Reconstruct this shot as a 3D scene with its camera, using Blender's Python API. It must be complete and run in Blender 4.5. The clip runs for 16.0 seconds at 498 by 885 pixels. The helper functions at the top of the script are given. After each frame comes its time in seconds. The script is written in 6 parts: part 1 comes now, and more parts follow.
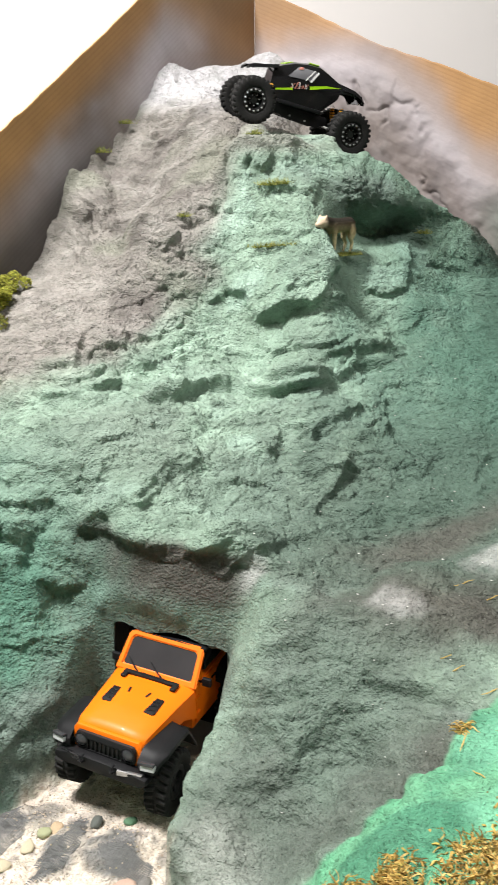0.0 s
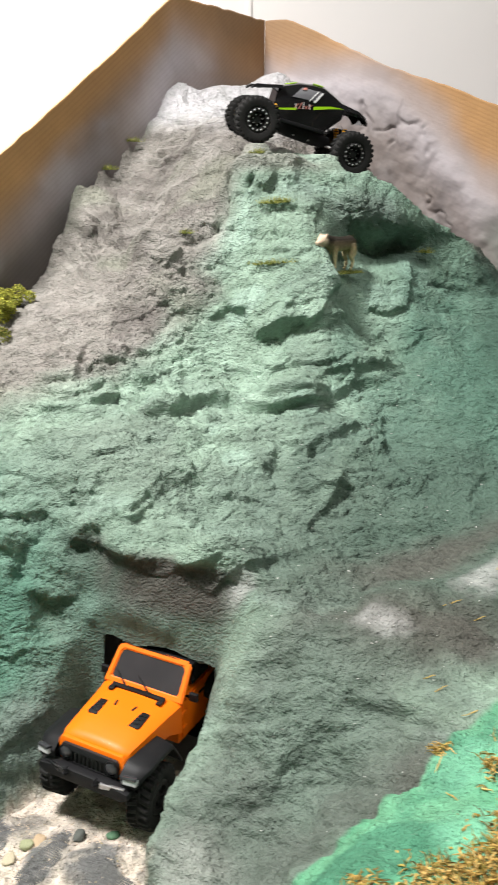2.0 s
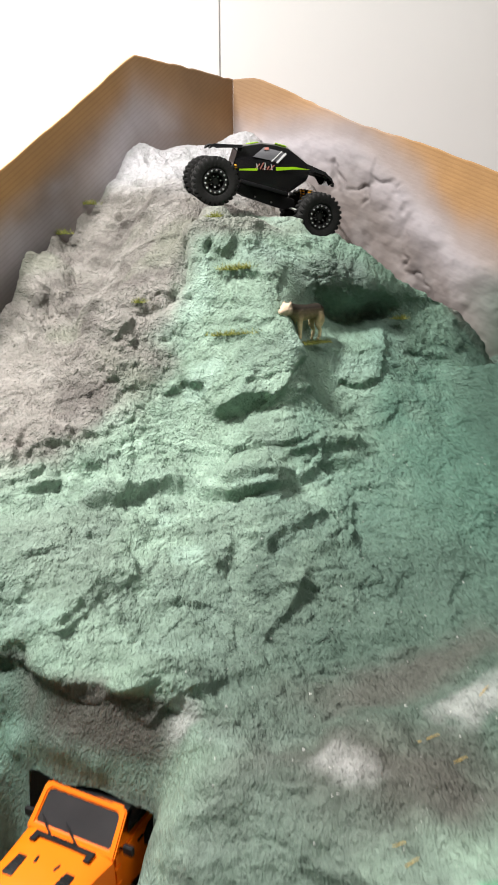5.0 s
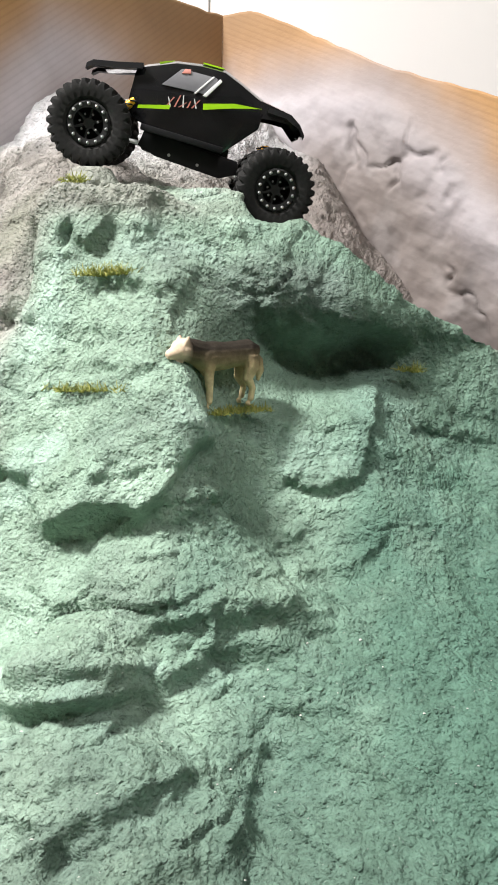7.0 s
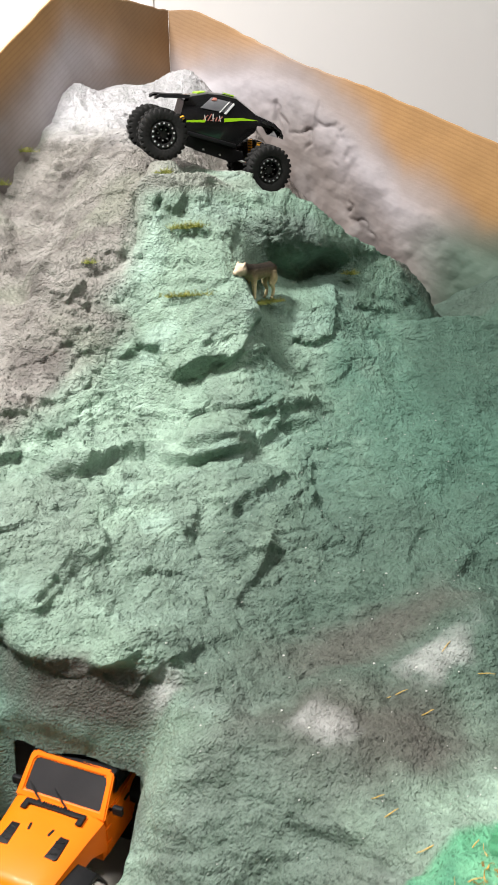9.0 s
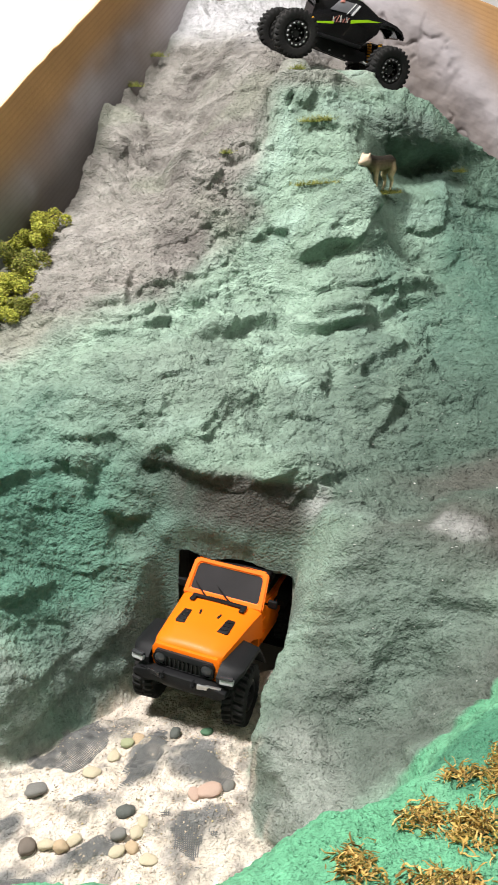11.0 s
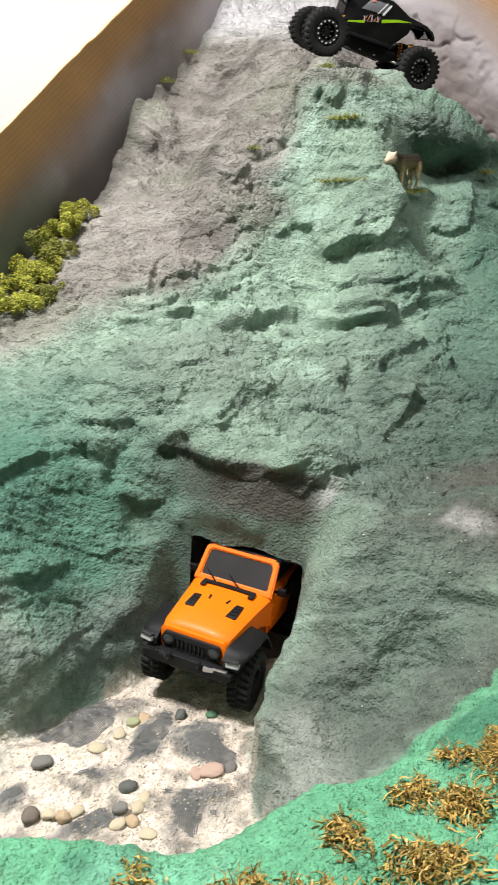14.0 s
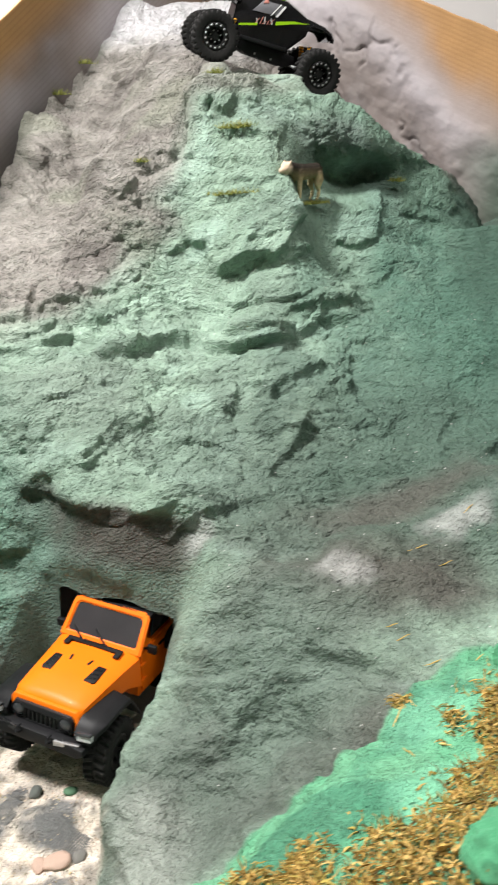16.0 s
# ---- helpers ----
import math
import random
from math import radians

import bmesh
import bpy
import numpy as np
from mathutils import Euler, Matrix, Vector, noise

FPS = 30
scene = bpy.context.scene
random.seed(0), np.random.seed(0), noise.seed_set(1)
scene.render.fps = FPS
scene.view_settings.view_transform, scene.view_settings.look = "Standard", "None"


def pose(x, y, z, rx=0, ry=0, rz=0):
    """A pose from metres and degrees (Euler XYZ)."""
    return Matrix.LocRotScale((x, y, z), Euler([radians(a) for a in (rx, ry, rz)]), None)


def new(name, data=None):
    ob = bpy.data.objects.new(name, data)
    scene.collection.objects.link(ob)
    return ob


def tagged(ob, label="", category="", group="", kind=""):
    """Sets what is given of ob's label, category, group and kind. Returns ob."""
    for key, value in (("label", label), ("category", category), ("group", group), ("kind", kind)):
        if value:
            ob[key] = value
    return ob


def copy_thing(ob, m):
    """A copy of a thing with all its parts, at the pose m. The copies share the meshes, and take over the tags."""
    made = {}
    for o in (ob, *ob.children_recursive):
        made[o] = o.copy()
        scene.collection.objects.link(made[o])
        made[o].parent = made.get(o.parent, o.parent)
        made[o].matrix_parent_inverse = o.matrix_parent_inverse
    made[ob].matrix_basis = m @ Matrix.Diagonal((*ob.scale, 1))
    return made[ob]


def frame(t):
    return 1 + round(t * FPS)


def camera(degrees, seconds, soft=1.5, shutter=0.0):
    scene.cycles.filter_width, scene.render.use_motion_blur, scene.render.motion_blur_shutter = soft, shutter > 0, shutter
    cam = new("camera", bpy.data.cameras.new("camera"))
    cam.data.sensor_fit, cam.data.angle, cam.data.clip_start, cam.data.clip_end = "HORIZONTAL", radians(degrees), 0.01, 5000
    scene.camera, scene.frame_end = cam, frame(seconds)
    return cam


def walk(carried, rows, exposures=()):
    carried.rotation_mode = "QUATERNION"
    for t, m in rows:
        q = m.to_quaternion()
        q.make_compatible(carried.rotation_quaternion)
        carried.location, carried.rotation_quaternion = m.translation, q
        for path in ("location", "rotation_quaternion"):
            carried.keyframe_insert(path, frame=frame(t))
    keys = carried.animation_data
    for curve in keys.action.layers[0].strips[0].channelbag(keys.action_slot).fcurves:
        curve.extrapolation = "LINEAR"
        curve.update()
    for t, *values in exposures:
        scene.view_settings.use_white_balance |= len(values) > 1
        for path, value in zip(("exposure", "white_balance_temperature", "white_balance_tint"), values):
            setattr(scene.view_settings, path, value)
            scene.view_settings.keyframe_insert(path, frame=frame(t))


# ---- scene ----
import functools

cam = camera(35.6, 16.0, soft=0.5, shutter=0.4)
PATH = [
    (0, 0.0110, 0.0079, 1.2984, 70.78, -0.04, 0.38),
    (0.5, -0.0120, 0.0054, 1.2996, 71.24, -0.25, 2.84),
    (1, -0.0250, 0.0038, 1.2981, 71.63, -0.47, 4.57),
    (1.5, -0.0110, 0.0057, 1.2987, 71.72, -0.47, 4.05),
    (2, 0.0340, 0.0054, 1.2996, 71.92, -0.58, 1.79),
    (2.5, 0.0720, 0.0107, 1.2961, 71.91, -0.39, -0.63),
    (3, 0.0800, 0.0073, 1.2971, 72.08, -0.37, -2.80),
    (3.5, 0.0830, 0.0025, 1.3019, 72.43, -0.64, -4.10),
    (4, 0.0740, -0.0006, 1.3082, 72.90, -0.19, -3.39),
    (4.2, 0.0621, 0.0003, 1.3134, 73.32, -0.01, -2.69),
    (6.3, 0.1912, 0.4605, 1.3153, 77.69, -1.25, 7.82),
    (6.5, 0.2120, 0.5054, 1.3075, 77.37, -1.41, 8.27),
    (7, 0.2100, 0.5354, 1.2963, 76.67, -1.43, 8.58),
    (7.5, 0.1700, 0.5044, 1.3041, 75.20, -0.66, 6.14),
    (7.9, 0.1393, 0.3961, 1.3540, 72.60, -0.79, 0.42),
    (8, 0.1310, 0.3520, 1.3600, 72.03, -0.66, -0.95),
    (8.1, 0.1225, 0.3150, 1.3620, 71.68, -0.50, -2.22),
    (8.2, 0.1106, 0.2596, 1.3626, 71.07, -0.27, -3.34),
    (10.3, -0.0304, 0.0301, 1.3388, 68.46, 0.04, -4.32),
    (10.5, -0.0460, 0.0043, 1.3193, 67.16, -0.05, -3.28),
    (11, -0.0700, -0.0206, 1.2986, 66.65, -0.45, -1.06),
    (11.5, -0.0800, -0.0206, 1.2954, 66.16, -0.93, 0.69),
    (12, -0.0890, -0.0291, 1.2958, 65.88, -1.54, 2.57),
    (12.5, -0.1130, -0.0349, 1.2876, 66.19, -1.40, 4.57),
    (13, -0.0730, -0.0389, 1.2968, 66.43, -1.83, 4.17),
    (13.5, -0.0610, -0.0418, 1.2959, 66.56, -1.76, 3.23),
    (14, -0.0590, -0.0352, 1.2886, 66.91, -1.50, 1.45),
    (14.5, -0.0080, -0.0231, 1.2999, 67.36, -1.95, -1.36),
    (15, 0.0610, -0.0076, 1.3039, 68.21, -1.59, -2.08),
    (15.5, 0.0940, 0.0344, 1.2944, 68.66, -1.06, -0.76),
    (16, 0.0570, 0.0416, 1.2851, 67.81, -0.10, 0.32),
]
walk(cam, [(t, pose(x, y, z, rx, ry, rz)) for t, x, y, z, rx, ry, rz in PATH],
     [(0, -0.02), (2.5, -0.12), (4.2, -0.12), (6.3, 0.16), (7.5, 0.22), (8.5, 0.02), (10.3, -0.05), (11, -0.15), (12, -0.3), (13.6, -0.3), (14.5, -0.15), (16, -0.08)])

# ---- light ----
world = bpy.data.worlds.new("room_air")
world.use_nodes = True
world.node_tree.nodes["Background"].inputs[0].default_value = (1.0, 0.97, 0.94, 1)
world.node_tree.nodes["Background"].inputs[1].default_value = 0.01
scene.world = world


def panel_lamp(x, y, w, d, watts, warm):
    data = bpy.data.lights.new("ceiling_panel_glow", "AREA")
    data.shape, data.size, data.size_y, data.energy, data.color = "RECTANGLE", w, d, watts, warm
    ob = new("ceiling_panel_glow", data)
    ob.matrix_world = pose(x, y, 2.555)
    return ob


panel_lamp(-0.79, 0.53, 0.5, 0.2, 83, (1.0, 0.975, 0.955))
panel_lamp(0.8, 0.3, 0.62, 0.2, 13, (1.0, 0.975, 0.955))


# ---- materials ----
def material(name, rough=0.6, metal=0.0):
    m = bpy.data.materials.new(name)
    m.use_nodes = True
    b = m.node_tree.nodes["Principled BSDF"]
    b.inputs["Roughness"].default_value, b.inputs["Metallic"].default_value = rough, metal
    return m, m.node_tree.nodes, m.node_tree.links, b


def coords(n):
    return n.new("ShaderNodeTexCoord").outputs["Object"]


def speckle(n, l, vec, scale, detail=4.0, rough=0.6):
    t = n.new("ShaderNodeTexNoise")
    t.inputs["Scale"].default_value, t.inputs["Detail"].default_value, t.inputs["Roughness"].default_value = scale, detail, rough
    l.new(vec, t.inputs["Vector"])
    return t.outputs["Fac"]


def ramp(n, l, fac, stops):
    r = n.new("ShaderNodeValToRGB")
    while len(r.color_ramp.elements) < len(stops):
        r.color_ramp.elements.new(0.5)
    for e, (p, c) in zip(r.color_ramp.elements, stops):
        e.position, e.color = p, (*c, 1)
    l.new(fac, r.inputs[0])
    return r.outputs[0]


def bump(n, l, b, heights):
    """Stack of (height socket, strength, distance)."""
    last = None
    for h, strength, dist in heights:
        k = n.new("ShaderNodeBump")
        k.inputs["Strength"].default_value, k.inputs["Distance"].default_value = strength, dist
        l.new(h, k.inputs["Height"])
        if last:
            l.new(last, k.inputs["Normal"])
        last = k.outputs[0]
    l.new(last, b.inputs["Normal"])


def mixed(n, l, a, b, fac, mode="MIX"):
    k = n.new("ShaderNodeMix")
    k.data_type, k.blend_type = "RGBA", mode
    for sock, v in ((k.inputs[6], a), (k.inputs[7], b)):
        if isinstance(v, tuple):
            sock.default_value = (*v, 1)
        else:
            l.new(v, sock)
    if isinstance(fac, float):
        k.inputs[0].default_value = fac
    else:
        l.new(fac, k.inputs[0])
    return k.outputs[2]


def grainy(name, dark, light, scale, rough=0.6, metal=0.0, relief=0.15, depth=0.001, coat=0.0, gloss=0.5):
    """A plain material with colour grain at two scales, uneven gloss and fine relief."""
    m, n, l, b = material(name, rough, metal)
    v = coords(n)
    fine, wide = speckle(n, l, v, scale), speckle(n, l, v, scale / 9)
    c = ramp(n, l, fine, [(0.3, dark), (0.7, light)])
    c2 = ramp(n, l, wide, [(0.3, tuple(0.85 * q for q in dark)), (0.7, light)])
    l.new(mixed(n, l, c, c2, 0.5), b.inputs["Base Color"])
    g = n.new("ShaderNodeMapRange")
    g.inputs[3].default_value, g.inputs[4].default_value = max(0.02, rough - 0.08), min(1, rough + 0.08)
    l.new(wide, g.inputs[0])
    l.new(g.outputs[0], b.inputs["Roughness"])
    if relief:
        bump(n, l, b, [(fine, relief, depth)])
    b.inputs["Coat Weight"].default_value, b.inputs["Specular IOR Level"].default_value = coat, gloss
    return m


def painted_plaster():
    """Sprayed plaster: its paint comes from the painted zones, broken by grain, thin spots and pits."""
    m, n, l, b = material("painted_plaster", 0.78)
    v = coords(n)
    a = n.new("ShaderNodeAttribute")
    a.attribute_name = "paint"
    grit, mid, fleck = speckle(n, l, v, 900, 2, 0.6), speckle(n, l, v, 150, 6, 0.65), speckle(n, l, v, 420, 2, 0.5)
    blotch = speckle(n, l, v, 46, 5, 0.6)
    shade = ramp(n, l, mid, [(0.30, (0.80, 0.80, 0.80)), (0.5, (1.0, 1.0, 1.0)), (0.70, (1.14, 1.14, 1.14))])
    c = mixed(n, l, a.outputs["Color"], shade, 1.0, "MULTIPLY")
    c = mixed(n, l, c, ramp(n, l, blotch, [(0.30, (0.80, 0.82, 0.80)), (0.5, (1.0, 1.0, 1.0)), (0.72, (1.16, 1.15, 1.16))]), 1.0, "MULTIPLY")
    dust = ramp(n, l, fleck, [(0.69, (0, 0, 0)), (0.74, (1, 1, 1))])
    k = n.new("ShaderNodeMath")
    k.operation = "MULTIPLY"
    k.inputs[1].default_value = 0.25
    l.new(dust, k.inputs[0])
    c = mixed(n, l, c, (0.52, 0.55, 0.50), k.outputs[0])
    l.new(c, b.inputs["Base Color"])
    # stucco: rounded grains of two sizes, and a few level trowel scratches
    beads = []
    for scale in (330, 620):
        w = n.new("ShaderNodeTexVoronoi")
        w.feature, w.inputs["Scale"].default_value = "F1", scale
        l.new(v, w.inputs["Vector"])
        beads.append(ramp(n, l, w.outputs["Distance"], [(0.05, (1, 1, 1)), (0.62, (0, 0, 0))]))
    drag = n.new("ShaderNodeMapping")
    drag.inputs["Scale"].default_value = (1.0, 1.0, 2.6)
    l.new(v, drag.inputs["Vector"])
    scratch = ramp(n, l, speckle(n, l, drag.outputs[0], 130, 5, 0.7), [(0.36, (0, 0, 0)), (0.47, (1, 1, 1))])
    bump(n, l, b, [(mid, 0.9, 0.0046), (scratch, 0.5, 0.0014), (beads[0], 0.75, 0.0016), (beads[1], 0.6, 0.0008), (grit, 0.5, 0.0010)])
    b.inputs["Specular IOR Level"].default_value = 0.35
    return m


def wall_paint():
    m, n, l, b = material("white_wall_paint", 0.6)
    v = coords(n)
    wide, fine = speckle(n, l, v, 1.3, 3), speckle(n, l, v, 160, 3)
    l.new(ramp(n, l, wide, [(0.3, (0.70, 0.675, 0.655)), (0.7, (0.745, 0.725, 0.705))]), b.inputs["Base Color"])
    bump(n, l, b, [(fine, 0.08, 0.001)])
    return m


PLASTER, WALL = painted_plaster(), wall_paint()
BEIGE_WALL = grainy("beige_wall_paint", (0.20, 0.185, 0.165), (0.24, 0.222, 0.20), 30, 0.7, relief=0.05)


# ---- mesh helpers ----
def mesh_of(name, verts, faces, mat, smooth_shade=True):
    me = bpy.data.meshes.new(name)
    me.from_pydata(verts, [], faces)
    me.update()
    if smooth_shade:
        me.polygons.foreach_set("use_smooth", [True] * len(me.polygons))
    if mat:
        me.materials.append(mat)
    return me


def thing(name, label, category, m=None, group="", kind=""):
    ob = new(name)
    ob.empty_display_size = 0.02
    if m is not None:
        ob.matrix_world = m
    return tagged(ob, label, category, group, kind)


def part(name, bm, mat, parent, label="", smooth_shade=True, m=None):
    me = bpy.data.meshes.new(name)
    bm.to_mesh(me)
    bm.free()
    if smooth_shade:
        me.polygons.foreach_set("use_smooth", [True] * len(me.polygons))
        me.set_sharp_from_angle(angle=radians(38))
    me.materials.append(mat)
    ob = new(name, me)
    if parent:
        ob.parent = parent
    if m is not None:
        ob.matrix_local = m
    return tagged(ob, label)


def box(sx, sy, sz, at=(0, 0, 0), bevel=0.0, turn=None, segments=2, bm=None):
    """A bevelled block centred at a place, added to bm."""
    b = bm or bmesh.new()
    made = bmesh.ops.create_cube(b, size=1)["verts"]
    bmesh.ops.scale(b, vec=(sx, sy, sz), verts=made)
    if bevel:
        edges = list({e for q in made for e in q.link_edges})
        out = bmesh.ops.bevel(b, geom=edges, offset=bevel, segments=segments, profile=0.6, affect="EDGES")
        made = list({q for f in out["faces"] for q in f.verts} | {q for q in made if q.is_valid})
    if turn:
        bmesh.ops.transform(b, matrix=pose(0, 0, 0, *turn), verts=made)
    bmesh.ops.translate(b, vec=at, verts=made)
    return b


def tube(points, radius, sides=8, bm=None, closed=True):
    """A round bar along points; radius may be one number or one for each point."""
    b = bm or bmesh.new()
    pts = [Vector(p) for p in points]
    rad = radius if isinstance(radius, (list, tuple)) else [radius] * len(pts)
    rings = []
    for i, p in enumerate(pts):
        t = (pts[min(i + 1, len(pts) - 1)] - pts[max(i - 1, 0)]).normalized()
        s = t.cross(Vector((0, 0, 1)) if abs(t.z) < 0.9 else Vector((1, 0, 0))).normalized()
        u = s.cross(t)
        rings.append([b.verts.new(p + rad[i] * (math.cos(a) * s + math.sin(a) * u)) for a in (2 * math.pi * k / sides for k in range(sides))])
    for r, q in zip(rings, rings[1:]):
        for k in range(sides):
            b.faces.new((r[k], r[(k + 1) % sides], q[(k + 1) % sides], q[k]))
    if closed:
        b.faces.new(rings[0][::-1])
        b.faces.new(rings[-1])
    return b


def lathe(profile, sides=32, bm=None, axis="x"):
    """A turned body: profile of (place along the axis, radius)."""
    b = bm or bmesh.new()
    rings = []
    for p, r in profile:
        ring = []
        for k in range(sides):
            a = 2 * math.pi * k / sides
            c, s = r * math.cos(a), r * math.sin(a)
            ring.append(b.verts.new((p, c, s) if axis == "x" else (c, p, s) if axis == "y" else (c, s, p)))
        rings.append(ring)
    for r, q in zip(rings, rings[1:]):
        for k in range(sides):
            b.faces.new((r[k], r[(k + 1) % sides], q[(k + 1) % sides], q[k]))
    b.faces.new(rings[0][::-1])
    b.faces.new(rings[-1])
    bmesh.ops.recalc_face_normals(b, faces=b.faces[:])
    return b


def prism(outline, depth, axis="y", at=(0, 0, 0), bevel=0.0, bm=None):
    """An outline in a plane, given thickness along one axis, with rounded edges."""
    b = bm or bmesh.new()
    old = set(b.verts)
    sides = []
    for e in (-depth / 2, depth / 2):
        sides.append([b.verts.new({"y": (p, e, q), "x": (e, p, q), "z": (p, q, e)}[axis]) for p, q in outline])
    k = len(outline)
    faces = [b.faces.new(sides[0]), b.faces.new(sides[1][::-1])]
    faces += [b.faces.new((sides[0][i], sides[1][i], sides[1][(i + 1) % k], sides[0][(i + 1) % k])) for i in range(k)]
    bmesh.ops.recalc_face_normals(b, faces=faces)
    if bevel:
        bmesh.ops.bevel(b, geom=list({e for f in faces for e in f.edges}), offset=bevel, segments=2, profile=0.6, affect="EDGES")
    bmesh.ops.translate(b, vec=at, verts=[q for q in b.verts if q not in old])
    return b


# ---- relief of the mountain ----
def smooth(a, b, v):
    k = np.clip((v - a) / (b - a), 0, 1)
    return k * k * (3 - 2 * k)


def glide(v, knots):
    """A smooth curve through a few (place, height) knots."""
    xs, zs = np.array(knots).T
    d = np.gradient(zs, xs)
    i = np.clip(np.searchsorted(xs, v) - 1, 0, len(xs) - 2)
    h = xs[i + 1] - xs[i]
    s = np.clip((v - xs[i]) / h, 0, 1)
    return ((2 * s**3 - 3 * s**2 + 1) * zs[i] + (s**3 - 2 * s**2 + s) * h * d[i]
            + (3 * s**2 - 2 * s**3) * zs[i + 1] + (s**3 - s**2) * h * d[i + 1])


def outside(x, y, corners):
    """Distance to a closed outline, negative inside."""
    best, inside = np.full(x.shape, 9.0), np.zeros(x.shape, bool)
    for (ax, ay), (bx, by) in zip(corners, corners[1:] + corners[:1]):
        ex, ey = bx - ax, by - ay
        k = np.clip(((x - ax) * ex + (y - ay) * ey) / (ex * ex + ey * ey), 0, 1)
        best = np.minimum(best, np.hypot(x - ax - k * ex, y - ay - k * ey))
        cross = ((ay > y) != (by > y)) & (x < ex * (y - ay) / (ey if ey else 1e-9) + ax)
        inside ^= cross
    return np.where(inside, -best, best)


SAND = 0.768
CANYON = [(-0.020, 0.610), (-0.028, 0.575), (-0.050, 0.520), (-0.060, 0.470), (-0.035, 0.36), (-0.10, 0.31), (-0.30, 0.31),
          (-0.46, 0.36), (-0.46, 0.44), (-0.30, 0.470), (-0.250, 0.505), (-0.222, 0.545), (-0.198, 0.580), (-0.170, 0.600), (-0.152, 0.632), (-0.138, 0.660)]


def hillside(x, y):
    """The mountain before the canyon is cut: a shelf in front, a slope, a steep head and a shoulder behind."""
    head = glide(y, [(0.1, 0.965), (0.5, 0.95), (0.7, 0.975), (0.86, 1.035), (0.95, 1.085), (1.01, 1.19), (1.06, 1.30), (1.10, 1.345), (1.3, 1.38), (1.65, 1.45)])
    side = glide(y, [(0.1, 0.965), (0.5, 0.95), (0.7, 0.972), (0.9, 1.05), (1.1, 1.16), (1.3, 1.30), (1.65, 1.45)])
    z = head + (side - head) * smooth(0.08, 0.24, np.abs(x - 0.06))
    ravine = smooth(1.115, 1.19, y + 0.10 * np.maximum(0, x - 0.2)) * smooth(0.03, 0.12, x) * smooth(0.52, 0.36, x)
    return z - 0.085 * ravine * (1 + 0.7 * smooth(0.14, 0.22, x))


def ridge(x, y, z):
    """The summit ridge: a crest that runs east and falls, steep in front."""
    cy = np.interp(x, [-0.05, 0.0, 0.05, 0.10, 0.145, 0.195, 0.255, 0.30, 0.37, 0.50], [1.085, 1.068, 1.072, 1.092, 1.108, 1.106, 1.130, 1.150, 1.19, 1.25])
    cz = np.interp(x, [-0.05, 0.0, 0.05, 0.10, 0.145, 0.195, 0.255, 0.30, 0.37, 0.50], [1.325, 1.352, 1.346, 1.326, 1.318, 1.304, 1.268, 1.239, 1.19, 1.02])
    crest = cz - (3.6 - 2.4 * smooth(0.22, 0.36, x)) * np.maximum(0, cy - y) - (0.25 + 0.9 * smooth(0.10, 0.18, x) * smooth(0.34, 0.25, x)) * np.maximum(0, y - cy) - 2.0 * np.maximum(0, -0.03 - x)
    k = 0.008
    return np.maximum(z, crest) + 0.25 * k * np.maximum(0, 1 - np.abs(z - crest) / k) ** 2


def carve(x, y, z):
    """Cut the flat-floored canyon, steepest round the tunnel's mouth."""
    d = outside(x, y, CANYON)
    mouth = np.exp(-((x + 0.07) / 0.10) ** 2 - ((y - 0.67) / 0.075) ** 2)
    reach = 0.15 - 0.13 * mouth - 0.07 * smooth(0.36, 0.28, y)
    flank = smooth(-0.10, -0.06, x) * smooth(0.38, 0.46, y) * smooth(0.635, 0.605, y)
    low = SAND + (0.055 + 0.07 * mouth) * smooth(0.0, 0.026 - 0.014 * flank, d)
    return np.where(d <= 0, SAND, low + (z - low) * smooth(0.0, 1.0, d / reach) ** 0.8)


# scraps of plaster cloth on the canyon floor: place, half sizes, turn
CLOTH = [(-0.212, 0.528, 0.046, 0.026, 54), (-0.150, 0.497, 0.048, 0.013, 65), (-0.095, 0.491, 0.028, 0.018, -25), (-0.182, 0.404, 0.028, 0.013, 35), (-0.106, 0.420, 0.032, 0.028, 0),
         (-0.190, 0.455, 0.015, 0.012, 20), (-0.255, 0.43, 0.018, 0.012, 40), (-0.235, 0.375, 0.03, 0.012, 0)]

# rounded humps and hollows of the slope: place, radius, height
HUMPS = [
    (-0.15, 1.33, 0.13, 0.085), (0.09, 1.48, 0.13, 0.088), (0.21, 0.31, 0.13, 0.050), (-0.21, 0.97, 0.13, 0.051),
    (-0.00, 0.61, 0.05, 0.077), (0.39, 1.18, 0.05, 0.066), (-0.24, 1.18, 0.05, 0.054), (-0.18, 0.73, 0.08, 0.026),
    (0.21, 1.39, 0.08, 0.047), (0.27, 1.24, 0.05, 0.037), (0.06, 1.03, 0.05, 0.002), (-0.12, 1.03, 0.05, 0.041),
    (-0.09, 1.48, 0.08, 0.026), (0.27, 0.67, 0.05, 0.032), (-0.09, 1.21, 0.08, 0.036), (0.42, 0.46, 0.13, 0.022),
    (0.03, 0.61, 0.05, 0.050), (-0.09, 0.82, 0.08, 0.017), (-0.15, 1.39, 0.05, 0.031), (-0.15, 0.70, 0.05, 0.029),
    (0.09, 1.00, 0.05, 0.065),
]
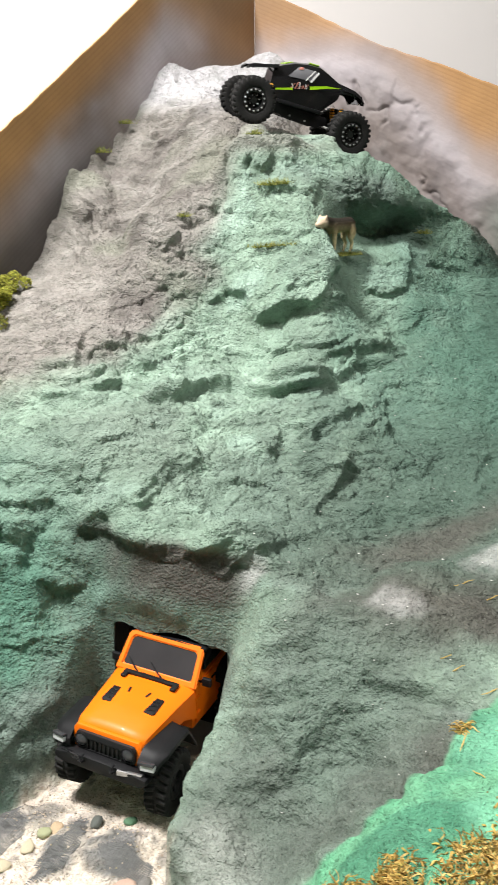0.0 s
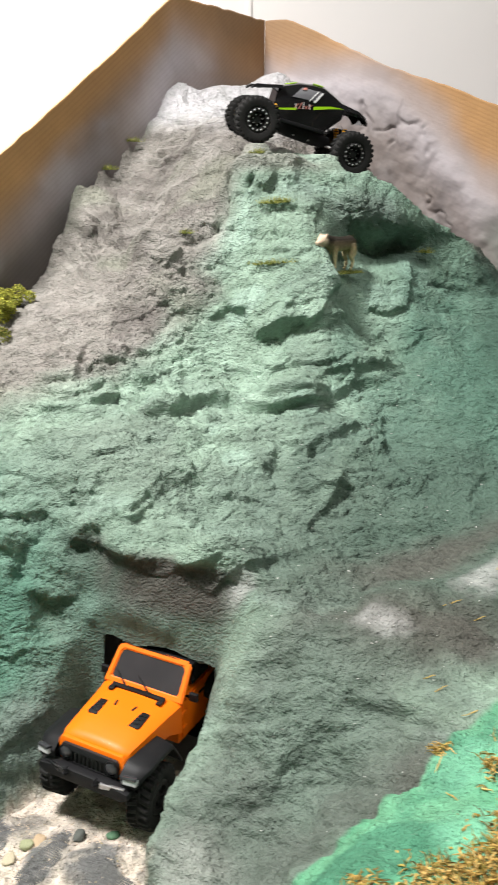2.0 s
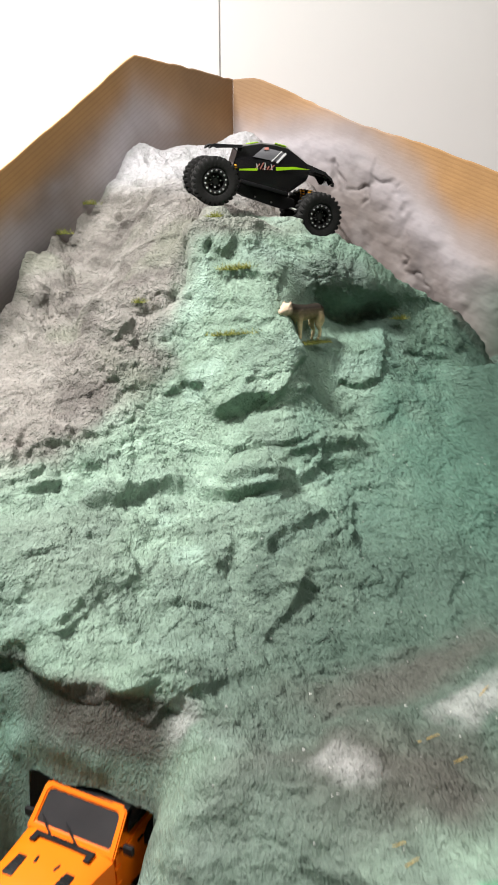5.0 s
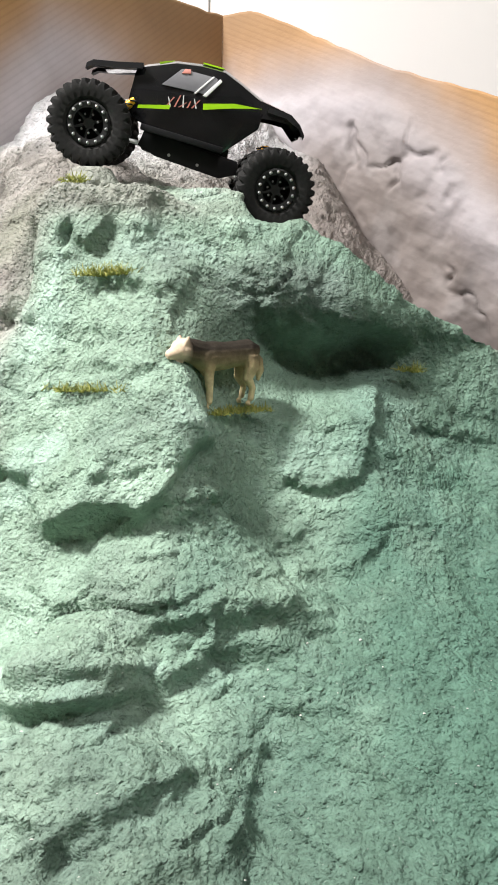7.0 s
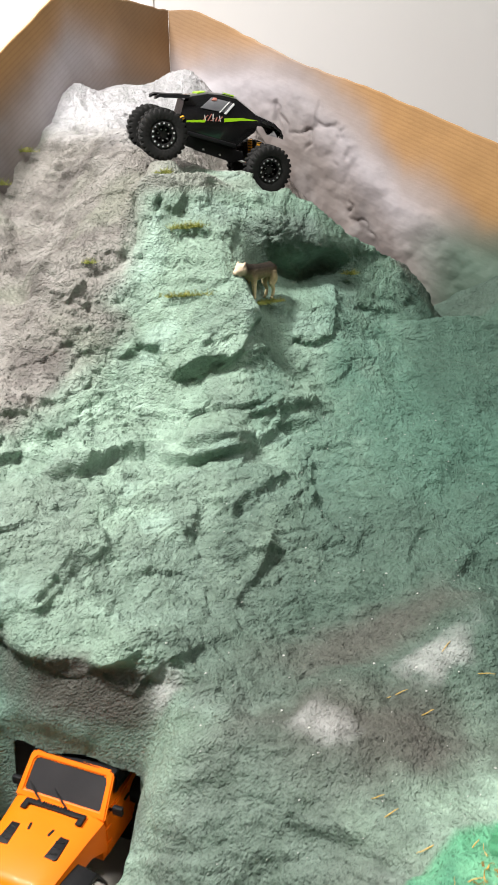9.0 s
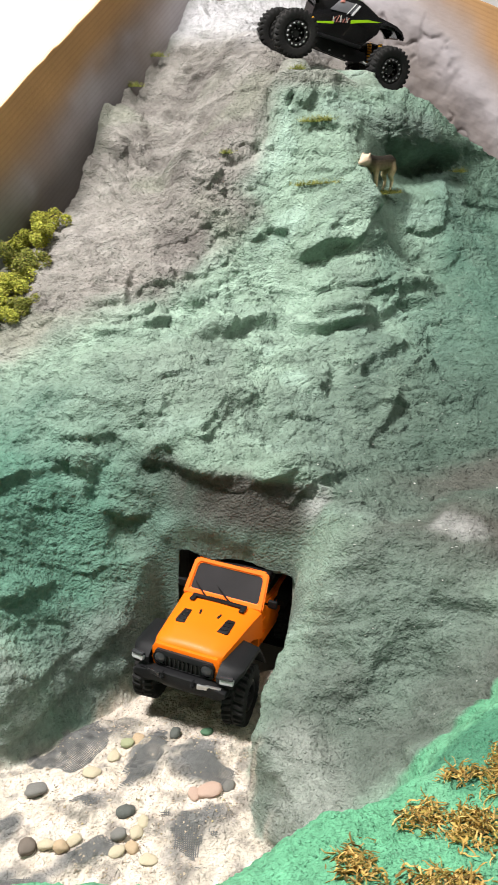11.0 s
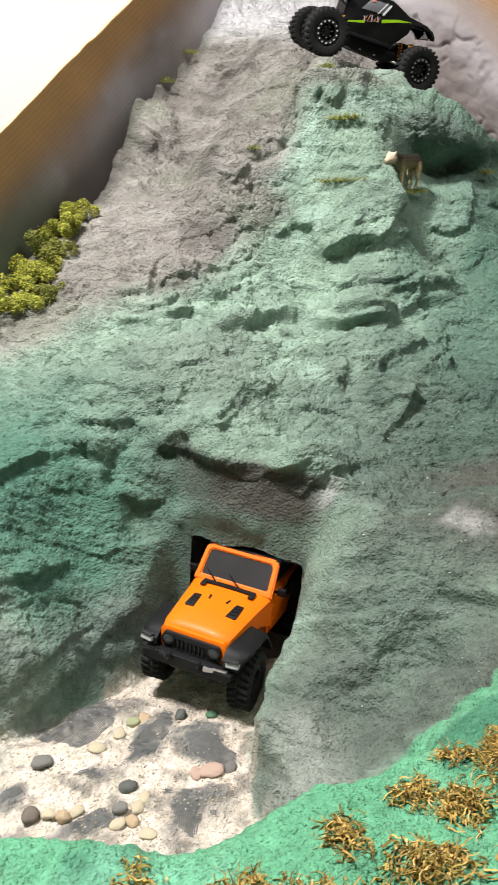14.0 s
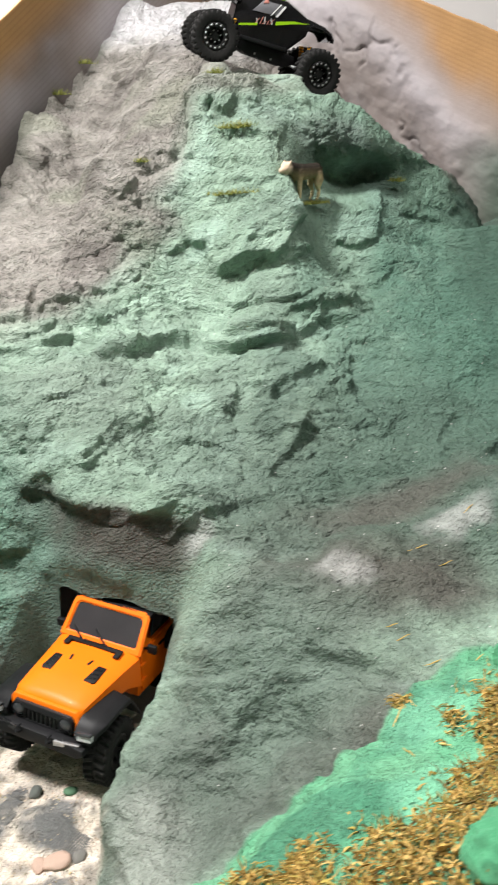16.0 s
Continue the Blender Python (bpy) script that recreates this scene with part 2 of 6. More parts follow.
HOLLOWS = [
    (0.18, 1.03, 0.08, -0.068), (0.03, 0.46, 0.08, -0.056), (0.09, 0.97, 0.05, -0.002), (-0.03, 1.06, 0.05, -0.044),
    (0.12, 0.73, 0.08, -0.028), (0.48, 1.30, 0.13, -0.062), (0.06, 1.27, 0.13, -0.051), (-0.06, 0.64, 0.05, -0.023),
    (-0.39, 0.91, 0.13, -0.022), (-0.03, 0.97, 0.05, -0.028), (0.09, 0.49, 0.05, -0.033), (-0.00, 0.43, 0.05, -0.050),
    (0.15, 1.03, 0.05, -0.060), (0.37, 0.70, 0.06, -0.020),
]
MOUNDS = HUMPS + HOLLOWS

# later skims of plaster laid over the carved shape
SWELLS = [
    (-0.22, 0.62, 0.080, -0.036), (0.16, 0.98, 0.080, 0.024), 
    (0.00, 0.58, 0.050, 0.031), (0.06, 0.90, 0.035, 0.031), (-0.16, 1.08, 0.080, 0.023), (0.12, 0.78, 0.050, 0.023), (0.16, 0.88, 0.035, -0.020),
    (-0.16, 0.76, 0.050, 0.019), (0.12, 0.36, 0.080, -0.017), (0.08, 0.62, 0.035, -0.012),
    (0.08, 0.48, 0.035, -0.012), (-0.08, 0.86, 0.035, 0.009), (-0.14, 0.88, 0.035, -0.012), (-0.16, 0.68, 0.035, -0.020),
    (-0.24, 0.66, 0.035, -0.022),
]


@functools.lru_cache(maxsize=None)
def noise_table(seed):
    return (np.random.RandomState(seed).rand(256, 256) * 2 - 1).astype(np.float32)


def lattice(x, y, scale, seed):
    """Smooth value noise between -1 and 1."""
    table = noise_table(seed).ravel()
    u, v = (x * scale + (57.3 + seed)).astype(np.float32), (y * scale + 91.7).astype(np.float32)
    fi, fj = np.floor(u), np.floor(v)
    fu, fv = u - fi, v - fj
    fu, fv = fu * fu * (3 - 2 * fu), fv * fv * (3 - 2 * fv)
    i, j = fi.astype(np.int32) & 255, fj.astype(np.int32) & 255
    i2, j2 = ((i + 1) & 255) << 8, (j + 1) & 255
    i = i << 8
    a, c = table.take(i + j), table.take(i + j2)
    low = a + (table.take(i2 + j) - a) * fu
    return low + (c + (table.take(i2 + j2) - c) * fu - low) * fv


def rough_noise(x, y, scale, seed, octaves=4, ridged=False):
    total, amp, norm = 0.0, 1.0, 0.0
    for k in range(octaves):
        c, s = math.cos(0.7 * k + 0.3), math.sin(0.7 * k + 0.3)
        w = lattice(c * x - s * y, s * x + c * y, scale * 2.03**k, seed + 7 * k)
        total, norm = total + amp * (1 - 2 * np.abs(w) if ridged else w), norm + amp
        amp *= 0.5
    return total / norm


def plates(u, v, scale, seed):
    """Crumpled plaster cloth: uneven plates, each tilted its own way, proud at the lower rim; and the seam between them."""
    a, b, c, d = (noise_table(seed + k) for k in range(4))
    p, q = u * scale + 71.3, v * scale + 43.9
    i, j = np.floor(p).astype(int), np.floor(q).astype(int)
    first, second, tilt = np.full(p.shape, 9.0), np.full(p.shape, 9.0), np.zeros(p.shape)
    for di in (-1, 0, 1):
        for dj in (-1, 0, 1):
            m, n = (i + di) % 256, (j + dj) % 256
            ex, ey = p - (i + di + 0.5 + 0.42 * a[m, n]), q - (j + dj + 0.5 + 0.42 * b[m, n])
            dist = ex * ex + ey * ey
            near = dist < first
            second = np.where(near, first, np.minimum(second, dist))
            tilt = np.where(near, 0.9 * c[m, n] * ex + (0.8 * d[m, n] - 0.35) * ey + 0.5 * a[n, m], tilt)
            first = np.where(near, dist, first)
    return tilt, np.exp(-(((np.sqrt(second) - np.sqrt(first)) / 0.10) ** 2))


def along(x, y, line):
    """Distance to an open line, the side of it (above: positive), and a fade towards its ends."""
    best, side, way = np.full(x.shape, 9.0), np.zeros(x.shape), np.zeros(x.shape)
    lengths = [math.hypot(bx - ax, by - ay) for (ax, ay), (bx, by) in zip(line, line[1:])]
    whole, gone = sum(lengths), 0.0
    for (ax, ay), (bx, by), length in zip(line, line[1:], lengths):
        ex, ey = bx - ax, by - ay
        k = np.clip(((x - ax) * ex + (y - ay) * ey) / (ex * ex + ey * ey), 0, 1)
        d = np.hypot(x - ax - k * ex, y - ay - k * ey)
        near = d < best
        best = np.where(near, d, best)
        side = np.where(near, np.sign(ex * (y - ay) - ey * (x - ax)), side)
        way = np.where(near, (gone + k * length) / whole, way)
        gone += length
    return best, side, smooth(0.0, 0.12, way) * smooth(1.0, 0.88, way)


LEDGES = []


def bank_edge(x):
    """Where the emerald bank in front ends."""
    return np.interp(x, [-0.5, -0.02, 0.0, 0.047, 0.097, 0.130, 0.161, 0.20, 0.30, 0.50], [0.40, 0.345, 0.352, 0.375, 0.390, 0.408, 0.448, 0.475, 0.50, 0.52])


def ledge(height, width, *line):
    """An overhanging edge: the ground above the line stands proud, the ground below is undercut."""
    LEDGES.append((height, width, line, True))


def fold(height, width, *line):
    """A rounded roll along a line, or a groove where the height is negative."""
    LEDGES.append((height, width, line, False))


# the step under the wolf and its east corner
ledge(0.014, 0.022, (0.009, 0.9776), (0.028, 0.9774), (0.048, 0.9743), (0.071, 0.9697), (0.085, 0.9671), (0.095, 0.9733), (0.105, 0.9853), (0.111, 0.9972), (0.124, 1.0220), (0.141, 1.0370), (0.160, 1.0421))
ledge(0.006, 0.01, (0.091, 0.9641), (0.109, 0.9734), (0.126, 0.9938), (0.140, 1.0238), (0.157, 1.0357))
ledge(0.008, 0.014, (0.152, 1.0411), (0.172, 1.0401), (0.191, 1.0399), (0.213, 1.0445), (0.218, 1.0558), (0.220, 1.0708), (0.223, 1.0985))
# the long crack across the face and its rise to the east
ledge(0.015, 0.016, (-0.128, 0.8400), (-0.108, 0.8485), (-0.076, 0.8504), (-0.064, 0.8733), (-0.045, 0.9031), (-0.018, 0.9101), (0.009, 0.8943), (0.037, 0.8789), (0.063, 0.8748), (0.089, 0.8898), (0.113, 0.9125))
fold(-0.0075, 0.0038, (-0.128, 0.8400), (-0.108, 0.8485), (-0.076, 0.8504), (-0.064, 0.8733), (-0.045, 0.9031), (-0.018, 0.9101), (0.009, 0.8943), (0.037, 0.8789), (0.063, 0.8748), (0.089, 0.8898), (0.113, 0.9125))
ledge(0.008, 0.02, (0.023, 0.8959), (0.060, 0.8863), (0.086, 0.9015), (0.101, 0.9127), (0.114, 0.9135), (0.122, 0.9191), (0.137, 0.9277), (0.152, 0.9352), (0.168, 0.9378), (0.187, 0.9379))
ledge(0.008, 0.018, (0.086, 0.9271), (0.109, 0.9341), (0.125, 0.9369), (0.146, 0.9471), (0.165, 0.9525), (0.182, 0.9550), (0.198, 0.9709), (0.211, 0.9789))
ledge(0.006, 0.012, (0.163, 0.9986), (0.176, 0.9937), (0.195, 1.0063), (0.210, 1.0053), (0.223, 1.0133), (0.234, 1.0221), (0.239, 1.0290))
ledge(0.005, 0.01, (0.161, 1.0234), (0.175, 1.0223), (0.179, 1.0294))
# slanting grooves below the crack
ledge(0.01, 0.016, (0.074, 0.8157), (0.082, 0.8286), (0.093, 0.8340), (0.110, 0.8423), (0.119, 0.8518), (0.130, 0.8639), (0.137, 0.8768))
fold(-0.005, 0.004, (0.074, 0.8157), (0.082, 0.8286), (0.093, 0.8340), (0.110, 0.8423), (0.119, 0.8518), (0.130, 0.8639), (0.137, 0.8768))
ledge(0.006, 0.012, (0.024, 0.7943), (0.039, 0.8131), (0.043, 0.8332), (0.035, 0.8463))
ledge(0.009, 0.018, (-0.041, 0.7720), (-0.049, 0.7879), (-0.064, 0.8026))
ledge(0.006, 0.012, (-0.099, 0.6943), (-0.082, 0.7281), (-0.067, 0.7663))
ledge(0.005, 0.01, (-0.129, 0.7060), (-0.117, 0.7036), (-0.105, 0.7062))
ledge(0.004, 0.008, (0.055, 0.7821), (0.073, 0.7949), (0.085, 0.8002))
ledge(0.009, 0.022, (0.161, 0.8323), (0.168, 0.8615), (0.168, 0.8851), (0.168, 0.8995), (0.173, 0.9076))
# where the face turns into the east basin
ledge(0.011, 0.028, (0.073, 0.7269), (0.082, 0.7465), (0.099, 0.7590), (0.112, 0.7763), (0.122, 0.8005))
ledge(0.006, 0.016, (0.009, 0.6492), (0.033, 0.6673), (0.059, 0.6918), (0.081, 0.7057))
ledge(0.005, 0.016, (0.184, 0.7690), (0.204, 0.7949), (0.220, 0.8121))
ledge(0.005, 0.016, (0.241, 0.7538), (0.255, 0.7878), (0.273, 0.8099))
ledge(0.006, 0.018, (0.254, 0.6796), (0.290, 0.7425), (0.319, 0.7812))
ledge(0.006, 0.018, (-0.014, 0.6392), (-0.004, 0.6440), (0.009, 0.6504))
# upper face: shelves of the tufts, the lip of the cave
ledge(0.008, 0.01, (0.004, 1.0558), (0.023, 1.0564), (0.038, 1.0648))
ledge(0.006, 0.01, (0.020, 1.0495), (0.036, 1.0508), (0.058, 1.0404), (0.080, 1.0329))
ledge(0.005, 0.01, (0.086, 1.0231), (0.086, 1.0314), (0.094, 1.0508), (0.095, 1.0624))
ledge(0.006, 0.009, (0.025, 1.0266), (0.051, 1.0134), (0.069, 1.0040), (0.087, 1.0071))
ledge(0.012, 0.016, (0.116, 1.0509), (0.125, 1.0646), (0.133, 1.0732), (0.149, 1.0722), (0.162, 1.0683), (0.177, 1.0700), (0.196, 1.0835), (0.211, 1.1024))
ledge(0.004, 0.006, (0.053, 0.9793), (0.061, 0.9801), (0.069, 0.9813))
ledge(0.004, 0.006, (0.016, 0.9900), (0.032, 0.9877), (0.045, 0.9861))
fold(-0.01, 0.006, (-0.004, 1.0555), (0.001, 1.0555), (0.004, 1.0563), (0.001, 1.0593))
# the scarp between the grey flank and the green face
fold(-0.008, 0.007, (-0.084, 1.0298), (-0.066, 1.0388), (-0.045, 1.0481), (-0.036, 1.0555), (-0.032, 1.0628), (-0.031, 1.0685), (-0.027, 1.0754))
ledge(0.007, 0.01, (-0.104, 1.0091), (-0.094, 1.0190), (-0.080, 1.0304))
ledge(0.007, 0.014, (-0.200, 0.8870), (-0.199, 0.9132), (-0.193, 0.9413))
ledge(0.008, 0.012, (-0.189, 0.9030), (-0.170, 0.9171), (-0.140, 0.9204))
ledge(0.006, 0.012, (-0.233, 0.8516), (-0.203, 0.8565), (-0.174, 0.8658), (-0.138, 0.8886))
ledge(0.003, 0.006, (-0.153, 0.9308), (-0.137, 0.9425), (-0.115, 0.9436), (-0.094, 0.9471))
ledge(0.007, 0.014, (-0.049, 0.9935), (-0.024, 1.0034), (0.001, 0.9966))
# wrinkles of the lower west face
ledge(0.005, 0.008, (-0.305, 0.7652), (-0.287, 0.7752), (-0.258, 0.7786))
ledge(0.004, 0.008, (-0.305, 0.7207), (-0.278, 0.7361), (-0.254, 0.7437))
ledge(0.005, 0.01, (-0.103, 0.7026), (-0.087, 0.7370), (-0.075, 0.7657))
ledge(0.006, 0.012, (-0.045, 0.7771), (-0.053, 0.7972), (-0.063, 0.8051))
ledge(0.005, 0.01, (-0.129, 0.7064), (-0.124, 0.7122), (-0.115, 0.7152))
ledge(0.005, 0.01, (-0.148, 0.7382), (-0.144, 0.7469), (-0.143, 0.7575))
ledge(0.005, 0.012, (-0.212, 0.7883), (-0.191, 0.7772), (-0.171, 0.7690))
fold(-0.012, 0.01, (-0.214, 0.6863), (-0.207, 0.7033), (-0.191, 0.7231), (-0.202, 0.7350))
fold(-0.01, 0.016, (-0.179, 0.6647), (-0.186, 0.6784), (-0.184, 0.6898))
ledge(0.008, 0.028, (-0.324, 0.6268), (-0.283, 0.6830), (-0.241, 0.7052), (-0.217, 0.7022))
# the brow over the tunnel, the band under it and the roll above the mouth
ledge(0.012, 0.02, (-0.178, 0.7094), (-0.157, 0.7123), (-0.132, 0.7020), (-0.112, 0.6796), (-0.076, 0.6629), (-0.048, 0.6526), (-0.021, 0.6489), (-0.004, 0.6527))
fold(0.006, 0.012, (-0.150, 0.6866), (-0.116, 0.6708), (-0.080, 0.6528), (-0.045, 0.6405))
# creases of the canyon's west wall
ledge(0.006, 0.016, (-0.274, 0.4978), (-0.253, 0.5171), (-0.239, 0.5435), (-0.219, 0.5762))
ledge(0.005, 0.014, (-0.262, 0.5196), (-0.241, 0.5579), (-0.215, 0.6050))
ledge(0.005, 0.012, (-0.215, 0.5870), (-0.193, 0.6086), (-0.171, 0.6367))
ledge(0.005, 0.014, (-0.291, 0.5762), (-0.270, 0.5933), (-0.246, 0.6339))
# the lip of the front bank
ledge(-0.008, 0.020, (0.000, 0.352), (0.047, 0.375), (0.077, 0.386), (0.097, 0.390), (0.130, 0.408), (0.161, 0.448), (0.200, 0.475))
# a crease where the bank meets the slope
ledge(0.003, 0.020, (0.075, 0.540), (0.115, 0.516), (0.167, 0.470), (0.195, 0.470))


CORNER = Vector((0.012, 1.588))
WEST, EAST = Vector((-0.545, -0.838)).normalized(), Vector((0.818, -0.575)).normalized()


TRODDEN = ((0.009, 1.099, 1.3570, 0.017), (0.1375, 1.130, 1.3175, 0.017), (-0.010, 1.173, 1.3650, 0.018), (0.119, 1.204, 1.3255, 0.018))


def big_form(x, y):
    """Height of the mountain without its wrinkles."""
    z = hillside(x, y)
    for mx, my, r, h in MOUNDS:
        z = z + h * np.exp(-((x - mx) ** 2 + (y - my) ** 2) / r**2)
    # a row of boulders along the west board
    for bx, by, br, bh in ((-0.232, 1.232, 0.016, 0.024), (-0.205, 1.272, 0.016, 0.020), (-0.258, 1.185, 0.014, 0.018), (-0.222, 1.252, 0.010, 0.012), (-0.280, 1.140, 0.014, 0.014)):
        z = z + bh * np.exp(-(((x - bx) ** 2 + (y - by) ** 2) / br**2) ** 2)
    z = carve(x, y, ridge(x, y, z))
    for mx, my, r, h in SWELLS:
        z = z + h * np.exp(-((x - mx) ** 2 + (y - my) ** 2) / r**2)
    stone = smooth(-0.005, 0.03, outside(x, y, CANYON))
    bank = smooth(0.01, -0.03, y - bank_edge(x))
    z = z + stone * (1 - 0.6 * bank) * 0.011 * rough_noise(x, y + 0.6 * z, 13, 3, 2)
    for fx, fy, fz, r in TRODDEN:
        k = smooth(1.6, 0.7, np.hypot(x - fx, y - fy) / r)
        z = z + (fz - z) * k
    return z


@functools.lru_cache(maxsize=None)
def laid_ledges():
    """The ledges set on the slope: each line as (x, way up the slope), with the stretch of the plan that it touches."""
    laid = []
    for rise, w, line, sharp in LEDGES:
        xs, ys = np.array(line).T
        reach = min(0.10, 4.2 * w + 0.012)
        laid.append((rise, w, list(zip(xs, 0.5 * ys + 0.87 * big_form(xs, ys))), sharp,
                     (xs.min() - reach, xs.max() + reach, ys.min() - reach, ys.max() + reach)))
    return laid


def terrace(p, edge):
    """Overhanging steps: out at once, then back slowly."""
    f = p - np.floor(p)
    return np.where(f < edge, f / edge, (1 - f) / (1 - edge)) - 0.5


def relief(x, y, fine=True):
    """Place on the mountain's skin above plan point (x, y): its own x, y and z."""
    z = big_form(x, y)
    if not fine:
        return x, y, z
    e = 0.002
    sx, sy = (big_form(x + e, y) - z) / e, (big_form(x, y + e) - z) / e
    steep = np.sqrt(1 + sx * sx + sy * sy)
    d = outside(x, y, CANYON)
    stone = smooth(-0.004, 0.014, d)
    bank = smooth(0.01, -0.03, y - bank_edge(x))
    # wrinkled cloth and plaster: overhanging steps, folds, tears, lumps and grit, in the run of the slope
    h, v = x + 0.5 * y, y * 0.8 + z * 0.9
    inner = np.minimum(-((x - CORNER.x) * WEST.y - (y - CORNER.y) * WEST.x), (x - CORNER.x) * EAST.y - (y - CORNER.y) * EAST.x)
    wx, wv = h + 0.022 * rough_noise(h, v, 14, 21, 3), v + 0.018 * rough_noise(h, v, 16, 24, 3)
    west = smooth(0.0, -0.12, x) * smooth(0.95, 1.05, y)
    a, b = wx * 0.85 + wv * 0.30, wv * 1.30 - wx * 0.35
    fa, fb = wx * 1.5 + wv * 0.45, wv * 0.55 - wx * 0.30
    calm = smooth(-0.5, 0.3, rough_noise(h, v, 9, 27, 2))
    east = 1 - 0.45 * smooth(0.12, 0.26, x) * smooth(1.06, 0.98, y)
    pleat = np.abs(rough_noise(a, b, 11, 5, 2)) * (1 - west) * 2.0 + np.abs(rough_noise(fa, fb, 13, 6, 3)) * west * 2.2 - 0.5
    crisp = np.abs(rough_noise(a * 1.1, b * 0.9, 34, 8, 3)) * (1 - west) * 2.2 + np.abs(rough_noise(fa, fb, 36, 11, 3)) * west * 2.2 - 0.5
    step = terrace(b / 0.11 + 1.5 * rough_noise(h, v, 8, 65, 4), 0.22) * smooth(0.0, 0.5, rough_noise(h, v, 11, 66, 2))
    small = terrace(b / 0.045 + 1.3 * rough_noise(h, v, 20, 67, 4) - a * 6, 0.25) * smooth(0.05, 0.5, rough_noise(h, v, 19, 68, 2))
    lump = rough_noise(wx, wv, 90, 9, 3)
    grit = np.abs(rough_noise(h, v, 210, 14, 2)) * 2 - 0.5
    ka, kb = a + 0.010 * rough_noise(h, v, 40, 83, 3), b + 0.010 * rough_noise(h, v, 40, 84, 3)
    wide_plate, wide_seam = plates(ka, kb, 26, 85)
    fine_plate, fine_seam = plates(ka + 0.3 * kb, kb, 62, 92)
    broken = smooth(-0.35, 0.25, rough_noise(h, v, 12, 97, 2))
    billow = np.abs(rough_noise(a * 0.75 + 0.35 * b, b - 0.25 * a, 21, 103, 2)) * 2.2 - 0.5
    tear = np.exp(-((rough_noise(a * 0.9, b, 11, 28, 3) / 0.022) ** 2)) * smooth(0.0, 0.3, rough_noise(h, v, 14, 29, 2))
    nick = np.exp(-((rough_noise(a, b * 1.1, 27, 69, 3) / 0.06) ** 2)) * smooth(0.1, 0.4, rough_noise(h, v, 25, 70, 2))
    shore = 1 - 0.6 * smooth(0.70, 0.62, y) * smooth(-0.06, 0.0, x)
    crumple = smooth(0.05, -0.06, x) * smooth(0.66, 0.72, y) * smooth(0.98, 0.90, y)
    quiet = 1 - 0.75 * np.exp(-(((x + 0.08) / 0.11) ** 2) - ((y - 0.66) / 0.06) ** 2) - 0.45 * smooth(-0.13, -0.20, x) * smooth(0.74, 0.68, y)
    quiet = quiet * (1 - 0.42 * smooth(0.95, 1.0, y) * smooth(-0.10, 0.0, x))
    out = stone * (1 - 0.85 * bank) * east * quiet * ((0.0056 + 0.005 * west + 0.003 * crumple) * pleat + 0.0046 * (1 - west) * smooth(0.97, 0.90, y) * billow + calm * (0.0032 + 0.0034 * west + 0.0020 * crumple) * crisp + (1 - west) * (0.0030 * step + 0.0022 * small) - 0.0018 * tear - 0.0012 * nick
                                                      + (1 - 0.5 * west) * shore * (0.0036 * wide_plate - 0.0010 * wide_seam + broken * (0.0018 * fine_plate - 0.0007 * fine_seam)))
    out = out * (0.25 + 0.75 * smooth(0.005, 0.05, inner))
    out = out + stone * (1 - 0.4 * bank) * 0.0018 * lump + 0.0013 * (0.5 + 0.5 * stone) * grit
    out = out + bank * 0.0065 * rough_noise(x, y, 26, 19, 4) + (1 - stone) * (0.0060 * rough_noise(x, y, 34, 17, 4) + 0.0030 * np.abs(rough_noise(x, y, 60, 18, 3)))
    # the wall above the tunnel's mouth was trowelled smooth
    across_mouth, before_mouth = tunnel_frame(x, y)
    out = out * (1 - 0.85 * smooth(0.105, 0.085, np.abs(across_mouth - 0.012)) * smooth(-0.02, 0.0, before_mouth) * smooth(0.10, 0.085, before_mouth) * smooth(0.958, 0.946, z))
    cloth = np.zeros_like(x)
    if ((d < 0.01) & (y < 0.60)).any():
        for bx, by, rx, ry, turn in CLOTH:
            cloth = np.maximum(cloth, blot(x, y, bx, by, rx, ry, turn, 0.45, 1.5))
        out = out + (1 - stone) * cloth * (0.0030 + 0.0030 * rough_noise(x, y, 70, 96, 3))
    run = 0.5 * y + 0.87 * z
    wob_x, wob_r, uneven = rough_noise(x, run, 48, 31, 3), rough_noise(x, run, 48, 32, 3), lattice(x, run, 45, 33)
    for rise, w, profile, sharp, (x0, x1, y0, y1) in laid_ledges():
        near = (x > x0) & (x < x1) & (y > y0) & (y < y1)
        if not near.any():
            continue
        nx, nr = x[near], run[near]
        dist, side, fade = along(nx + 0.0045 * wob_x[near], nr + 0.0045 * wob_r[near], profile)
        vary = 1.0 + 0.4 * uneven[near]
        if sharp:
            riser = np.clip(dist / (0.0016 + 0.22 * abs(rise) * (1.0 + 0.6 * uneven[near])), 0, 1)
            upper, lower = 0.72 * np.exp(-((dist / (2.2 * w)) ** 2)), -0.38 * np.exp(-((dist / (1.3 * w)) ** 2))
            out[near] += rise * vary * fade * riser * np.where(side > 0, upper, lower)
        else:
            out[near] += rise * vary * fade * np.exp(-((dist / w) ** 2))
    for fx, fy, fz, r in TRODDEN + ((0.123, 1.038, 1.199, 0.026),):
        out = out * (1 - 0.97 * smooth(1.6, 0.8, np.hypot(x - fx, y - fy) / r))
    # the hollow behind the wolf, under the overhanging brow
    fore = smooth(1.02, 1.05, y) * smooth(1.17, 1.14, y)
    sag = 0.012 * rough_noise(x, z, 22, 98, 3)
    cave = np.exp(-(((x - 0.186) / 0.058) ** 2) - ((z - 1.222 + sag) / 0.024) ** 2) * fore
    brow = np.exp(-(((x - 0.160) / 0.080) ** 4) - ((z - 1.290 + 0.5 * (x - 0.16) + sag) / 0.028) ** 2) * fore
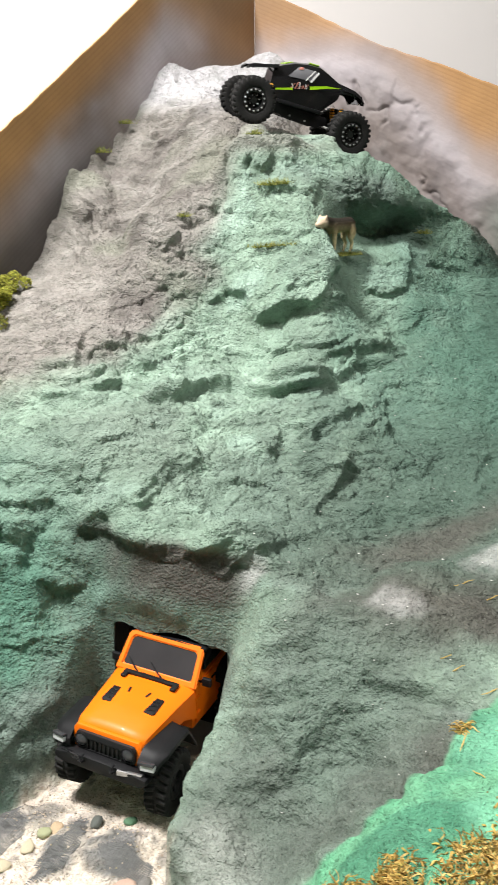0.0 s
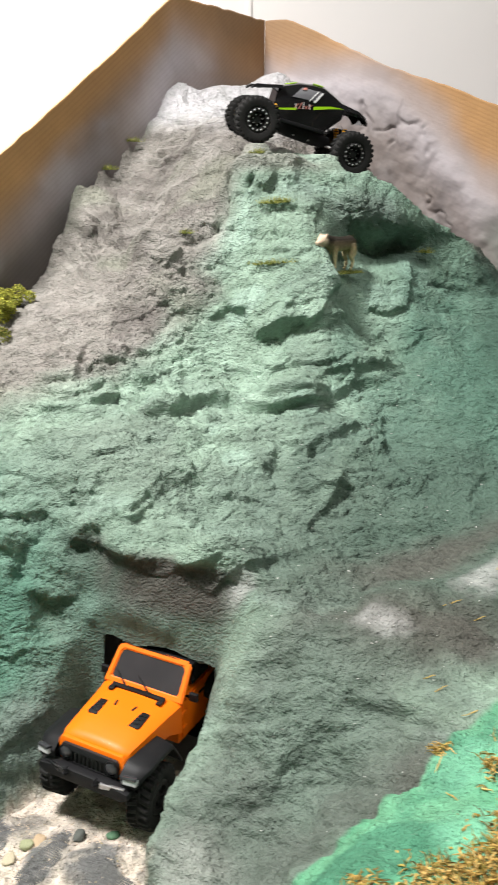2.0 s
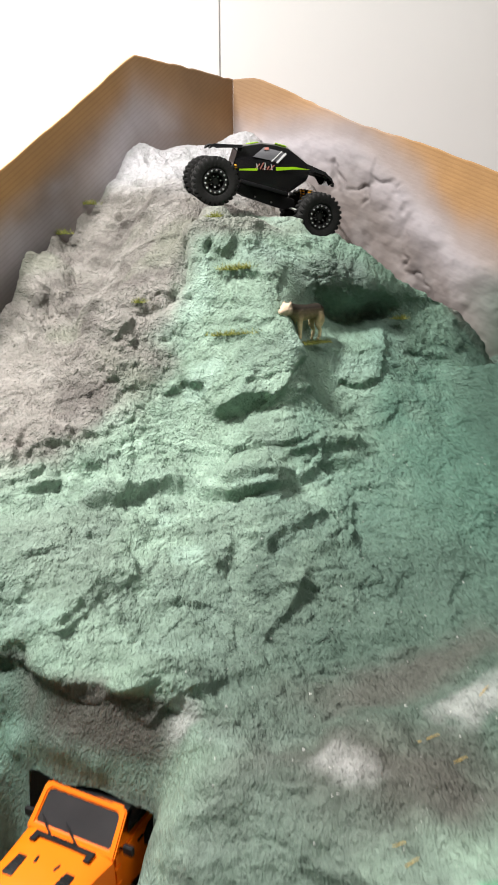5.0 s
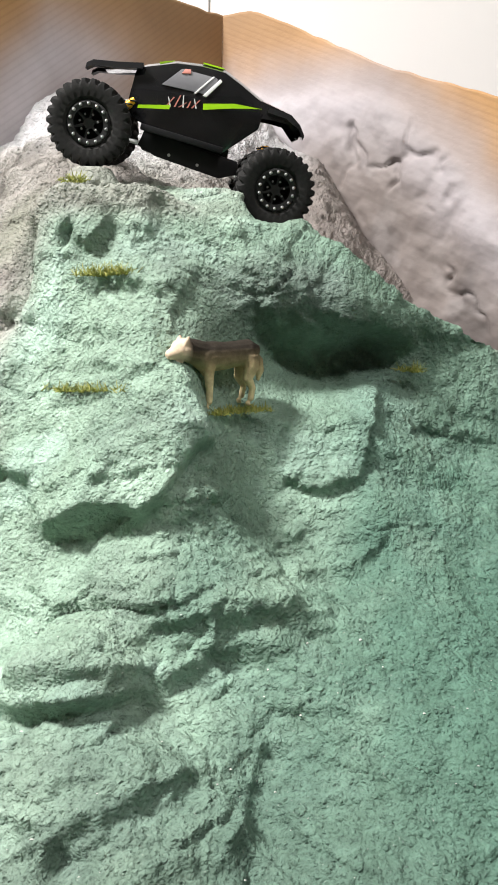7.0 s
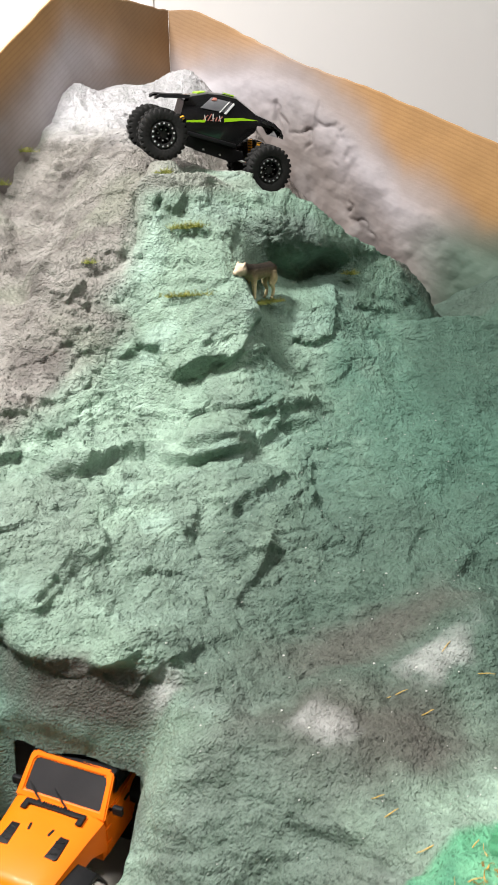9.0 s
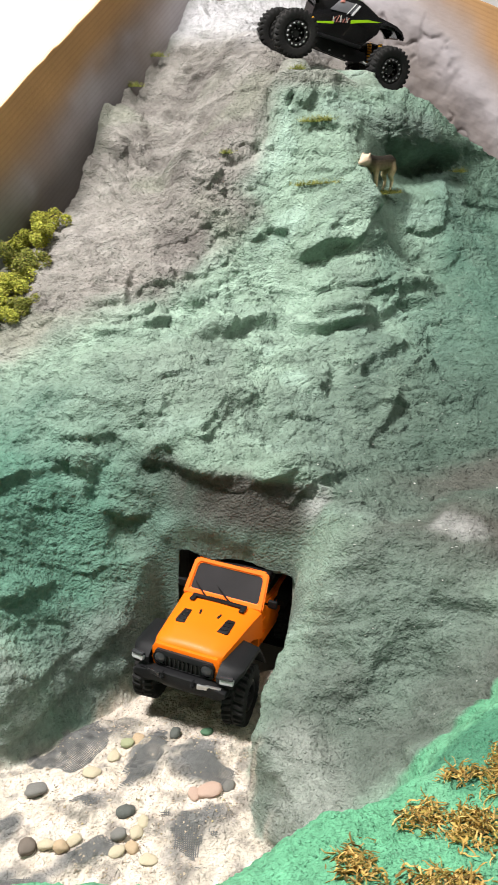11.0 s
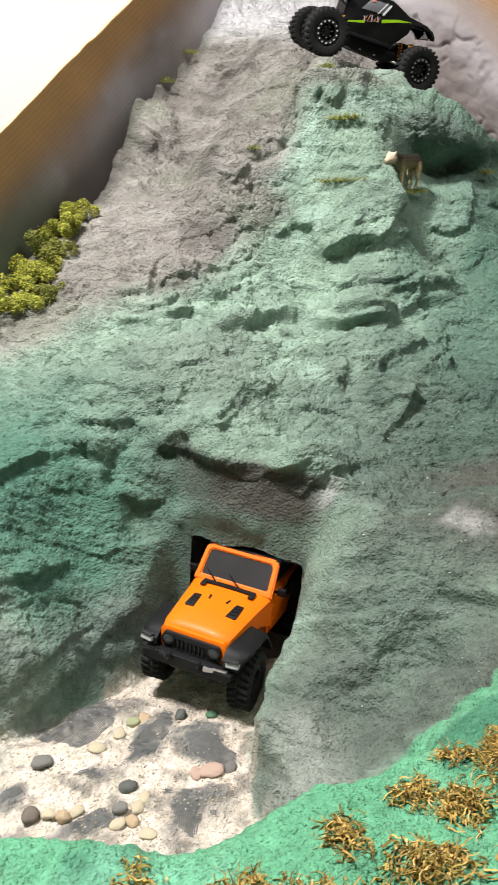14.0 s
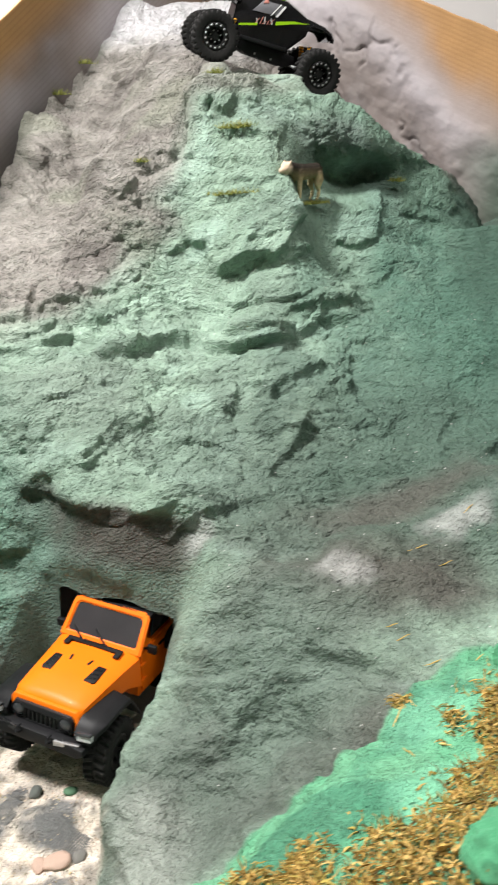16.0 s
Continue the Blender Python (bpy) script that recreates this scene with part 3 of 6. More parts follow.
    return x - out * sx / steep, y - out * sy / steep + 0.055 * cave - 0.020 * brow, z + out / steep


def ground(x, y):
    return float(relief(np.array([x]), np.array([y]), False)[2][0])




def blot(x, y, cx, cy, rx, ry, turn=0.0, soft=0.5, ragged=0.35):
    c, s = math.cos(radians(turn)), math.sin(radians(turn))
    u, v = ((x - cx) * c + (y - cy) * s) / rx, (-(x - cx) * s + (y - cy) * c) / ry
    return smooth(1 + soft, 1 - soft, np.hypot(u, v) + ragged * rough_noise(x, y, 26, 41, 4))


def paint_of(x, y, z):
    """Spray colours of the mountain, zone by zone, with shade painted in at the mouth and brow."""
    col = np.empty((*x.shape, 3))
    col[:] = (0.288, 0.400, 0.308)
    w = y + 0.9 * z

    def spray(mask, rgb, strength=1.0):
        k = (np.clip(mask, 0, 1) * strength)[..., None]
        col[:] = col * (1 - k) + np.array(rgb) * k

    patch = rough_noise(x, w, 11, 44, 4)
    spray(smooth(-0.1, 0.4, patch), (0.392, 0.540, 0.425), 0.75)
    spray(smooth(0.05, 0.45, rough_noise(x, w, 17, 45, 5)), (0.200, 0.275, 0.220), 0.5)
    spray(smooth(0.1, 0.5, rough_noise(x, w, 38, 55, 4)), (0.15, 0.20, 0.165), 0.3)
    spray(smooth(0.15, 0.5, rough_noise(x, w, 22, 56, 4)), (0.42, 0.58, 0.485), 0.5)
    # darker green east basin
    spray(blot(x, y, 0.35, 0.88, 0.20, 0.30, 0, 0.7), (0.070, 0.170, 0.122), 0.9)
    spray(blot(x, y, 0.17, 0.70, 0.19, 0.15, 0, 0.6), (0.076, 0.112, 0.088), 0.85)
    spray(blot(x, y, -0.14, 0.79, 0.09, 0.05, 10, 0.7, 0.8), (0.18, 0.215, 0.18), 0.6)
    spray(blot(x, y, 0.0, 0.74, 0.06, 0.05, 10, 0.7, 0.8), (0.17, 0.24, 0.19), 0.6)
    spray(blot(x, y, 0.23, 0.79, 0.10, 0.15, 0, 0.8), (0.095, 0.165, 0.125), 0.45)
    spray(blot(x, y, -0.16, 0.80, 0.12, 0.13, 0, 0.7, 0.7), (0.195, 0.265, 0.208), 0.5)
    # brown patches of undercoat
    spray(blot(x, y, 0.16, 0.575, 0.10, 0.045, -10, 0.7), (0.085, 0.068, 0.060), 0.8)
    spray(blot(x, y, 0.19, 0.685, 0.08, 0.030, 10, 0.7), (0.105, 0.088, 0.078), 0.7)
    spray(blot(x, y, 0.125, 0.425, 0.022, 0.05, -35, 0.7), (0.085, 0.066, 0.060), 0.75)
    # grey wall of the canyon's east side
    spray(blot(x, y, 0.05, 0.48, 0.11, 0.12, 0, 0.5), (0.104, 0.119, 0.103), 0.85)
    spray(blot(x, y, 0.07, 0.52, 0.06, 0.05, 0, 0.8, 0.9), (0.17, 0.24, 0.19), 0.6)
    spray(blot(x, y, -0.02, 0.40, 0.03, 0.06, 0, 0.6), (0.36, 0.38, 0.34), 0.7)
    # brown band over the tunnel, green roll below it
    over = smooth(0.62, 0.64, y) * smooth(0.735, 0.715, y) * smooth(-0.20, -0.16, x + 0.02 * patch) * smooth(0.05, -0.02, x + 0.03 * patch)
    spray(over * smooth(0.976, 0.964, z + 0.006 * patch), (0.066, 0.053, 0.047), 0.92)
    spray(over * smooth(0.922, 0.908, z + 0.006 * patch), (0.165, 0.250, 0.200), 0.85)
    # dark ring on the mouth's walls: overspray, plus the opening's shade as colour
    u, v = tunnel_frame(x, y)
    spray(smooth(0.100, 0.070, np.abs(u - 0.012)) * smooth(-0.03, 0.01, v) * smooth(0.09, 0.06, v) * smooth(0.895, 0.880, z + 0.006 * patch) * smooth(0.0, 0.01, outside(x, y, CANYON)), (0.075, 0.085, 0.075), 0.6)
    # deep green of the canyon's west wall
    spray(blot(x, y, -0.36, 0.72, 0.20, 0.10, -15, 0.6), (0.125, 0.215, 0.165), 0.8)
    spray(blot(x, y, -0.29, 0.635, 0.17, 0.095, -20, 0.5), (0.085, 0.205, 0.145), 0.92)
    spray(blot(x, y, -0.31, 0.52, 0.16, 0.05, -15, 0.6, 0.6), (0.20, 0.235, 0.205), 0.8)
    spray(blot(x, y, -0.20, 0.60, 0.07, 0.035, 40, 0.7, 0.9), (0.17, 0.19, 0.17), 0.7)
    # grey west flank
    flank = smooth(0.02, -0.03, (x + 0.03) * 0.75 - (y - 1.04) * 0.60 + 0.02 * rough_noise(x, w, 20, 46, 4))
    flank = flank * smooth(0.86, 0.93, y - 0.25 * (x + 0.2) + 0.02 * patch)
    top = smooth(1.100, 1.115, y - 0.20 * np.maximum(0, x - 0.12) - 0.012 + 0.010 * patch)
    spray(np.maximum(flank, top), (0.280, 0.255, 0.232), 0.95)
    spray(flank * smooth(0.0, 0.45, rough_noise(x, w, 13, 47, 5)), (0.145, 0.130, 0.118), 0.75)
    spray(flank * smooth(0.1, 0.5, rough_noise(x, w, 30, 57, 4)), (0.37, 0.35, 0.32), 0.6)
    spray(flank * smooth(0.2, 0.5, rough_noise(x, w, 8, 58, 3)), (0.27, 0.29, 0.22), 0.5)
    spray(smooth(1.315, 1.335, z) * smooth(1.14, 1.07, y) * smooth(-0.06, 0.0, x), (0.30, 0.275, 0.25), 0.7)
    # white powder on the summit and brushed-on lights
    spray(smooth(1.365, 1.41, z + 0.015 * patch), (0.58, 0.57, 0.585), 0.92)
    for bx, by, br in ((0.010, 0.638, 0.009), (0.134, 0.588, 0.016), (0.236, 0.642, 0.018), (-0.245, 0.47, 0.03)):
        spray(blot(x, y, bx, by, br, br * 0.9, 0, 0.8, 1.8), (0.50, 0.50, 0.48), 0.55)
    # under the ridge's brow: shade of the overhang painted into the face
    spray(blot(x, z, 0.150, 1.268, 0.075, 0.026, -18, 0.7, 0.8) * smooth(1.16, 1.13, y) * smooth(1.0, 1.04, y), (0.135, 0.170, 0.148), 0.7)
    # brown-grey plaster behind the ridge, green where it runs down
    spray(smooth(1.15, 1.19, y - 0.2 * np.maximum(0, x - 0.2)) * smooth(0.10, 0.15, x), (0.255, 0.222, 0.205), 0.9)
    spray(smooth(0.29, 0.35, x + 0.03 * patch) * smooth(1.25, 1.20, z) * smooth(0.9, 1.0, y), (0.060, 0.120, 0.088), 0.85)
    # bright emerald of the front bank
    bank = smooth(0.006, -0.006, y - bank_edge(x) + 0.006 * patch) * smooth(0.86, 0.90, z)
    spray(bank, (0.125, 0.410, 0.225), 0.95)
    spray(bank * smooth(0.0, 0.5, rough_noise(x, y, 30, 48, 4)), (0.20, 0.47, 0.285), 0.55)
    spray(bank * smooth(0.2, 0.5, rough_noise(x, y, 18, 59, 4)), (0.045, 0.19, 0.115), 0.7)
    spray(bank * smooth(0.15, 0.5, rough_noise(x, y, 14, 71, 4)), (0.23, 0.58, 0.38), 0.55)
    # sand sprinkled over the canyon floor
    d = outside(x, y, CANYON)
    floor = smooth(0.008, -0.006, d + 0.012 * rough_noise(x, y, 40, 49, 3)) * smooth(-0.31, -0.24, x + 0.03 * patch) * smooth(0.70, 0.66, y)
    spray(floor, (0.80, 0.70, 0.60), 1.0)
    spray(floor * smooth(0.1, 0.5, rough_noise(x, y, 120, 60, 3)), (0.58, 0.46, 0.35), 0.45)
    bare = np.zeros_like(x)
    for bx, by, rx, ry, turn in CLOTH:
        bare = np.maximum(bare, blot(x, y, bx, by, rx, ry, turn, 0.45, 1.5))
    spray(floor * bare, (0.165, 0.168, 0.165), 0.95)
    spray(floor * smooth(0.0, 0.35, rough_noise(x, y, 55, 64, 4)), (0.66, 0.58, 0.48), 0.5)
    spray(floor * smooth(0.2, 0.45, rough_noise(x, y, 75, 63, 4)), (0.20, 0.185, 0.165), 0.7)
    spray(smooth(-0.24, -0.31, x + 0.03 * patch) * smooth(0.004, -0.004, d), (0.24, 0.235, 0.22), 0.9)
    return col


def mountain():
    """The plaster skin as one sheet, finer where it is steep, with a hole for the tunnel and walls down to the base board."""
    xs = [-0.62]
    while xs[-1] < 0.70:
        xs.append(xs[-1] + (0.0015 if -0.34 < xs[-1] < 0.31 else 0.0034))
    xs = np.array(xs)
    # rows spread evenly over the run of the slope, column by column
    coarse_x, probe = np.linspace(-0.62, 0.72, 160), np.linspace(0.13, 1.62, 700)
    cx, cy = np.meshgrid(coarse_x, probe)
    run = np.hypot(1, np.gradient(big_form(cx, cy), probe, axis=0)) * np.where((cy < 0.2) | (cy > 1.35), 0.35, 1.0)
    pad = np.pad(run, ((0, 0), (16, 16)), mode="edge")
    run = np.mean([pad[:, k:k + len(coarse_x)] for k in range(33)], axis=0)
    run = np.mean([np.pad(run, ((0, 0), (8, 8)), mode="edge")[:, k:k + len(coarse_x)] for k in range(17)], axis=0)
    total = np.cumsum(run, 0)
    total = total / total[-1]
    rows_at = np.linspace(total.min(), 1, 980)
    ys = np.stack([np.interp(rows_at, total[:, k], probe) for k in range(len(coarse_x))], 1)
    left = np.clip(np.searchsorted(coarse_x, xs) - 1, 0, len(coarse_x) - 2)
    share = (xs - coarse_x[left]) / (coarse_x[1] - coarse_x[0])
    gy = ys[:, left] * (1 - share) + ys[:, left + 1] * share
    gx = np.broadcast_to(xs, gy.shape).copy()
    px, py, pz = relief(gx, gy)
    rows, cols = gx.shape
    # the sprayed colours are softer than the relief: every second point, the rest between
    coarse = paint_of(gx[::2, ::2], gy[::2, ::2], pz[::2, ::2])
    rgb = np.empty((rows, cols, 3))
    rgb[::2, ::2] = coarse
    rgb[1::2, ::2] = 0.5 * (coarse[:rows // 2] + coarse[np.minimum(np.arange(rows // 2) + 1, len(coarse) - 1)])
    even = rgb[:, ::2]
    rgb[:, 1::2] = 0.5 * (even[:, :cols // 2] + even[:, np.minimum(np.arange(cols // 2) + 1, even.shape[1] - 1)])
    # keep what lies inside the box and outside the tunnel
    west = (px - CORNER.x) * WEST.y - (py - CORNER.y) * WEST.x
    east = (px - CORNER.x) * EAST.y - (py - CORNER.y) * EAST.x
    keep = (west < 0.004) & (east > -0.004)
    u, v = tunnel_frame(px, py)
    bore = (v > 0.015) & (v < 0.16) & (pz > SAND + 0.006) & (pz < arch_top(u)) & (np.abs(u - 0.012) < 0.063)

    def corners(a):
        return np.stack([a[:-1, :-1], a[1:, :-1], a[:-1, 1:], a[1:, 1:]])
    index = np.arange(rows * cols).reshape(rows, cols)
    # the skin ends in one line along the arch: what hangs a little below it is drawn up to it
    hang = bore & (pz > arch_top(u) - 0.030)
    pz = np.where(hang, arch_top(u) + 0.0008 * rough_noise(px, py, 160, 99, 2), pz)
    ok = corners(keep).all(0) & ~corners(bore & ~hang).any(0) & ~corners(bore).all(0)
    quads = np.stack([index[:-1, :-1][ok], index[:-1, 1:][ok], index[1:, 1:][ok], index[1:, :-1][ok]], 1)
    used = np.unique(quads)
    remap = np.full(rows * cols, -1)
    remap[used] = np.arange(len(used))
    quads = remap[quads]
    verts = np.stack([px.ravel()[used], py.ravel()[used], pz.ravel()[used]], 1)
    rgb = rgb.reshape(-1, 3)[used]
    me = bpy.data.meshes.new("mountain_skin")
    me.vertices.add(len(verts))
    me.vertices.foreach_set("co", verts.astype(np.float32).ravel())
    me.loops.add(quads.size)
    me.loops.foreach_set("vertex_index", quads.astype(np.int32).ravel())
    me.polygons.add(len(quads))
    me.polygons.foreach_set("loop_start", np.arange(0, quads.size, 4, dtype=np.int32))
    me.polygons.foreach_set("loop_total", np.full(len(quads), 4, dtype=np.int32))
    me.polygons.foreach_set("use_smooth", np.ones(len(quads), dtype=bool))
    me.update(calc_edges=True)
    me.validate()
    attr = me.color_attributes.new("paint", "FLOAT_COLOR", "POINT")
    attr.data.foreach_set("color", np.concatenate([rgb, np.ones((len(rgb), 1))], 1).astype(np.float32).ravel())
    me.materials.append(PLASTER)
    return me


# the tunnel runs back from the canyon, slightly to the east
BORE_AT, BORE_TURN = Vector((-0.098, 0.610)), -24.6


def tunnel_frame(x, y):
    """Across and along the tunnel from a point in front of its mouth."""
    c, s = math.cos(radians(BORE_TURN)), math.sin(radians(BORE_TURN))
    dx, dy = x - BORE_AT.x, y - BORE_AT.y
    return dx * c + dy * s, -dx * s + dy * c


def arch_top(u):
    return 0.882 + 0.0025 * np.sin(u * 90) - 16.0 * np.maximum(0, np.abs(u - 0.012) - 0.044) ** 2


BASE = 0.70
diorama = thing("mountain_diorama", "green and grey sprayed plaster mountain with a tunnel", "mountain diorama", pose(0, 0, 0))
skin = new("mountain_skin", mountain())
skin.parent = diorama



def tunnel_lining():
    """Rough bore behind the mouth: floor, sides and arched roof, closed at the far end."""
    us = np.linspace(-0.058, 0.082, 40)
    ring = [(-0.058, SAND - 0.004)] + [(u, max(SAND - 0.004, 0.886)) for u in us] + [(0.082, SAND - 0.004)]
    c, s = math.cos(radians(BORE_TURN)), math.sin(radians(BORE_TURN))
    verts, faces = [], []
    depths = np.linspace(0.078, 0.36, 26)
    for i, v in enumerate(depths):
        for k, (u, z) in enumerate(ring):
            w = 0.004 * noise.noise((u * 60, v * 60, z * 60))
            verts.append((BORE_AT.x + u * c - v * s + w, BORE_AT.y + u * s + v * c, z + w * (z > SAND)))
    k = len(ring)
    for i in range(len(depths) - 1):
        faces += [(i * k + j, i * k + j + 1, (i + 1) * k + j + 1, (i + 1) * k + j) for j in range(k - 1)]
        faces.append((i * k, (i + 1) * k, (i + 1) * k + k - 1, i * k + k - 1))
    faces.append(tuple(range((len(depths) - 1) * k, len(depths) * k)))
    return verts, faces


# plaster lining coloured near black: the bore's deep shade put into the colour
LINING_SHADE = grainy("tunnel_shade_black", (0.012, 0.011, 0.010), (0.024, 0.021, 0.020), 150, 0.9, relief=0.5, depth=0.002)
lining = new("tunnel_lining", mesh_of("tunnel_lining", *tunnel_lining(), LINING_SHADE))
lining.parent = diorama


def mouth_lip():
    """Ragged plaster edge round the tunnel's mouth."""
    c, s = math.cos(radians(BORE_TURN)), math.sin(radians(BORE_TURN))
    pts, rad = [], []
    for u in np.linspace(-0.050, 0.074, 60):
        z = float(arch_top(np.array(u)))
        if z < SAND + 0.004:
            continue
        w = noise.noise((u * 90, 3.1, 0.0))
        v = 0.054 + 0.003 * w
        pts.append((BORE_AT.x + u * c - v * s, BORE_AT.y + u * s + v * c, z + 0.002 * noise.noise((u * 120, 7.0, 1.0))))
        rad.append(0.0052 + 0.0018 * w)
    return tube(pts, rad, 8)


lip = part("tunnel_mouth_lip", mouth_lip(), grainy("brown_grey_plaster", (0.075, 0.080, 0.070), (0.15, 0.165, 0.145), 160, 0.85, relief=0.6, depth=0.002), diorama)

# ---- the room ----
def slab(name, lo, hi, mat, label, category):
    c = [(a + b) / 2 for a, b in zip(lo, hi)]
    ob = part(name, box(*[b - a for a, b in zip(lo, hi)], bevel=0.0), mat, None, label, False, pose(*c))
    return tagged(ob, label, category, kind="structure")


FLOOR = grainy("grey_floor_vinyl", (0.12, 0.115, 0.11), (0.17, 0.165, 0.16), 40, 0.5, relief=0.05)
slab("floor", (-2.6, -2.6, -0.1), (2.6, 1.725, 0.0), FLOOR, "plain grey vinyl floor of the room", "floor")
slab("ceiling", (-2.6, -2.6, 2.6), (2.6, 1.725, 2.7), WALL, "plain white painted ceiling", "ceiling")
slab("wall_north", (-2.6, 1.625, 0.0), (2.6, 1.725, 2.6), WALL, "smooth white painted wall with upright panel joints", "wall")
slab("wall_south", (-2.6, -2.6, 0.0), (2.6, -2.5, 2.6), BEIGE_WALL, "plain beige painted wall", "wall")
slab("wall_west", (-2.6, -2.5, 0.0), (-2.5, 1.625, 2.6), BEIGE_WALL, "plain beige painted wall", "wall")
slab("wall_east", (2.5, -2.5, 0.0), (2.6, 1.625, 2.6), BEIGE_WALL, "plain beige painted wall", "wall")


def cardboard():
    """Corrugated kraft board: flute lines along the cut edge, spray paint from the painted zones, scuffs."""
    m, n, l, b = material("sprayed_cardboard", 0.72)
    v = coords(n)
    a = n.new("ShaderNodeAttribute")
    a.attribute_name = "paint"
    f = n.new("ShaderNodeAttribute")
    f.attribute_name = "flute"
    w = n.new("ShaderNodeTexWave")
    w.wave_type, w.bands_direction = "BANDS", "X"
    w.inputs["Scale"].default_value, w.inputs["Distortion"].default_value, w.inputs["Detail"].default_value, w.inputs["Detail Scale"].default_value = 1.0, 0.8, 2, 0.4
    l.new(f.outputs["Vector"], w.inputs["Vector"])
    wide, fine = speckle(n, l, v, 14, 5), speckle(n, l, v, 260, 4)
    lines = ramp(n, l, w.outputs["Fac"], [(0.0, (0.85, 0.84, 0.83)), (0.35, (1, 1, 1)), (1.0, (1.04, 1.04, 1.04))])
    raw = n.new("ShaderNodeAttribute")
    raw.attribute_name = "raw"
    c = mixed(n, l, a.outputs["Color"], mixed(n, l, (1.0, 1.0, 1.0), lines, raw.outputs["Fac"]), 0.6, "MULTIPLY")
    c = mixed(n, l, c, ramp(n, l, wide, [(0.3, (0.78, 0.76, 0.74)), (0.7, (1.1, 1.1, 1.1))]), 0.7, "MULTIPLY")
    l.new(c, b.inputs["Base Color"])
    bump(n, l, b, [(w.outputs["Fac"], 0.05, 0.001), (fine, 0.35, 0.001)])
    return m


CARD = cardboard()
CARD_EDGE = grainy("torn_cardboard_edge", (0.50, 0.36, 0.20), (0.66, 0.50, 0.31), 300, 0.85, relief=0.5, depth=0.0015)


def board(name, heading, top, slope, thick, spray, skim=None, flute_least=0.7):
    """One side of the cut box, from the inner corner outwards; top is its edge as (distance, height)."""
    length = top[-1][0]
    ss = np.linspace(0, length, 380)
    crest = np.interp(ss, *np.array(top).T) + 0.0012 * lattice(ss, ss * 0 + heading.x, 60, 71)
    k = np.linspace(0, 1, 300)
    gs, gz = np.meshgrid(ss, k)
    gz = BASE + gz * (crest[None, :] - BASE)
    bow = 0.003 * lattice(gs, gz, 6, 72)
    if skim:
        bow = bow - skim(gs, gz) * (0.006 + 0.009 * np.abs(rough_noise(gs, gz, 14, 73, 3)) + 0.0022 * rough_noise(gs, gz, 70, 74, 4) - 0.006 * np.exp(-((rough_noise(gs, gz, 12, 79, 4) / 0.03) ** 2)) * smooth(0.1, 0.4, rough_noise(gs, gz, 10, 80, 2)))
    rgb = spray(gs, gz)
    rows, cols = gs.shape
    idx = np.arange(rows * cols).reshape(rows, cols)
    front = np.stack([gs, bow, gz], 2).reshape(-1, 3)
    back = np.stack([gs, bow + thick, gz], 2).reshape(-1, 3)
    q = np.stack([idx[:-1, :-1], idx[:-1, 1:], idx[1:, 1:], idx[1:, :-1]], 2).reshape(-1, 4)
    size = rows * cols
    faces = [tuple(f) for f in q] + [tuple(f[::-1]) for f in q + size]
    rim = list(idx[-1, :]), list(idx[:, -1]), list(idx[:, 0])
    edge_from = len(faces)
    for line in rim:
        faces += [(a, b, b + size, a + size) for a, b in zip(line, line[1:])]
    me = mesh_of(name, np.concatenate([front, back]).tolist(), faces, CARD)
    me.materials.append(CARD_EDGE)
    mats = np.zeros(len(faces), np.int32)
    mats[edge_from:] = 1
    me.polygons.foreach_set("material_index", mats)
    flat = rgb.reshape(-1, 3)
    col = np.concatenate([np.concatenate([flat, flat]), np.ones((2 * size, 1))], 1)
    me.color_attributes.new("paint", "FLOAT_COLOR", "POINT").data.foreach_set("color", col.astype(np.float32).ravel())
    # flute lines run along the slanting edge
    across = (gz - slope * gs) * math.cos(math.atan(slope)) * 52
    bare = np.clip((rgb[..., 0] - rgb[..., 2] - 0.08) / 0.2, flute_least, 1)
    vec = np.stack([across, gs * 0.6, gz * 0], 2).reshape(-1, 3)
    me.attributes.new("raw", "FLOAT", "POINT").data.foreach_set("value", np.concatenate([bare.ravel(), bare.ravel()]).astype(np.float32))
    me.attributes.new("flute", "FLOAT_VECTOR", "POINT").data.foreach_set("vector", np.concatenate([vec, vec]).astype(np.float32).ravel())
    ob = new(name, me)
    ob.matrix_world = Matrix(((heading.x, -heading.y, 0, CORNER.x), (heading.y, heading.x, 0, CORNER.y), (0, 0, 1, 0), (0, 0, 0, 1)))
    return ob


def layered(base, layers):
    col = np.empty((*layers[0][0].shape, 3))
    col[:] = base
    for mask, rgb in layers:
        k = np.clip(mask, 0, 1)[..., None]
        col = col * (1 - k) + np.array(rgb) * k
    return col


KRAFT = (0.41, 0.225, 0.085)


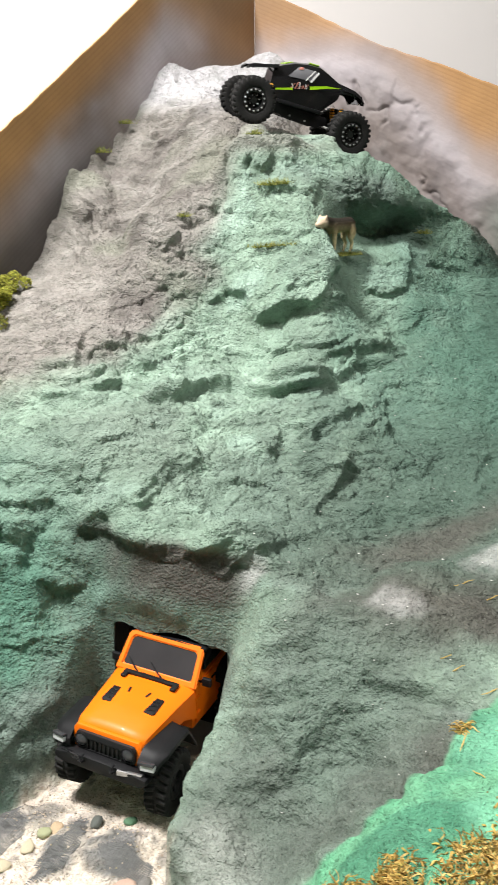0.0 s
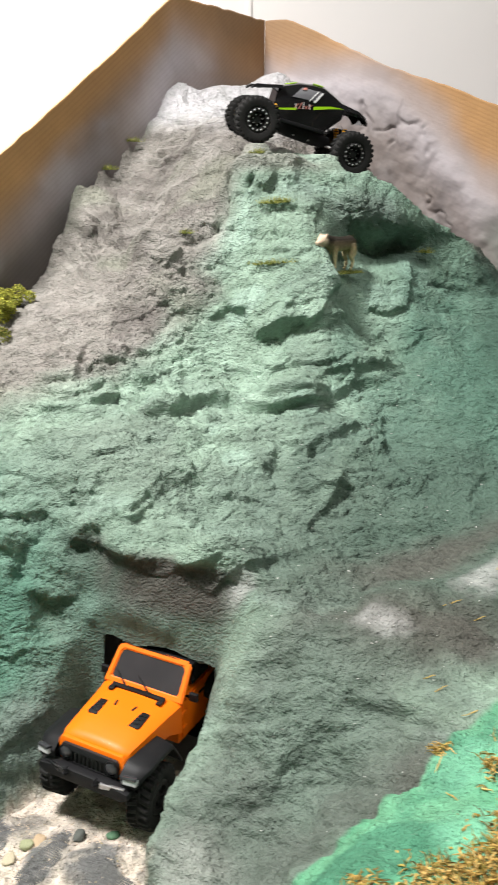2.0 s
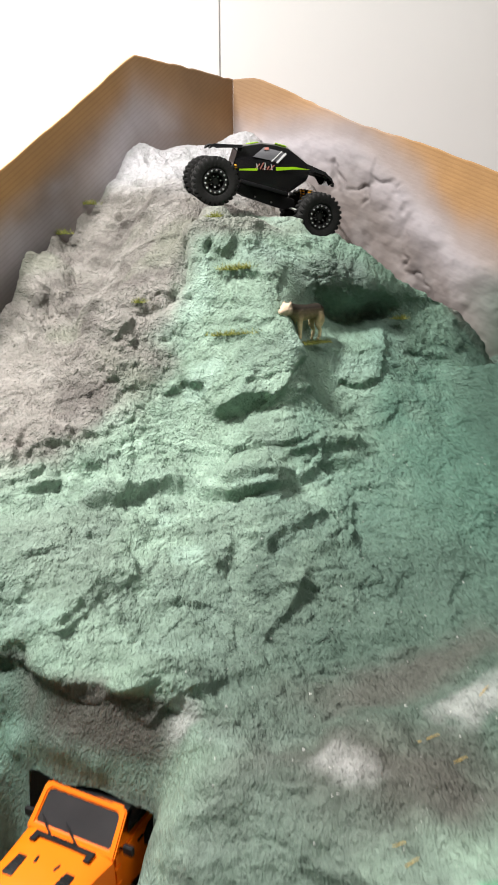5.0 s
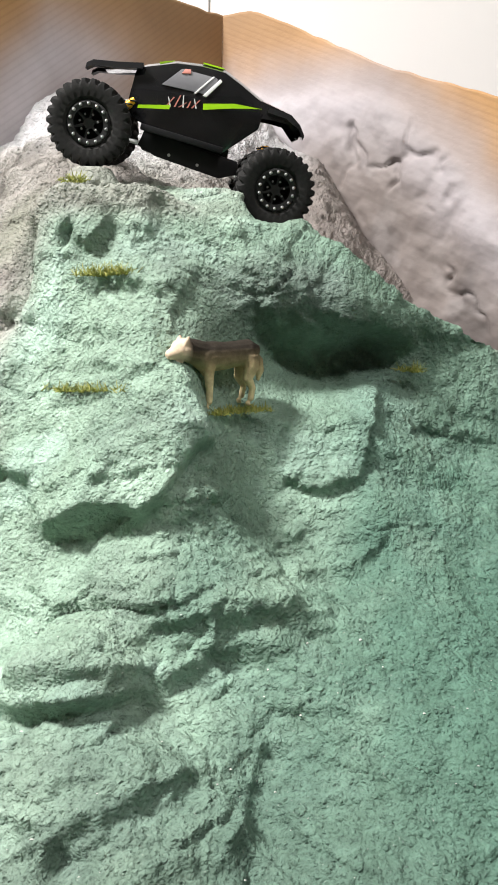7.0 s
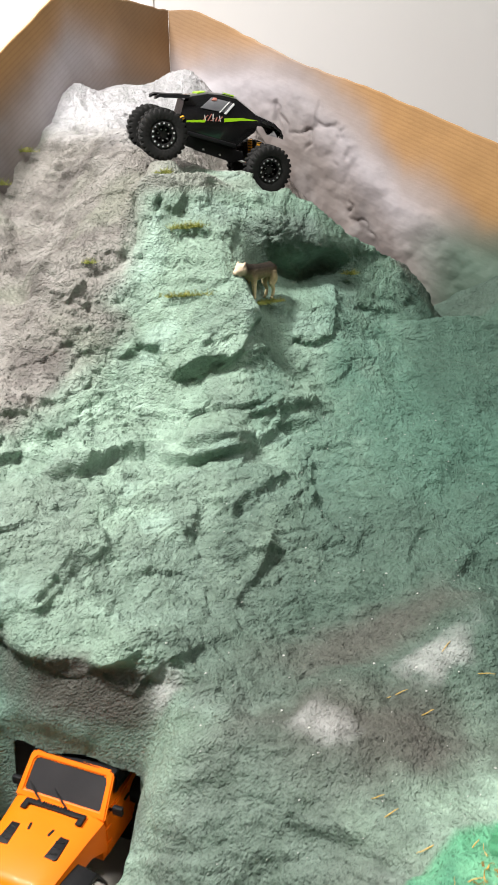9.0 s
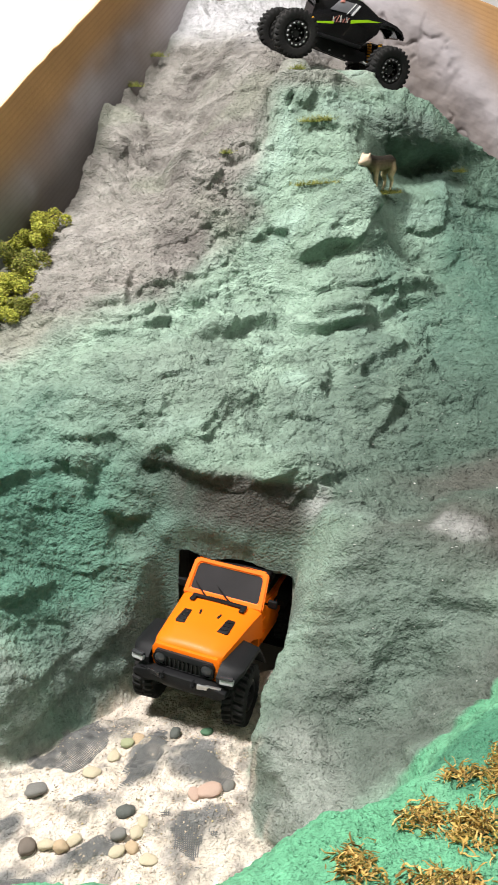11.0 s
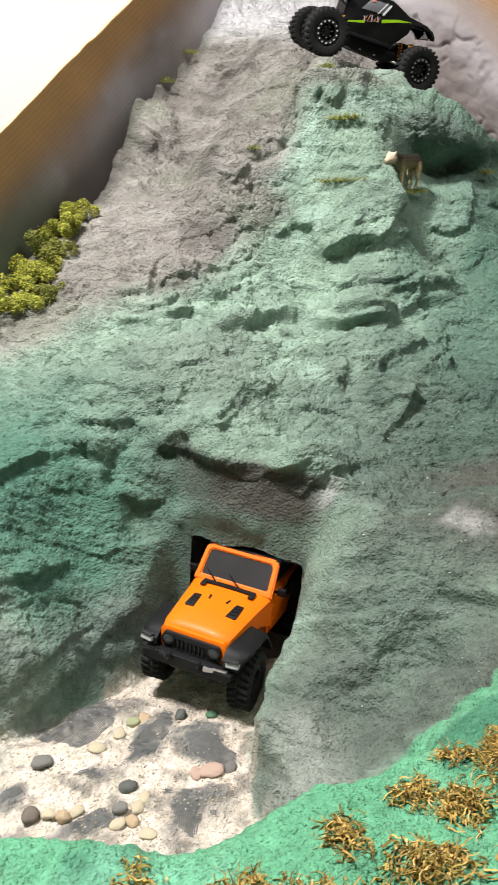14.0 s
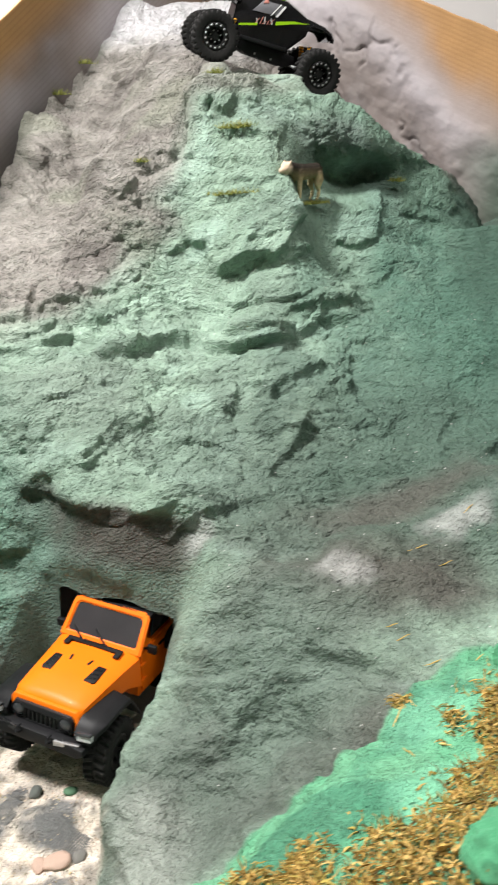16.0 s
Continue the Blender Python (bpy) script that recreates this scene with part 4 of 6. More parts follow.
def west_spray(s, z):
    depth = np.interp(s, [0, 0.26, 0.877, 1.1], [1.592, 1.587, 1.152, 0.995]) - z
    above = z - np.interp(s, [0, 0.25, 0.30, 0.326, 0.356, 0.449, 0.538, 0.611, 0.9], [1.49, 1.454, 1.436, 1.409, 1.376, 1.314, 1.215, 1.136, 1.0])
    n1, n2 = rough_noise(s, z, 9, 61, 4), rough_noise(s, z, 5, 62, 3)
    cloud = smooth(0.15, 0.55, rough_noise(s * 1.2 + z, z - s * 0.6, 7, 63, 3) + 0.1)
    return layered(KRAFT, [
        (smooth(0.035, 0.11, depth + 0.03 * n2) * 0.85, (0.23, 0.165, 0.125)),
        (smooth(0.05, 0.12, depth + 0.03 * n1) * cloud * 0.95 * smooth(0.75, 0.6, s), (0.52, 0.49, 0.53)),
        (smooth(0.10, 0.17, depth + 0.02 * n2) * 0.75, (0.17, 0.152, 0.150)),
        (smooth(0.10, 0.16, depth) * smooth(0.42, 0.25, s) * 0.6, (0.44, 0.42, 0.44)),
        (smooth(0.12, 0.03, above + 0.03 * n1) * smooth(0.34, 0.46, s) * 0.85, (0.065, 0.057, 0.055)),
        (np.exp(-(((s - 0.27) / 0.11) ** 2) - ((depth - 0.085 - 0.04 * n2) / 0.045) ** 2) * 0.9, (0.54, 0.51, 0.55)),
        (np.exp(-(((s - 0.52) / 0.10) ** 2) - ((depth - 0.10 - 0.03 * n2) / 0.035) ** 2) * 0.6, (0.42, 0.38, 0.41)),
        (smooth(0.25, 0.08, s) * smooth(0.12, 0.03, depth) * 0.5, (0.19, 0.13, 0.085)),
        (smooth(0.62, 0.75, s) * smooth(0.05, 0.13, depth + 0.02 * n1) * 0.8, (0.13, 0.16, 0.13)),
    ])


def cake_line(s):
    """Upper edge of the plaster that climbs the east panel."""
    return np.interp(s, [0, 0.1, 0.19, 0.245, 0.324, 0.389, 0.433, 0.495, 0.556, 0.75], [1.495, 1.485, 1.482, 1.475, 1.41, 1.358, 1.306, 1.268, 1.226, 1.13])


def cake(s, z):
    return smooth(0.012, -0.03, z - cake_line(s) + 0.012 * rough_noise(s, z, 26, 76, 4))


def east_spray(s, z):
    depth = np.interp(s, [0, 0.048, 0.653, 1.0], [1.592, 1.589, 1.346, 1.207]) - z
    n1, n2 = rough_noise(s, z, 10, 65, 4), rough_noise(s, z, 5, 66, 3)
    over = z - cake_line(s)
    mist = np.exp(-(((over + 0.012 + 0.03 * n1) / 0.052) ** 2)) * smooth(0.62, 0.42, s) * (0.55 + 0.4 * smooth(0.3, 0.1, s))
    return layered(KRAFT, [
        (smooth(0.22, 0.0, s) * smooth(0.10, 0.0, depth) * 0.6, (0.27, 0.18, 0.115)),
        (smooth(0.075, 0.015, over + 0.03 * n1) * 0.85, (0.30, 0.235, 0.20)),
        (smooth(0.02, -0.02, over + 0.01 * n1) * 0.95, (0.190, 0.163, 0.153)),
        (cake(s, z) * smooth(0.0, 0.4, rough_noise(s, z, 16, 77, 4)) * 0.8, (0.105, 0.090, 0.085)),
        (cake(s, z) * smooth(0.1, 0.5, rough_noise(s, z, 30, 78, 4)) * 0.5, (0.29, 0.26, 0.25)),
        (mist * (0.85 + 0.4 * n1), (0.46, 0.43, 0.46)),
        (smooth(0.16, 0.04, s) * smooth(0.01, -0.03, over) * 0.7, (0.62, 0.61, 0.63)),
        (smooth(0.42, 0.52, s + 0.04 * n2) * smooth(1.30, 1.22, z + 0.02 * n1) * 0.9, (0.070, 0.125, 0.088)),
    ])


box_walls = thing("cardboard_box", "cut open brown cardboard box sprayed grey and white inside", "cardboard box", pose(0, 0, 0))
west_board = board("west_panel", WEST, [(0, 1.592), (0.255, 1.588), (0.27, 1.579), (0.40, 1.487), (0.514, 1.408), (0.616, 1.339), (0.738, 1.253), (0.877, 1.152), (1.1, 0.995)], -0.70, -0.005, west_spray)
east_board = board("east_panel", EAST, [(0, 1.592), (0.046, 1.590), (0.105, 1.566), (0.245, 1.501), (0.384, 1.454), (0.484, 1.413), (0.653, 1.346), (1.0, 1.207)], -0.41, 0.005, east_spray, cake, 0.03)
for o in (west_board, east_board):
    o.parent = box_walls

WOOD_TOP = grainy("pale_table_laminate", (0.55, 0.50, 0.44), (0.63, 0.58, 0.52), 30, 0.45, relief=0.03)
STEEL = grainy("grey_table_steel", (0.28, 0.28, 0.29), (0.34, 0.34, 0.35), 60, 0.4, 0.8, relief=0.05)
table = thing("table", "pale laminate work table carrying the diorama", "table", pose(0, 0.80, 0))
part("tabletop", box(1.6, 1.6, 0.03, bevel=0.004), WOOD_TOP, table, "", True, pose(0, 0, BASE - 0.019))
for lx in (-0.74, 0.74):
    for ly in (-0.74, 0.74):
        part("leg", box(0.05, 0.05, BASE - 0.034, bevel=0.004), STEEL, table, "", True, pose(lx, ly, (BASE - 0.034) / 2))


# ---- vehicle materials ----
BLACK_PLASTIC = grainy("black_plastic", (0.006, 0.006, 0.007), (0.011, 0.011, 0.012), 400, 0.5, relief=0.08, depth=0.0004, gloss=0.25)
GLOSS_BLACK = grainy("glossy_black_lexan", (0.008, 0.008, 0.009), (0.014, 0.014, 0.015), 60, 0.16, relief=0.0, coat=0.6)
WHEEL_BLACK = grainy("satin_black_wheel", (0.005, 0.005, 0.005), (0.009, 0.009, 0.009), 300, 0.55, relief=0.0)
RUBBER = grainy("tyre_rubber", (0.010, 0.010, 0.010), (0.024, 0.023, 0.022), 500, 0.85, relief=0.3, depth=0.0004, gloss=0.25)
ORANGE = grainy("orange_body_paint", (0.92, 0.168, 0.001), (0.97, 0.192, 0.002), 25, 0.46, relief=0.0, coat=0.04, gloss=0.25)
SMOKED = grainy("smoked_window", (0.030, 0.029, 0.031), (0.044, 0.042, 0.044), 30, 0.18, relief=0.0)
SILVER = grainy("satin_silver", (0.52, 0.52, 0.53), (0.66, 0.66, 0.67), 200, 0.32, 0.9, relief=0.05)
GREY_TRIM = grainy("pale_grey_plastic", (0.42, 0.43, 0.44), (0.55, 0.56, 0.57), 200, 0.35, relief=0.05)
LIME = grainy("lime_green_decal", (0.36, 0.72, 0.010), (0.44, 0.80, 0.015), 90, 0.35, relief=0.0)
GOLD = grainy("orange_anodised", (0.80, 0.36, 0.02), (0.92, 0.45, 0.03), 200, 0.3, 0.5, relief=0.0)
DECAL_WHITE = grainy("white_decal", (0.62, 0.62, 0.62), (0.75, 0.75, 0.74), 150, 0.4, relief=0.0)
DECAL_RED = grainy("faded_red_decal", (0.50, 0.16, 0.13), (0.62, 0.26, 0.20), 150, 0.4, relief=0.0)
CLEAR_WINDOW = grainy("grey_film_window", (0.09, 0.09, 0.10), (0.17, 0.17, 0.18), 50, 0.45, relief=0.0)
LAMP_LENS = grainy("smoke_lamp_lens", (0.025, 0.025, 0.028), (0.06, 0.06, 0.065), 200, 0.12, relief=0.0)


def loft(sections, bm=None, cap=True):
    """Skin through rows of points that have equal counts."""
    b = bm or bmesh.new()
    rows = [[b.verts.new(p) for p in row] for row in sections]
    for r, q in zip(rows, rows[1:]):
        for i in range(len(r) - 1):
            b.faces.new((r[i], r[i + 1], q[i + 1], q[i]))
    if cap:
        b.faces.new(rows[0][::-1])
        b.faces.new(rows[-1])
    bmesh.ops.recalc_face_normals(b, faces=b.faces[:])
    return b


def tyre_mesh(radius, width, lugs=26):
    """Tyre in one skin: side walls and two rows of staggered tread blocks."""
    half = [(-0.36, 0.50, 0.50), (-0.48, 0.60, 0.60), (-0.50, 0.76, 0.78), (-0.50, 0.84, 0.93), (-0.45, 0.90, 0.995), (-0.30, 0.92, 1.0), (-0.07, 0.93, 1.0), (-0.04, 0.93, 0.94)]
    rings = [(p, lo, hi, 0) for p, lo, hi in half] + [(-p, lo, hi, 4) for p, lo, hi in half[::-1]]
    b, turns = bmesh.new(), lugs * 8
    rows = []
    for p, lo, hi, shift in rings:
        row = []
        for k in range(turns):
            f = radius * (hi if (k + shift) % 8 < 4 else lo)
            a = 2 * math.pi * (k + 0.9 * ((k + shift) % 8 == 4) - 0.9 * ((k + shift) % 8 == 7) + 6 * abs(p)) / turns
            row.append(b.verts.new((p * width, f * math.cos(a), f * math.sin(a))))
        rows.append(row)
    for r, q in zip(rows, rows[1:]):
        for k in range(turns):
            b.faces.new((r[k], r[(k + 1) % turns], q[(k + 1) % turns], q[k]))
    bmesh.ops.recalc_face_normals(b, faces=b.faces[:])
    return b


def bolt_ring(radius, face, count=14):
    b = bmesh.new()
    for k in range(count):
        a = 2 * math.pi * k / count
        made = bmesh.ops.create_icosphere(b, subdivisions=1, radius=radius * 0.047)["verts"]
        bmesh.ops.translate(b, vec=(face, radius * 0.44 * math.cos(a), radius * 0.44 * math.sin(a)), verts=made)
        if k % 2:
            made = bmesh.ops.create_icosphere(b, subdivisions=1, radius=radius * 0.032)["verts"]
            bmesh.ops.translate(b, vec=(face * 0.72, radius * 0.22 * math.cos(a), radius * 0.22 * math.sin(a)), verts=made)
    return b


def rim_mesh(radius, width):
    b = lathe([(-width * 0.45, radius * 0.52), (width * 0.42, radius * 0.52), (width * 0.46, radius * 0.48), (width * 0.44, radius * 0.36), (-width * 0.20, radius * 0.34),
               (-width * 0.16, radius * 0.16), (width * 0.30, radius * 0.13), (width * 0.30, radius * 0.02)], 32)
    return b


WHEEL_DATA = {}


def wheel(parent, m, radius, width, bolts=True):
    """A wheel whose outer face looks along its own +x; meshes are shared."""
    key = (radius, width, bolts)
    if key not in WHEEL_DATA:
        rim = part("wheel", rim_mesh(radius, width), WHEEL_BLACK, None, "black beadlock wheel")
        tyre = part("tyre", tyre_mesh(radius, width), RUBBER, rim, "chunky black rubber tyre")
        ring = part("bolt_ring", bolt_ring(radius, width * 0.47), SILVER, rim, "ring of bright bolt heads") if bolts else None
        for k in range(6):
            part("spoke", box(width * 0.10, radius * 0.07, radius * 0.26, (width * 0.26, 0, radius * 0.26), radius * 0.01, None, 1), WHEEL_BLACK, rim, "", True, pose(0, 0, 0, 60 * k))
        WHEEL_DATA[key] = rim
        rim.parent, rim.matrix_local = parent, m
        return rim
    first = WHEEL_DATA[key]
    dup = copy_thing(first, m)
    dup.parent = parent
    dup.matrix_local = m
    return dup


# ---- orange off-roader in the tunnel's mouth ----
def off_roader():
    car = thing("toy_off_roader", "orange radio-controlled off-road car coming out of the tunnel", "toy car",
                pose(-0.1120, 0.5550, SAND + 0.001, 0, 0, -24.6))
    # bonnet: nose, crowned top and flared rear
    rows = []
    for y, hw, z, crown, low in ((-0.0035, 0.0315, 0.0715, 0.001, 0.052), (0.0, 0.0335, 0.0765, 0.002, 0.052), (0.006, 0.0350, 0.0785, 0.0025, 0.054),
                                 (0.030, 0.0375, 0.0798, 0.0030, 0.060), (0.055, 0.0400, 0.0808, 0.0030, 0.060), (0.074, 0.0425, 0.0815, 0.0025, 0.050)):
        row = [(-hw - 0.0015, y, low), (-hw - 0.001, y, z - 0.007), (-hw, y, z - 0.0025), (-hw + 0.004, y, z)]
        row += [(hw * k, y, z + crown * (1 - k * k)) for k in (-0.6, -0.3, 0, 0.3, 0.6)]
        row += [(hw - 0.004, y, z), (hw, y, z - 0.0025), (hw + 0.001, y, z - 0.007), (hw + 0.0015, y, low)]
        rows.append(row)
    hood = part("bonnet", loft(rows), ORANGE, car, "bright orange bonnet")
    for side in (-1, 1):
        scoop = prism([(-0.0050, -0.0100), (0.0042, -0.0100), (0.0058, -0.0080), (0.0050, 0.0105), (-0.0030, 0.0105)] if side > 0 else
                      [(0.0050, -0.0100), (-0.0042, -0.0100), (-0.0058, -0.0080), (-0.0050, 0.0105), (0.0030, 0.0105)], 0.0022, "z", bevel=0.0006)
        vent = part("bonnet_vent", scoop, BLACK_PLASTIC, hood, "black slotted bonnet vent", True, pose(side * 0.0220, 0.0365, 0.0816, 2, side * 3, 0))
        for k in range(3):
            part("vent_louvre", box(0.0074, 0.0016, 0.0010, bevel=0.0003), GLOSS_BLACK, vent, "", True, pose(0, -0.0055 + 0.0055 * k, 0.0013, 0, 0, side * 14))
        slit = part("washer_slit", box(0.0022, 0.0068, 0.0018, bevel=0.0005), BLACK_PLASTIC, hood, "", True, pose(side * 0.0100, 0.0470, 0.0830, 0, 0, -side * 12))
    cowl = bmesh.new()
    box(0.058, 0.0046, 0.0026, (0, 0, 0), 0.0006, None, 2, cowl)
    for k in range(11):
        box(0.0012, 0.0048, 0.0020, (-0.012 + 0.0024 * k, 0.0004, 0.0008), 0.0003, None, 1, cowl)
    for side in (-1, 1):
        box(0.0055, 0.0080, 0.0024, (side * 0.0265, -0.0040, -0.0002), 0.0006, None, 1, cowl)
    part("cowl_grille", cowl, BLACK_PLASTIC, car, "black cowl grille", True, pose(0, 0.0680, 0.0846))
    # grille with its slots, and the lamps
    rim = [(-0.0350, -0.0040), (-0.0335, -0.0105), (-0.0285, -0.0130), (0.0285, -0.0130), (0.0335, -0.0105), (0.0350, -0.0040), (0.0346, 0.0070), (0.0315, 0.0112), (-0.0315, 0.0112), (-0.0346, 0.0070)]
    part("grille_surround", prism(rim, 0.0065, "y", bevel=0.0018), ORANGE, car, "orange nose round the grille", True, pose(0, -0.0022, 0.0650, -6))
    face = [(-0.0300, -0.0060), (-0.0285, -0.0090), (-0.0240, -0.0105), (0.0240, -0.0105), (0.0285, -0.0090), (0.0300, -0.0060), (0.0306, 0.0045), (0.0280, 0.0080), (-0.0280, 0.0080), (-0.0306, 0.0045)]
    grille = part("grille", prism(face, 0.006, "y", bevel=0.0012), WHEEL_BLACK, car, "black front grille", True, pose(0, -0.0052, 0.0645, -6))
    brow = prism([(-0.0300, 0.0), (0.0300, 0.0), (0.0275, 0.0048), (-0.0275, 0.0048)], 0.004, "y", bevel=0.0008)
    part("grille_brow", brow, BLACK_PLASTIC, grille, "", True, pose(0, -0.0028, 0.0030, -18))
    for k in range(9):
        part("slot_bar", box(0.0015, 0.002, 0.0085, bevel=0.0004), WHEEL_BLACK, grille, "", True, pose(-0.0176 + 0.0044 * k, -0.0034, -0.0020))
    part("lower_bar", box(0.048, 0.0020, 0.0011, bevel=0.0004), BLACK_PLASTIC, grille, "thin black bar", True, pose(0, -0.0034, -0.0072))
    for side in (-1, 1):
        lamp = lathe([(-0.0015, 0.0062), (0.0, 0.0062), (0.0012, 0.0056), (0.0022, 0.0040), (0.0028, 0.0015)], 24)
        lamp.transform(pose(0, 0, 0, 0, 0, -90))
        ring = lathe([(-0.001, 0.0070), (0.0012, 0.0070), (0.0016, 0.0062), (-0.001, 0.0060)], 24)
        ring.transform(pose(0, 0, 0, 0, 0, -90))
        head = part("headlight", lamp, LAMP_LENS, car, "round smoked headlight", True, pose(side * 0.0238, -0.0085, 0.0655, -6))
        part("headlight_ring", ring, BLACK_PLASTIC, head)
    # bumper with winch plate and bright corner pieces
    bum = prism([(-0.047, -0.002), (-0.040, -0.006), (0.040, -0.006), (0.047, -0.002), (0.046, 0.003), (0.024, 0.006), (-0.024, 0.006), (-0.046, 0.003)], 0.012, "y", bevel=0.0015)
    bumper = part("front_bumper", bum, BLACK_PLASTIC, car, "black front bumper", True, pose(0, -0.0130, 0.0510, -4))
    part("skid_plate", prism([(-0.020, -0.010), (0.020, -0.010), (0.027, 0.001), (-0.027, 0.001)], 0.004, "y", bevel=0.0008), BLACK_PLASTIC, bumper, "", True, pose(0, 0.001, -0.005, 24))
    for side in (-1, 1):
        part("bumper_blade", prism([(0.0, -0.0024), (0.021, -0.0012), (0.0225, 0.0020), (0.0, 0.0026)] if side > 0 else [(0.0, 0.0026), (-0.0225, 0.0020), (-0.021, -0.0012), (0.0, -0.0024)], 0.003, "y", bevel=0.0007),
             SILVER if side > 0 else GLOSS_BLACK, bumper, "worn silver bumper corner piece" if side > 0 else "glossy black bumper corner piece", True, pose(side * 0.019, -0.0062, 0.0032, 0, 0, side * 10))
        part("tow_hook", tube([(0, 0, 0), (0, -0.004, 0.0005), (0, -0.0062, 0.003), (0, -0.0045, 0.0062), (0, -0.001, 0.0066)], 0.0012, 8), BLACK_PLASTIC, bumper, "small black tow hook", True, pose(side * 0.0155, -0.005, 0.002))
    # mudguards over the wheels, front pair with marker lamps
    for side in (-1, 1):
        for name, y0, y1 in (("front_mudguard", -0.012, 0.052), ("rear_mudguard", 0.118, 0.176)):
            rows = []
            for k in np.linspace(0, 1, 15):
                y = y0 + (y1 - y0) * k
                drop = 0.0045 * (abs(2 * k - 1) ** 3) + 0.020 * max(0, k - 0.80) / 0.2 + 0.004 * max(0, 0.15 - k) / 0.15
                z = 0.0700 - drop + (0.0 if y0 < 0 else 0.004)
                inner, outer = side * 0.0345, side * (0.0560 - 0.006 * max(0, 0.2 - k) / 0.2)
                rows.append([(inner, y, z + 0.003), (side * 0.046, y, z + 0.0008), (outer - side * 0.001, y, z - 0.0012), (outer, y, z - 0.0024), (outer, y, z - 0.0056), (outer - side * 0.002, y, z - 0.0056), (inner, y, z - 0.004)])
            guard = part(name, loft(rows), BLACK_PLASTIC, car, "black plastic mudguard")
            if y0 < 0:
                part("marker_lamp", box(0.0125, 0.0055, 0.0048, bevel=0.0010), GREY_TRIM, guard, "pale clear marker lamp", True, pose(side * 0.0450, -0.0115, 0.0625, -16, 0, side * 8))
                part("marker_lamp", box(0.0120, 0.0050, 0.0026, bevel=0.0007), LAMP_LENS, guard, "dark marker lamp", True, pose(side * 0.0450, -0.0118, 0.0664, -16, 0, side * 8))
    # windscreen
    low, high = (0.0735, 0.0805, 0.0435), (0.0985, 0.1075, 0.0405)
    def on(k, u, off=0.0):
        y, z, hw = (a + (b - a) * k for a, b in zip(low, high))
        return Vector((u * hw, y - 0.76 * off, z + 0.65 * off))
    frame_bm = bmesh.new()
    outer = [on(0, -1), on(0, 1), on(0.97, 1), on(1.06, 0.88), on(1.06, -0.88), on(0.97, -1)]
    inner = [on(0.17, -0.86), on(0.17, 0.86), on(0.82, 0.865), on(0.90, 0.81), on(0.90, -0.81), on(0.82, -0.865)]
    lift = Vector((0, -0.76, 0.65)) * 0.0022
    rings = [[frame_bm.verts.new(p - lift) for p in outer], [frame_bm.verts.new(p + lift * 0.7) for p in outer],
             [frame_bm.verts.new(p + lift * 0.7) for p in inner], [frame_bm.verts.new(p - lift) for p in inner]]
    for r, q in zip(rings, rings[1:] + rings[:1]):
        for i in range(6):
            frame_bm.faces.new((r[i], r[(i + 1) % 6], q[(i + 1) % 6], q[i]))
    bmesh.ops.recalc_face_normals(frame_bm, faces=frame_bm.faces[:])
    bmesh.ops.bevel(frame_bm, geom=[e for e in frame_bm.edges if len(e.link_faces) == 2 and e.calc_face_angle() > 0.6], offset=0.0012, segments=3, affect="EDGES")
    screen = part("windscreen_frame", frame_bm, ORANGE, car, "orange windscreen frame")
    glass = bmesh.new()
    ga = [glass.verts.new(p - lift * 0.2) for p in inner]
    gb = [glass.verts.new(p - lift * 0.9) for p in inner]
    glass.faces.new(ga), glass.faces.new(gb[::-1])
    for i in range(6):
        glass.faces.new((ga[i], gb[i], gb[(i + 1) % 6], ga[(i + 1) % 6]))
    bmesh.ops.recalc_face_normals(glass, faces=glass.faces[:])
    part("windscreen", glass, SMOKED, screen, "dark smoked windscreen", False)
    for x0, x1 in ((-0.016, -0.030), (0.008, -0.007)):
        a, c = on(0.04, x0 / 0.04, 0.0035), on(0.36, x1 / 0.04, 0.0030)
        mid = (a + c) / 2 + Vector((0, -0.001, 0.001))
        part("wiper", tube([a, mid, c], [0.0010, 0.0008, 0.0005], 6), BLACK_PLASTIC, screen, "thin black wiper")
    # cab, doors, roof and tail
    tub = [[(hw * sx, y, z) for sx, z in ((-1, 0.036), (-1.02, 0.06), (-1, 0.081), (1, 0.081), (1.02, 0.06), (1, 0.036))] for y, hw in ((0.0745, 0.0385), (0.10, 0.0395), (0.165, 0.0395), (0.178, 0.037))]
    part("cab", loft(tub), ORANGE, car, "orange cab sides")
    rows = [[(-hw, y, z - 0.004), (-hw, y, z - 0.001), (-hw + 0.003, y, z), (0, y, z + 0.001), (hw - 0.003, y, z), (hw, y, z - 0.001), (hw, y, z - 0.004)] for y, hw, z in ((0.0985, 0.0402, 0.1085), (0.13, 0.0402, 0.1095), (0.172, 0.0385, 0.1080))]
    part("roof", loft(rows), BLACK_PLASTIC, car, "black hard top")
    for side in (-1, 1):
        part("side_window", prism([(0.102, 0.083), (0.172, 0.083), (0.168, 0.104), (0.108, 0.104)], 0.002, "x", bevel=0.0005), SMOKED, car, "dark side window", True, pose(side * 0.0370, 0, 0))
        door = part("door", prism([(0.079, 0.040), (0.118, 0.040), (0.118, 0.079), (0.079, 0.079)], 0.002, "x", bevel=0.0006), ORANGE, car, "orange door", True, pose(side * 0.0405, 0, 0))
        for z in (0.052, 0.068):
            part("hinge", box(0.0028, 0.008, 0.0030, bevel=0.0006), ORANGE, door, "", True, pose(side * 0.0012, 0.080, z))
        part("door_handle", box(0.002, 0.008, 0.002, bevel=0.0005), BLACK_PLASTIC, door, "", True, pose(side * 0.0015, 0.112, 0.072))
